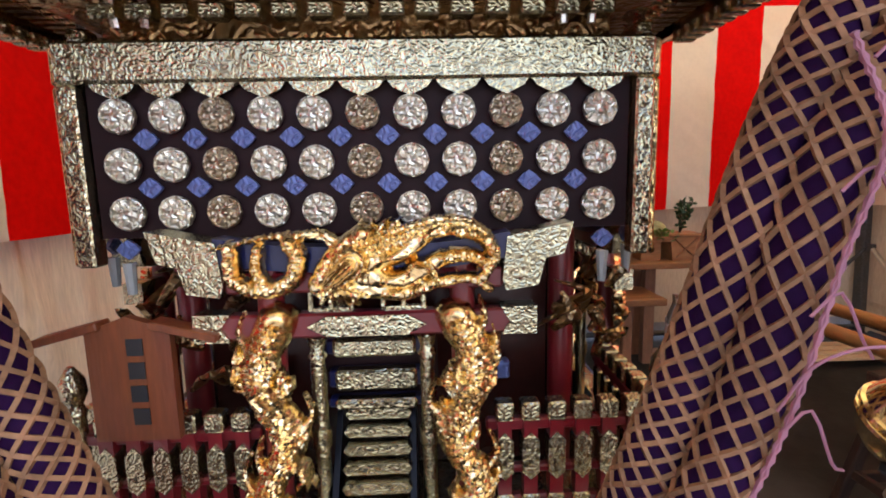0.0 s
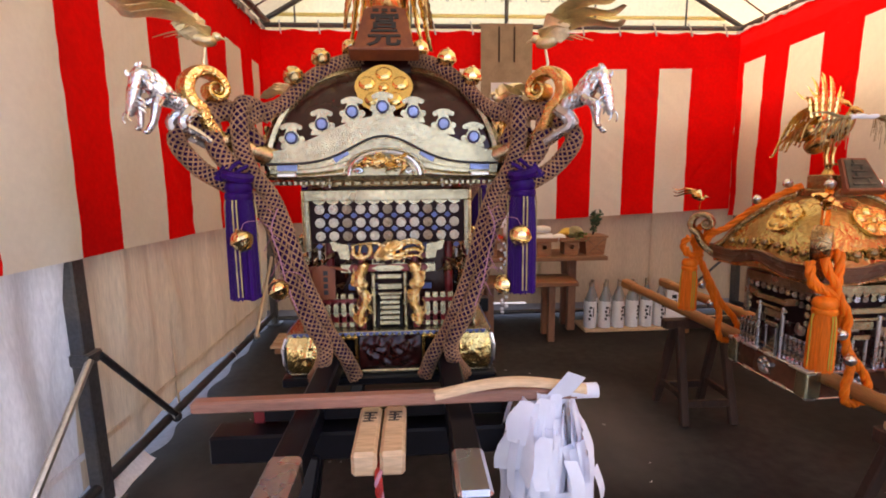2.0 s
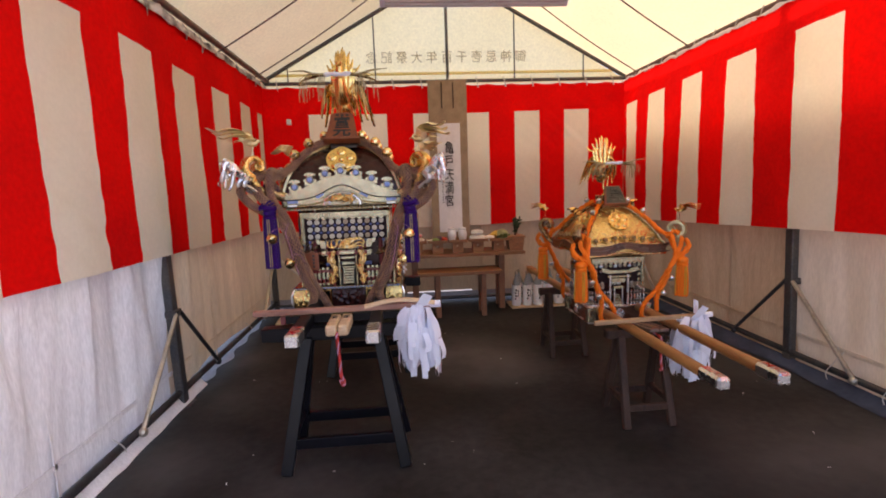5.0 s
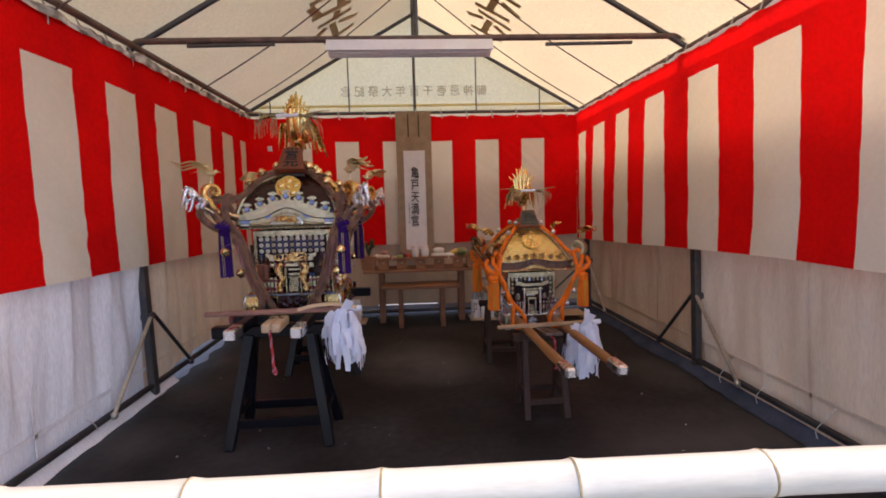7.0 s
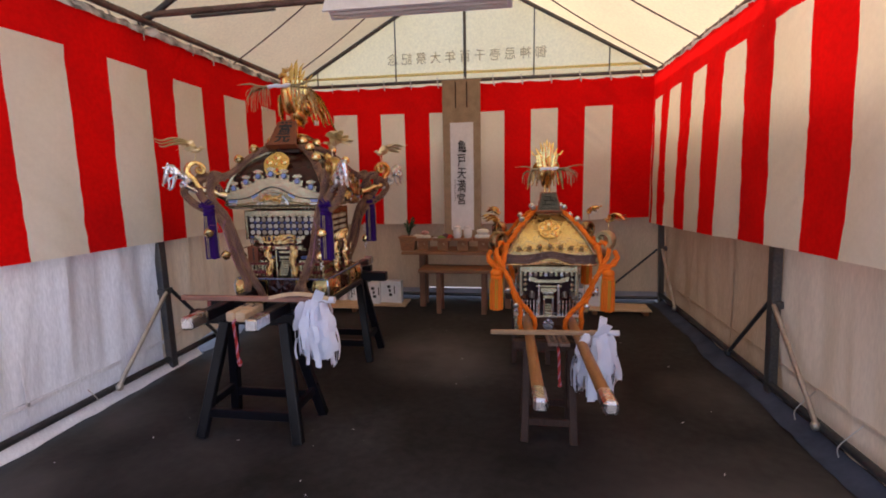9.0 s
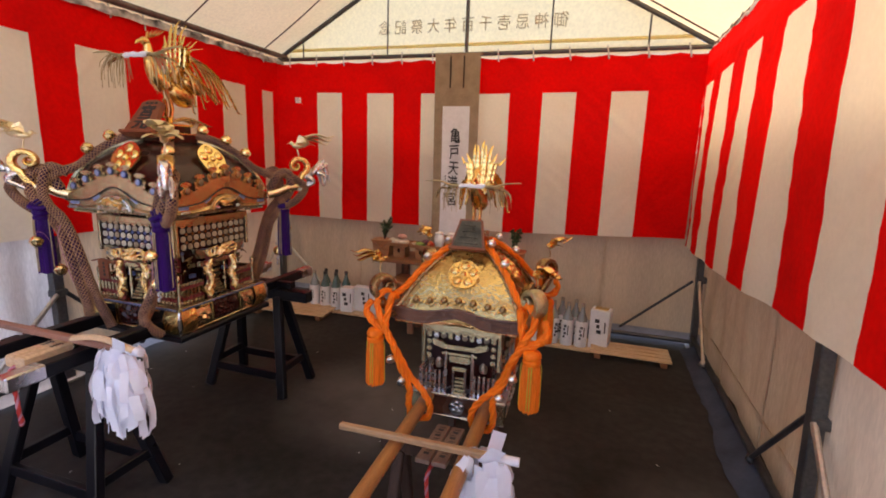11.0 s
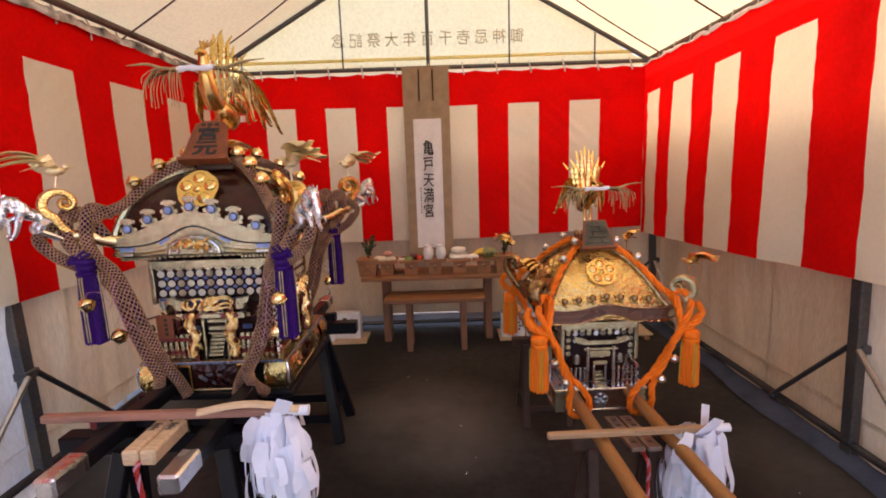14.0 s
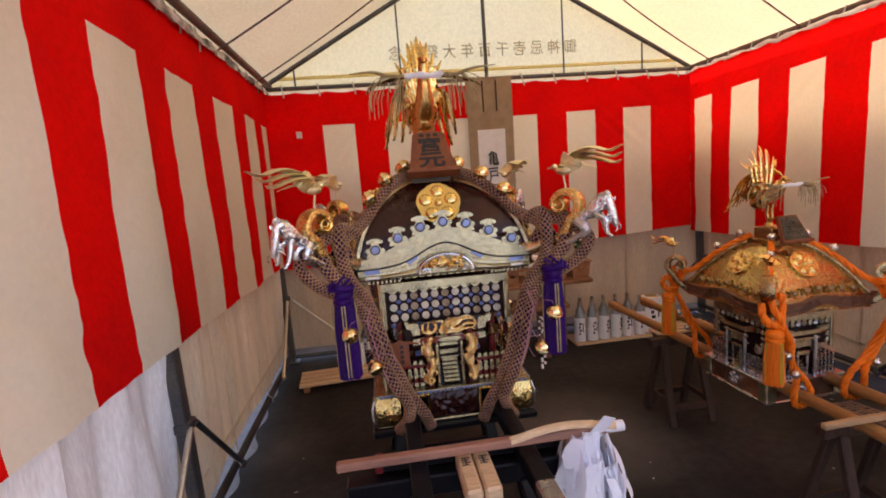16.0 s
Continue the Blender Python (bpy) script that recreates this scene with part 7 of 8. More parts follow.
bm = bmesh.new()
box(bm, (0, 0, 1.742), (0.20, 0.20, 0.05), 0.006)
box(bm, (0, 0, 1.785), (0.15, 0.15, 0.06), 0.005)
part("roof_finial_base", bm, M_MAROON, BIG)
bm = bmesh.new()
box(bm, (0, 0, 1.815), (0.17, 0.17, 0.014), 0.004)
box(bm, (0, 0, 1.768), (0.21, 0.21, 0.010), 0.003)
part("finial_band", bm, M_GOLD, BIG)
phoenix(BIG, (0, 0, 1.80), 1.0)
for q in range(7):
    u = (q - 3) / 3
    bm = bmesh.new()
    feather(bm, [(0.01 * u, 0.02, 1.835), (0.035 * u, 0.10, 1.862 - 0.01 * abs(u)), (0.05 * u, 0.19, 1.852 - 0.015 * abs(u)), (0.06 * u, 0.265 - 0.02 * abs(u), 1.822)], 0.013, 0.4)
    part("ridge_plume", bm, M_GOLD, BIG, "gilt plume lying over the roof top", True)


def rice_bunch(parent, at, s, seed):
    """Ears of rice and straw tied with white paper, held in the bird's beak."""
    rnd = random.Random(seed)
    bm = bmesh.new()
    tube(bm, smooth_path([(-0.080 * s, 0, 0.0), (-0.03 * s, -0.004, 0.006 * s), (0.02 * s, -0.004, 0.002 * s), (0.080 * s, 0, 0.008 * s)], 3), [s * (0.0125 + 0.0025 * math.sin(1.9 * i)) for i in range(10)], 10)
    ob = part("paper_band", bm, M_PAPER, parent, "white paper band round rice straw", True, Matrix.Translation(at))
    bm = bmesh.new()
    for k in range(58):
        sx = -1 if k % 2 else 1
        x0 = sx * rnd.uniform(0.055, 0.08) * s
        reach = (0.015 + 0.150 * rnd.random() ** 1.3) * s
        drop = rnd.uniform(0.05, 0.165) * s
        y = rnd.uniform(-0.025, 0.035) * s
        tube(bm, smooth_path([(x0, rnd.uniform(-0.006, 0.006), 0), (x0 + sx * reach * 0.6, y * 0.6, 0.008 * s), (x0 + sx * reach, y, -drop * 0.45), (x0 + sx * reach * 1.05, y * 1.2, -drop)], 4), rnd.uniform(0.0010, 0.0021) * s, 4)
    tagged(part("straw", bm, M_STRAW, ob, "drooping rice straw"), kind="stuff")
    for sx in (-1, 1):
        for q in range(2):
            bm = bmesh.new()
            feather(bm, [(sx * 0.07 * s, 0, 0.0), (sx * 0.14 * s, 0.01 * q, 0.006 * s - 0.014 * q), (sx * 0.21 * s, 0.02 * q, (0.026 - 0.05 * q) * s), (sx * (0.30 - 0.06 * q) * s, 0.03 * q, (0.022 if sx < 0 else 0.034) * s - 0.075 * q)], 0.0115 * s, 0.55)
            part("leaf", bm, M_BRONZE if q else M_STRAW, ob, "long dry leaf", True)
    return ob


rice_bunch(BIG, (-0.005, -0.165, 2.150), 1.0, 2)
# wooden name plaque before the finial
PL = Matrix.Translation((0.0, -0.21, 1.762)) @ Matrix.Rotation(radians(-34), 4, "X")
bm = bmesh.new()
plate(bm, [(-0.100, 0), (0.100, 0), (0.068, 0.20), (0.03, 0.215), (-0.03, 0.215), (-0.068, 0.20)], 0.026, PL)
box(bm, (0, 0.01, 0.006), (0.222, 0.05, 0.016), 0.003, PL)
plaque = part("name_plaque", bm, M_PLAQUE, BIG, "tapered red-brown wooden plaque with black characters")
writing("character", "宮", 0.086, M_INK, PL @ Matrix.Translation((0, -0.002, 0.136)) @ pose(0, 0, 0, 90, 0, 0) @ Matrix.Diagonal((1.2, 0.9, 1, 1)), plaque, bold=0.03)
writing("character", "元", 0.090, M_INK, PL @ Matrix.Translation((0, -0.002, 0.060)) @ pose(0, 0, 0, 90, 0, 0) @ Matrix.Diagonal((1.25, 0.9, 1, 1)), plaque, bold=0.03)
bm = bmesh.new()
for x in (-0.03, 0.0, 0.03):
    box(bm, (x, -0.001, 0.193), (0.02, 0.002, 0.014), 0, PL)
part("ink_mark", bm, M_INK, plaque)

# corners: curl, leaping horse, bird, ropes, bells, tassels
CURL, HORSE, BIRD = to_mesh("corner_curl", scroll_curl(1.0), M_CURL, True), to_mesh("silver_horse", leaping_horse(), M_SILVER_SCALED, True), to_mesh("gilt_bird", small_bird(1.05), M_PALE_GOLD, True)
for sx, sy, az in ((1, -1, -45), (-1, -1, -135), (1, 1, 45), (-1, 1, 135)):
    D = pose(0, 0, 0, 0, 0, az) @ Matrix.Translation((0.045 if sx > 0 and sy > 0 else 0, 0, 0))
    bm = bmesh.new()
    tube(bm, smooth_path([(0.46, 0, 1.43), (0.52, 0, 1.445), (0.58, 0, 1.47), (0.64, 0, 1.475)], 4), [0.030 - 0.0006 * i for i in range(13)], 12)
    part("corner_arm", bm, M_GOLD_CARVED, BIG, "gilt arm at the roof corner", True, D)
    part("corner_curl", CURL, None, BIG, "gilt bracken-shaped curl", False, D @ Matrix.Translation((0.575, 0, 1.468)))
    part("silver_horse", HORSE, None, BIG, "silvered leaping horse figure", False, D @ Matrix.Translation((0.640, 0, 1.483)))
    part("gilt_bird", BIRD, None, BIG, "small gilt bird on a wire", False, D @ Matrix.Translation((0.645, 0, 1.645)) @ Matrix.Diagonal((1.05, 1.05, 0.9, 1)))
    Q = lambda x, y, z: (sx * x, sy * y, z)
    rope(BIG, [Q(0.09, 0.09, 1.765), Q(0.16, 0.16, 1.735), Q(0.24, 0.24, 1.665), Q(0.305, 0.305, 1.585), Q(0.37, 0.38, 1.545), Q(0.405, 0.43, 1.49)], 0.0215, M_PURPLE_ROPE, M_NET)
    rope(BIG, [Q(0.33, 0.345, 1.55), Q(0.385, 0.40, 1.575), Q(0.385, 0.44, 1.47), Q(0.362, 0.44, 1.39), Q(0.322, 0.405, 1.316), Q(0.292, 0.385, 1.218), Q(0.255, 0.37, 1.072), Q(0.217, 0.372, 0.975), Q(0.185, 0.370, 0.895), Q(0.137, 0.368, 0.815), Q(0.108, 0.360, 0.742)], 0.0215, M_PURPLE_ROPE, M_NET)
    rope(BIG, [Q(0.40, 0.40, 1.56), Q(0.47, 0.45, 1.535), Q(0.525, 0.50, 1.475), Q(0.485, 0.48, 1.40), Q(0.42, 0.455, 1.352), Q(0.358, 0.425, 1.30), Q(0.315, 0.41, 1.218), Q(0.283, 0.40, 1.07), Q(0.236, 0.408, 0.955), Q(0.192, 0.414, 0.872), Q(0.202, 0.404, 0.805), Q(0.238, 0.36, 0.745)], 0.0215, M_PURPLE_ROPE, M_NET)
    rope(BIG, [Q(0.36, 0.37, 1.46), Q(0.42, 0.39, 1.555), Q(0.46, 0.43, 1.555), Q(0.445, 0.46, 1.46), Q(0.405, 0.455, 1.40), Q(0.375, 0.44, 1.37)], 0.0235, M_PURPLE_ROPE, M_NET)
    for p, mesh in ((Q(0.115, 0.115, 1.795), BELL_GOLD), (Q(0.20, 0.20, 1.745), BELL_GOLD), (Q(0.272, 0.272, 1.675), BELL_GOLD), (Q(0.380, 0.500, 1.205), BELL_GOLD), (Q(0.345 if sx > 0 else 0.305, 0.452, 1.055), BELL_GOLD)):
        part("bell", mesh, None, BIG, "round gilt jingle bell", False, Matrix.Translation(p) @ pose(0, 0, 0, 25 * sx, 12 * sy, 40))
    for p in (Q(0.380, 0.500, 1.205), Q(0.345 if sx > 0 else 0.305, 0.452, 1.055)):
        bm = bmesh.new()
        tube(bm, smooth_path([(p[0], p[1], p[2] + 0.03), (p[0] - sx * 0.012, p[1] + sy * 0.006, p[2] + 0.048), (p[0] - sx * 0.04, p[1] + sy * 0.004, p[2] + 0.052), (p[0] - sx * 0.068, p[1], p[2] + 0.04), (p[0] - sx * 0.08, p[1] - sy * 0.01, p[2] + 0.008)], 4), 0.0010, 6)
        part("bell_cord", bm, M_PINK, BIG, "thin pink tying cord", True)
    if sy < 0:
        bm = bmesh.new()
        for a, b in ((smooth_path([Q(0.300, 0.432, 1.285), Q(0.318, 0.440, 1.225), Q(0.302, 0.436, 1.150), Q(0.286, 0.430, 1.060), Q(0.262, 0.426, 0.985)], 8), 0.0024),):
            for q in range(3):
                tube(bm, helix(a, b * 0.6, 16, 2 * math.pi * q / 3), b * 0.62, 6)
        for q in range(4):
            p = Vector(Q(0.31 - 0.012 * q, 0.436, 1.27 - 0.075 * q))
            tube(bm, smooth_path([p, p + Vector((sx * 0.018, 0, 0.014)), p + Vector((sx * 0.034, 0, -0.004 - 0.006 * q)), p + Vector((sx * 0.046, 0.004, -0.030))], 3), 0.0011, 5)
        part("braided_cord", bm, M_PINK, BIG, "pink braided cord tied along the rope", True)
    if sx > 0:
        for q in range(15):
            bm = bmesh.new()
            p = Q(0.345 + 0.008 * math.sin(q * 2.2), 0.445, 1.175 - 0.009 * q) if q < 9 else Q(0.345 + 0.008 * math.cos(q * 2.1), 0.448, 1.096 - 0.009 * q)
            ball(bm, p, 0.0055 if q < 9 else 0.0065, 8, 6)
            part("bead", bm, M_SILVER_PLAIN, BIG, "small silver bead", True)
    tassel(BIG, Q(0.395, 0.455, 1.352), 0.038, 0.31, M_PURPLE, M_PURPLE, M_STRAW)
    bm = bmesh.new()
    for q in range(4):
        a = 0.9 * q
        tube(bm, smooth_path([Q(0.39, 0.44, 1.379), Q(0.39 + 0.03 * math.cos(a), 0.47, 1.395 + 0.02 * math.sin(a)), Q(0.425 + 0.02 * math.cos(a), 0.485, 1.372), Q(0.40, 0.475, 1.369)], 4), 0.006, 6)
    tube(bm, smooth_path([Q(0.36, 0.425, 1.38), Q(0.37, 0.475, 1.37), Q(0.41, 0.49, 1.378), Q(0.425, 0.445, 1.39)], 5), 0.015, 8)
    part("tassel_knot", bm, M_PURPLE, BIG, "purple cord knot", True)
# little notice board hanging inside the railing
NB = Matrix.Translation((-0.205, -0.305, 0.985))
bm = bmesh.new()
plate(bm, [(-0.036, 0), (0.036, 0), (0.036, 0.10), (0, 0.113), (-0.036, 0.10)], 0.009, NB)
box(bm, (-0.024, 0.004, 0.108), (0.058, 0.02, 0.007), 0.001, NB @ pose(0, 0, 0, 0, -14, 0))
box(bm, (0.024, 0.004, 0.108), (0.058, 0.02, 0.007), 0.001, NB @ pose(0, 0, 0, 0, 14, 0))
notice = part("notice_board", bm, M_PLAQUE, BIG, "tiny roofed wooden notice board")
bm = bmesh.new()
for q in range(4):
    box(bm, (0.006, -0.001, 0.086 - 0.021 * q), (0.014, 0.001, 0.015), 0, NB)
part("ink_mark", bm, M_INK, notice)

# two pale wooden blocks between the poles, with a red and white cord
for i, x in enumerate((0.555, 0.615)):
    ob = thing("wooden_block", Matrix.Translation((x, 0.80, 0.772)), "pale wooden block with black brush marks lying on the trestle", "wooden block", "wooden blocks")
    bm = bmesh.new()
    box(bm, (0, 0, 0), (0.054, 0.26, 0.056), 0.008)
    part("block", bm, M_WOOD_PALE, ob)
    bm = bmesh.new()
    box(bm, (0, 0.10, 0), (0.058, 0.05, 0.060), 0.004)
    part("silver_strap", bm, M_SILVER, ob)
    bm = bmesh.new()
    for q in range(4):
        box(bm, (0.002 * (-1) ** q, 0.045 - 0.013 * q, 0.0285), (0.030 - 0.005 * (q % 2), 0.0045, 0.001), 0)
    box(bm, (0.0, 0.028, 0.0287), (0.005, 0.036, 0.001), 0)
    part("ink_mark", bm, M_INK, ob)


def two_tone_cord(points, r, label):
    ob = thing("twisted_cord", Matrix(), label, "cord", "twisted cords")
    path = smooth_path(points, 14)
    length = sum((b - a).length for a, b in zip(path, path[1:]))
    for k, mat in enumerate((M_RED_PAINT, M_RED_PAINT, M_PINK)):
        bm = bmesh.new()
        tube(bm, helix(path, r * 0.5, length / (r * 8), 2 * math.pi * k / 3), r * 0.6, 7)
        part("strand", bm, mat, ob, "", True)
    return ob


two_tone_cord([(0.585, 0.78, 0.75), (0.586, 0.665, 0.752), (0.588, 0.655, 0.71), (0.592, 0.66, 0.62), (0.594, 0.66, 0.545), (0.607, 0.66, 0.515), (0.60, 0.66, 0.495), (0.588, 0.665, 0.52)], 0.0085, "red and white twisted cord hanging from the wooden blocks")

# ---- the small shrine ----
SMALL = thing("portable_shrine", pose(2.352, 1.58, 0.0, 0, 0, 1.5), "small worn portable shrine with a hammered gold roof and orange ropes", "portable shrine", "portable shrines")
for x in (-0.139, 0.139):
    bm = bmesh.new()
    tube(bm, [(x, -1.40, 0.600), (x, -0.5, 0.603), (x, 0.5, 0.603), (x, 1.40, 0.600)], 0.0285, 16)
    pole = part("pole", bm, M_WOOD_POLE, SMALL, "oiled tan wooden carrying pole", True)
    for y in (-1.43, 1.43):
        s = 1 if y > 0 else -1
        bm = bmesh.new()
        box(bm, (x, y - 0.075 * s, 0.600), (0.060, 0.15, 0.060), 0.012)
        part("end_cap", bm, M_SILVER_PLAIN if y < 0 else M_WOOD_POLE, pole, "polished metal pole end")
bm = bmesh.new()
box(bm, (0, 0, 0.568), (0.41, 0.41, 0.104), 0.004)
part("plinth", bm, M_BROWN_LACQUER, SMALL, "dark brown lacquered plinth")
bm = bmesh.new()
box(bm, (0, 0, 0.622), (0.445, 0.445, 0.012), 0.003)
box(bm, (0, 0, 0.516), (0.435, 0.435, 0.010), 0.003)
part("plinth_moulding", bm, M_SILVER_PLAIN, SMALL)
S_RAFTER = bmesh.new()
box(S_RAFTER, (0, 0, 0), (0.007, 0.055, 0.010), 0)
S_RAFTER = to_mesh("rafter", S_RAFTER, M_BRONZE)
S_BALUSTER = railing_post_mesh(0.0100, 0.098, M_TIN, M_SILVER_PLAIN)
S_DISCS = [disc_mesh(0.0128, M_SILVER, 0.005), disc_mesh(0.0128, M_SILVER_PLAIN, 0.005), disc_mesh(0.0128, M_TIN, 0.005)]
for k in range(4):
    m = turn_z(k)
    for sx in (-1, 1):
        bm = bmesh.new()
        box(bm, (sx * 0.190, -0.214, 0.569), (0.055, 0.012, 0.098), 0.002)
        part("corner_mount", bm, M_SILVER, SMALL, "chased silver corner mount", False, m)
    part("crest", flower_crest(0.037, 5), M_SILVER_PLAIN, SMALL, "silver plum-blossom crest", True, m @ Matrix.Translation((0, -0.217, 0.569)))
    for sx in (-1, 1):
        for i in range(6):
            part("baluster", S_BALUSTER, None, SMALL, "", False, m @ Matrix.Translation((sx * (0.072 + 0.0215 * i), -0.190, 0.627)))
        for z in (0.70, 0.665, 0.635):
            bm = bmesh.new()
            box(bm, (sx * 0.13, -0.188, z), (0.13, 0.006, 0.006), 0.001)
            part("railing_bar", bm, M_MAROON, SMALL, "", False, m)
        bm = bmesh.new()
        tube(bm, [(sx * 0.062, -0.205, 0.627), (sx * 0.062, -0.205, 0.835)], 0.0075, 10)
        part("gate_pillar", bm, M_SILVER_PLAIN, SMALL, "", True, m)
        bm = bmesh.new()
        tube(bm, [(sx * 0.028, -0.196, 0.627), (sx * 0.028, -0.196, 0.745)], 0.005, 8)
        part("stair_post", bm, M_SILVER_PLAIN, SMALL, "", True, m)
        bm = bmesh.new()
        lathe(bm, [(0.016, 0.0), (0.020, 0.02), (0.014, 0.045), (0.010, 0.05)], (sx * 0.105, -0.165, 0.735), 12)
        part("wall_carving", bm, M_TIN, SMALL, "", True, m)
        bm = bmesh.new()
        plate(bm, [(sx * 0.062, 0.858), (sx * 0.075, 0.875), (sx * 0.128, 0.886), (sx * 0.122, 0.858), (sx * 0.07, 0.843)], 0.018, m @ Matrix.Translation((0, -0.213, 0)))
        part("beam_end", bm, M_SILVER, SMALL)
    bm = bmesh.new()
    box(bm, (0, -0.207, 0.856), (0.17, 0.016, 0.022), 0.002)
    box(bm, (0, -0.205, 0.822), (0.165, 0.010, 0.012), 0.002)
    part("gate_beam", bm, M_SILVER, SMALL, "worn silver gate beam", False, m)
    bm = bmesh.new()
    plate(bm, [(-0.052, 0.792), (-0.044, 0.778), (0.044, 0.778), (0.052, 0.792), (0.046, 0.808), (-0.046, 0.808)], 0.016, m @ Matrix.Translation((0, -0.196, 0)))
    box(bm, (0, -0.198, 0.748), (0.070, 0.012, 0.020), 0.003, m)
    part("gate_lintel", bm, M_SILVER, SMALL, "carved silver lintel over the stairs")
    for i in range(5):
        bm = bmesh.new()
        box(bm, (0, -0.205 + 0.011 * i, 0.634 + 0.0135 * i), (0.050, 0.012, 0.011), 0.001)
        part("step", bm, M_SILVER, SMALL, "", False, m)
    bm = bmesh.new()
    box(bm, (0, -0.145, 0.78), (0.09, 0.01, 0.075), 0.002)
    part("door", bm, M_MAROON, SMALL, "dark lacquered shrine door", False, m)
    bm = bmesh.new()
    box(bm, (0, -0.152, 0.765), (0.07, 0.012, 0.018), 0.002)
    box(bm, (0, -0.152, 0.80), (0.07, 0.012, 0.012), 0.002)
    part("door_mount", bm, M_SILVER_PLAIN, SMALL, "", False, m)
    lattice_panel(SMALL, k, 0.185, 0.755, 0.950, -0.178, 10, 4, 0.036, M_TIN if k else M_SILVER, S_DISCS, None, M_LATTICE_BACK, lambda i, j: j < 1 or i in (0, 9) or (j < 2 and i in (1, 8)))
    # eaves and gable board
    for i in range(34):
        part("rafter", S_RAFTER, None, SMALL, "", False, m @ Matrix.Translation((-0.222 + 0.01345 * i, -0.222, 0.978)))
    n = 40
    xs = [-0.292 + 0.584 * i / n for i in range(n + 1)]
    up = [(x, 1.034 + 0.026 * ogee(x, 0.10) + 0.012 * (abs(x) / 0.292) ** 4) for x in xs]
    lo = [(x, 0.986 + 0.036 * ogee(x, 0.095) + 0.010 * (abs(x) / 0.292) ** 4) for x in xs]
    bm = bmesh.new()
    plate(bm, up + lo[::-1], 0.022, Matrix.Translation((0, -0.294, 0)))
    part("gable_board", bm, M_BROWN_LACQUER, SMALL, "brown lacquered gable board with raised edges", False, m)
    for edge, r in ((up, 0.0050), (lo, 0.0042), ([(x, 0.5 * (z0 + z1)) for (x, z0), (_, z1) in zip(up, lo)], 0.0022)):
        bm = bmesh.new()
        tube(bm, [(x, -0.2955, z) for x, z in edge], r, 8)
        part("gable_edge", bm, M_BROWN_LACQUER, SMALL, "", True, m)
    bm = bmesh.new()
    plate(bm, [(x * 0.97, z - 0.002) for x, z in lo] + [(x * 0.97, 0.972 + 0.020 * ogee(x, 0.09)) for x in xs][::-1], 0.02, Matrix.Translation((0, -0.280, 0)))
    part("eave_moulding", bm, M_COPPER, SMALL, "", False, m)
    for i in range(7):
        x = (i - 3) * 0.064
        z = 1.074 + 0.018 * ogee(x, 0.12)
        mm = m @ Matrix.Translation((x, -0.262, z)) @ Matrix.Rotation(radians(-34), 4, "X")
        bm = bmesh.new()
        plate(bm, [(0.024 * (1 + 0.22 * math.cos(5 * a)) * math.cos(a), 0.022 * (1 + 0.22 * math.cos(5 * a)) * math.sin(a)) for a in [2 * math.pi * q / 30 for q in range(30)]], 0.006)
        tile = part("tile_end", bm, M_GOLD_HAMMER, SMALL, "gilt scalloped tile end", False, mm)
        bm = bmesh.new()
        ball(bm, (0, -0.004, 0.0), (0.0155, 0.012, 0.0155), 12, 8)
        part("boss", bm, M_BRONZE, tile, "dark bronze boss", True)
    part("crest", flower_crest(0.070, 5), M_CURL, SMALL, "gilt plum-blossom crest", True, m @ Matrix.Translation((0, -0.190, 1.195)) @ Matrix.Rotation(radians(-40), 4, "X"))
bm = bmesh.new()
box(bm, (0, 0, 0.79), (0.28, 0.28, 0.34), 0.004)
part("shrine_body", bm, M_MAROON, SMALL, "dark lacquered shrine body")
for z, w, h in ((0.978, 0.42, 0.012), (0.992, 0.51, 0.014), (0.962, 0.34, 0.02)):
    bm = bmesh.new()
    box(bm, (0, 0, z), (w, w, h), 0.002)
    part("soffit_board", bm, M_BRONZE, SMALL, "dark bronze soffit board")
S_LEVELS = [(0.276, 0.998), (0.276, 1.035), (0.252, 1.068), (0.232, 1.105), (0.205, 1.148), (0.172, 1.192), (0.136, 1.232), (0.100, 1.262), (0.075, 1.276)]
bm = bmesh.new()
dome(bm, S_LEVELS)
part("roof", bm, M_GOLD_HAMMER, SMALL, "hammered gold and copper domed roof", True)
for k in range(4):
    bm = bmesh.new()
    tube(bm, smooth_path([(w + 0.002, -w - 0.002, z + 0.004) for w, z in S_LEVELS[1:]], 3), 0.012, 8)
    part("ridge_strip", bm, M_BRONZE, SMALL, "", True, turn_z(k))
bm = bmesh.new()
box(bm, (0, 0, 1.288), (0.155, 0.155, 0.035), 0.004)
box(bm, (0, 0, 1.332), (0.115, 0.115, 0.058), 0.004)
part("roof_finial_base", bm, M_BRONZE, SMALL)
phoenix(SMALL, (0, 0.02, 1.362), 0.71, 0.45, 0.55, 1.6)
rice_bunch(SMALL, (0.0, -0.105, 1.572), 0.72, 5)
PL = Matrix.Translation((0.0, -0.155, 1.298)) @ Matrix.Rotation(radians(-30), 4, "X")
bm = bmesh.new()
plate(bm, [(-0.080, 0), (0.080, 0), (0.052, 0.145), (-0.052, 0.145)], 0.016, PL)
box(bm, (0, 0.006, 0.004), (0.168, 0.034, 0.012), 0.002, PL)
splaque = part("name_plaque", bm, M_PLAQUE, SMALL, "tapered red-brown plaque with a worn green-grey relief")
M_VERDIGRIS = surface("green_grey_relief", (0.085, 0.080, 0.058), 0.5, 0.5, 14, 0.25, 80, 0.2, 60)
bm = bmesh.new()
plate(bm, [(-0.068, 0.014), (0.068, 0.014), (0.044, 0.136), (-0.044, 0.136)], 0.004, PL @ Matrix.Translation((0, -0.003, 0)))
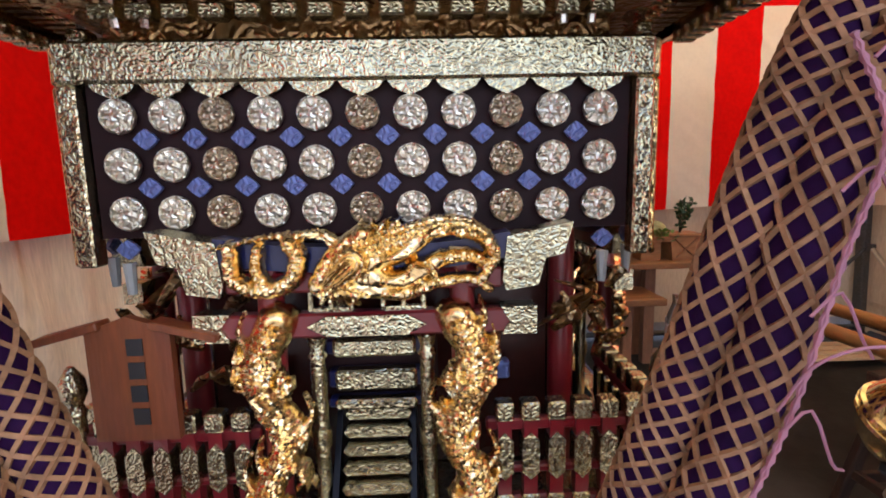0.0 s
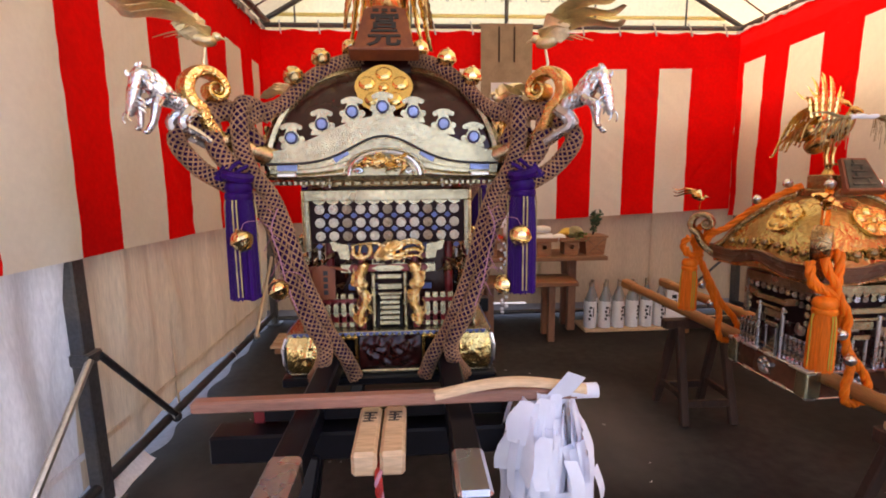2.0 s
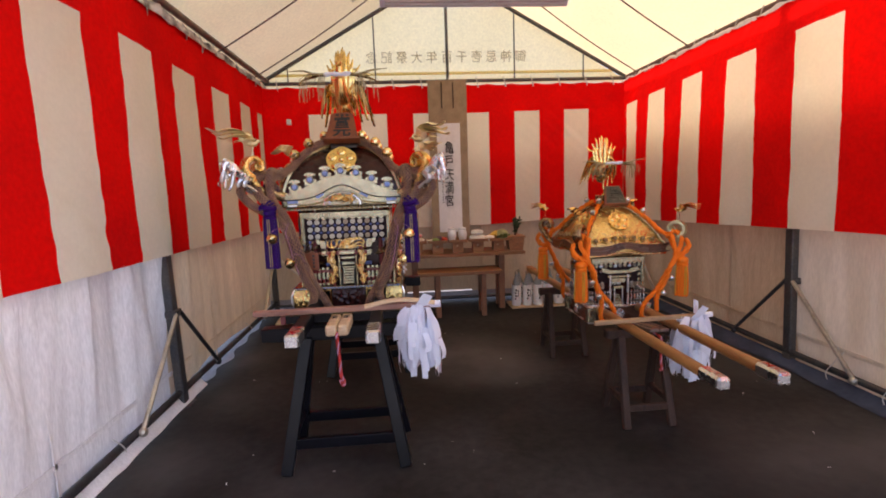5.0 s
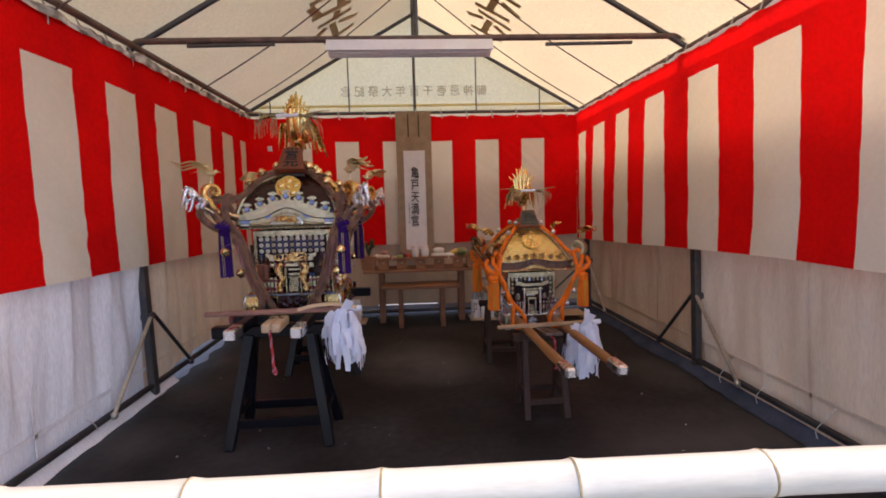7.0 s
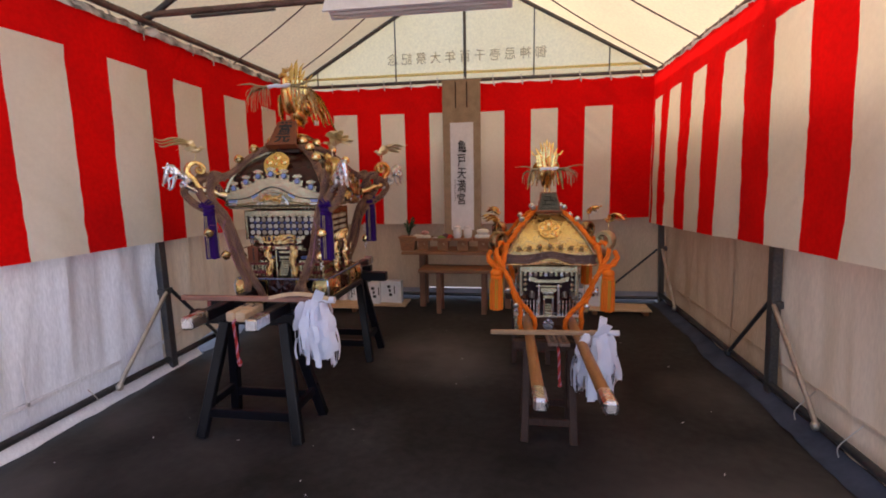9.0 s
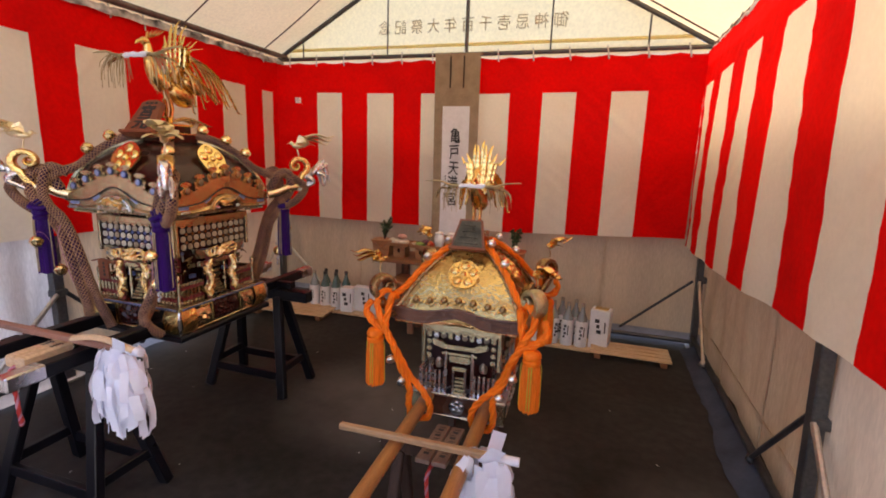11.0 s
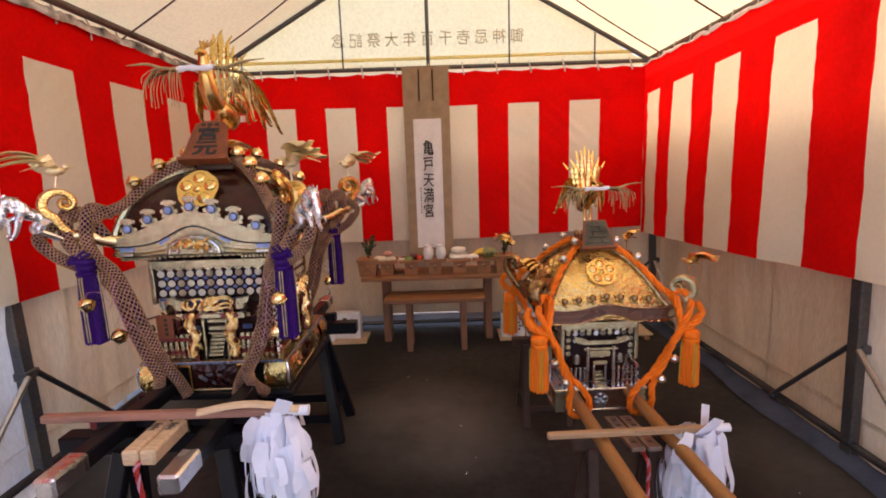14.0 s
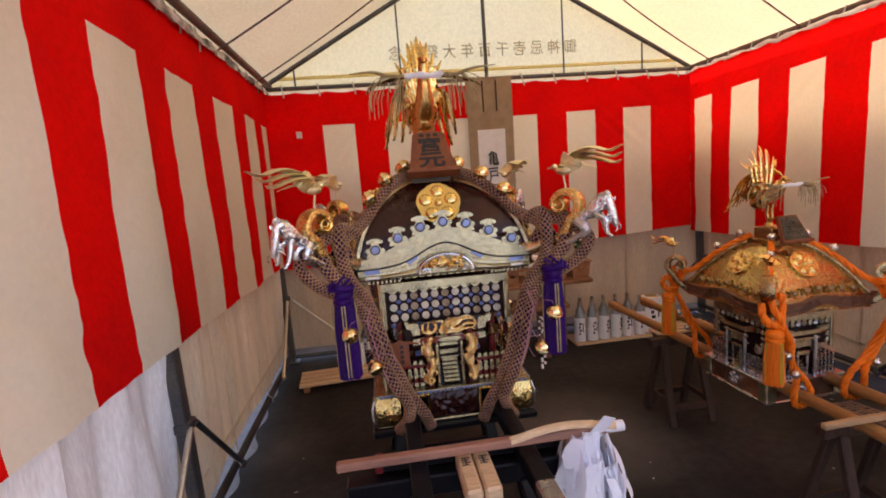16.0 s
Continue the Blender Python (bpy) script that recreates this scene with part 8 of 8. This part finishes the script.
for q in range(4):
    w = 0.098 - 0.016 * q
    box(bm, (0, -0.004, 0.030 + 0.028 * q), (w, 0.006, 0.009), 0.002, PL)
    box(bm, ((-1) ** q * w * 0.22, -0.004, 0.043 + 0.028 * q), (0.010, 0.006, 0.020), 0.002, PL @ pose(0, 0, 0, 0, 0, 0))
part("relief", bm, M_VERDIGRIS, splaque, "worn green-grey relief")
S_CURL, S_CURL_PALE = (to_mesh("corner_curl", scroll_curl(0.92), mat, True) for mat in (M_BRONZE, M_CURL_PALE))
S_BIRD = to_mesh("gilt_bird", small_bird(0.62), M_OLD_GOLD, True)
for sx, sy, az in ((1, -1, -45), (-1, -1, -135), (1, 1, 45), (-1, 1, 135)):
    D = pose(0, 0, 0, 0, 0, az)
    part("corner_curl", S_CURL_PALE if sx > 0 > sy else S_CURL, None, SMALL, "pale gilt bracken-shaped curl" if sx > 0 > sy else "dull gilt bracken-shaped curl", False, D @ Matrix.Translation((0.385, 0, 1.015)))
    part("gilt_bird", S_BIRD, None, SMALL, "small gilt bird on a wire", False, D @ Matrix.Translation((0.47, 0, 1.20)))
    Q = lambda x, y, z: (sx * x, sy * y, z)
    r = 0.0138
    rope(SMALL, [Q(0.065, 0.065, 1.318), Q(0.12, 0.12, 1.275), Q(0.19, 0.19, 1.205), Q(0.245, 0.25, 1.13), Q(0.285, 0.30, 1.09), Q(0.30, 0.33, 1.03)], r, M_ORANGE)
    rope(SMALL, [Q(0.27, 0.285, 1.10), Q(0.31, 0.335, 1.125), Q(0.335, 0.36, 1.07), Q(0.305, 0.375, 1.00), Q(0.29, 0.36, 0.975)], r, M_ORANGE)
    rope(SMALL, [Q(0.27, 0.30, 1.09), Q(0.275, 0.345, 1.10), Q(0.285, 0.36, 1.04), Q(0.30, 0.365, 0.99), Q(0.36, 0.36, 0.99), Q(0.385, 0.36, 1.035), Q(0.37, 0.34, 1.075)], r, M_ORANGE)
    rope(SMALL, [Q(0.375, 0.355, 1.02), Q(0.345, 0.37, 0.985), Q(0.29, 0.37, 0.955), Q(0.262, 0.36, 0.90), Q(0.225, 0.345, 0.82), Q(0.185, 0.335, 0.745), Q(0.13, 0.33, 0.685), Q(0.095, 0.33, 0.625), Q(0.10, 0.33, 0.568), Q(0.139, 0.33, 0.555)], r, M_ORANGE)
    rope(SMALL, [Q(0.30, 0.36, 1.00), Q(0.285, 0.375, 0.955), Q(0.25, 0.375, 0.89), Q(0.235, 0.36, 0.82), Q(0.205, 0.35, 0.745), Q(0.185, 0.345, 0.69), Q(0.19, 0.34, 0.625), Q(0.178, 0.335, 0.568), Q(0.145, 0.335, 0.555)], r, M_ORANGE)
    for p in (Q(0.10, 0.10, 1.325), Q(0.175, 0.175, 1.255), Q(0.265, 0.375, 0.83), Q(0.215, 0.37, 0.735)):
        part("bell", BELL_SILVER, None, SMALL, "small silver jingle bell", False, Matrix.Translation(p) @ pose(0, 0, 0, 20 * sx, 10, 30))
    tassel(SMALL, Q(0.335, 0.375, 0.945), 0.037, 0.225, M_ORANGE, M_ORANGE_FRINGE, M_YELLOW)
# carved tablets between the poles
for x in (-0.032, 0.032):
    ob = thing("wooden_tablet", pose(2.385 + x, 1.06, 0.575, -6, 0, 1.5), "narrow brown wooden tablet with black marks between the poles", "tablet", "wooden tablets")
    bm = bmesh.new()
    box(bm, (0, 0, 0), (0.056, 0.30, 0.018), 0.003)
    part("board", bm, M_TABLET, ob)
    bm = bmesh.new()
    for q in range(5):
        box(bm, (0, -0.10 + 0.05 * q, 0.0095), (0.022, 0.017, 0.001), 0)
        box(bm, (0.004 * (-1) ** q, -0.078 + 0.05 * q, 0.0095), (0.026, 0.004, 0.001), 0)
    part("ink_mark", bm, M_INK, ob)
two_tone_cord([(2.385, 0.98, 0.56), (2.385, 0.895, 0.555), (2.386, 0.885, 0.515), (2.388, 0.89, 0.46), (2.39, 0.89, 0.40), (2.397, 0.89, 0.365), (2.385, 0.893, 0.36)], 0.0075, "red and white twisted cord hanging from the small shrine's tablets")
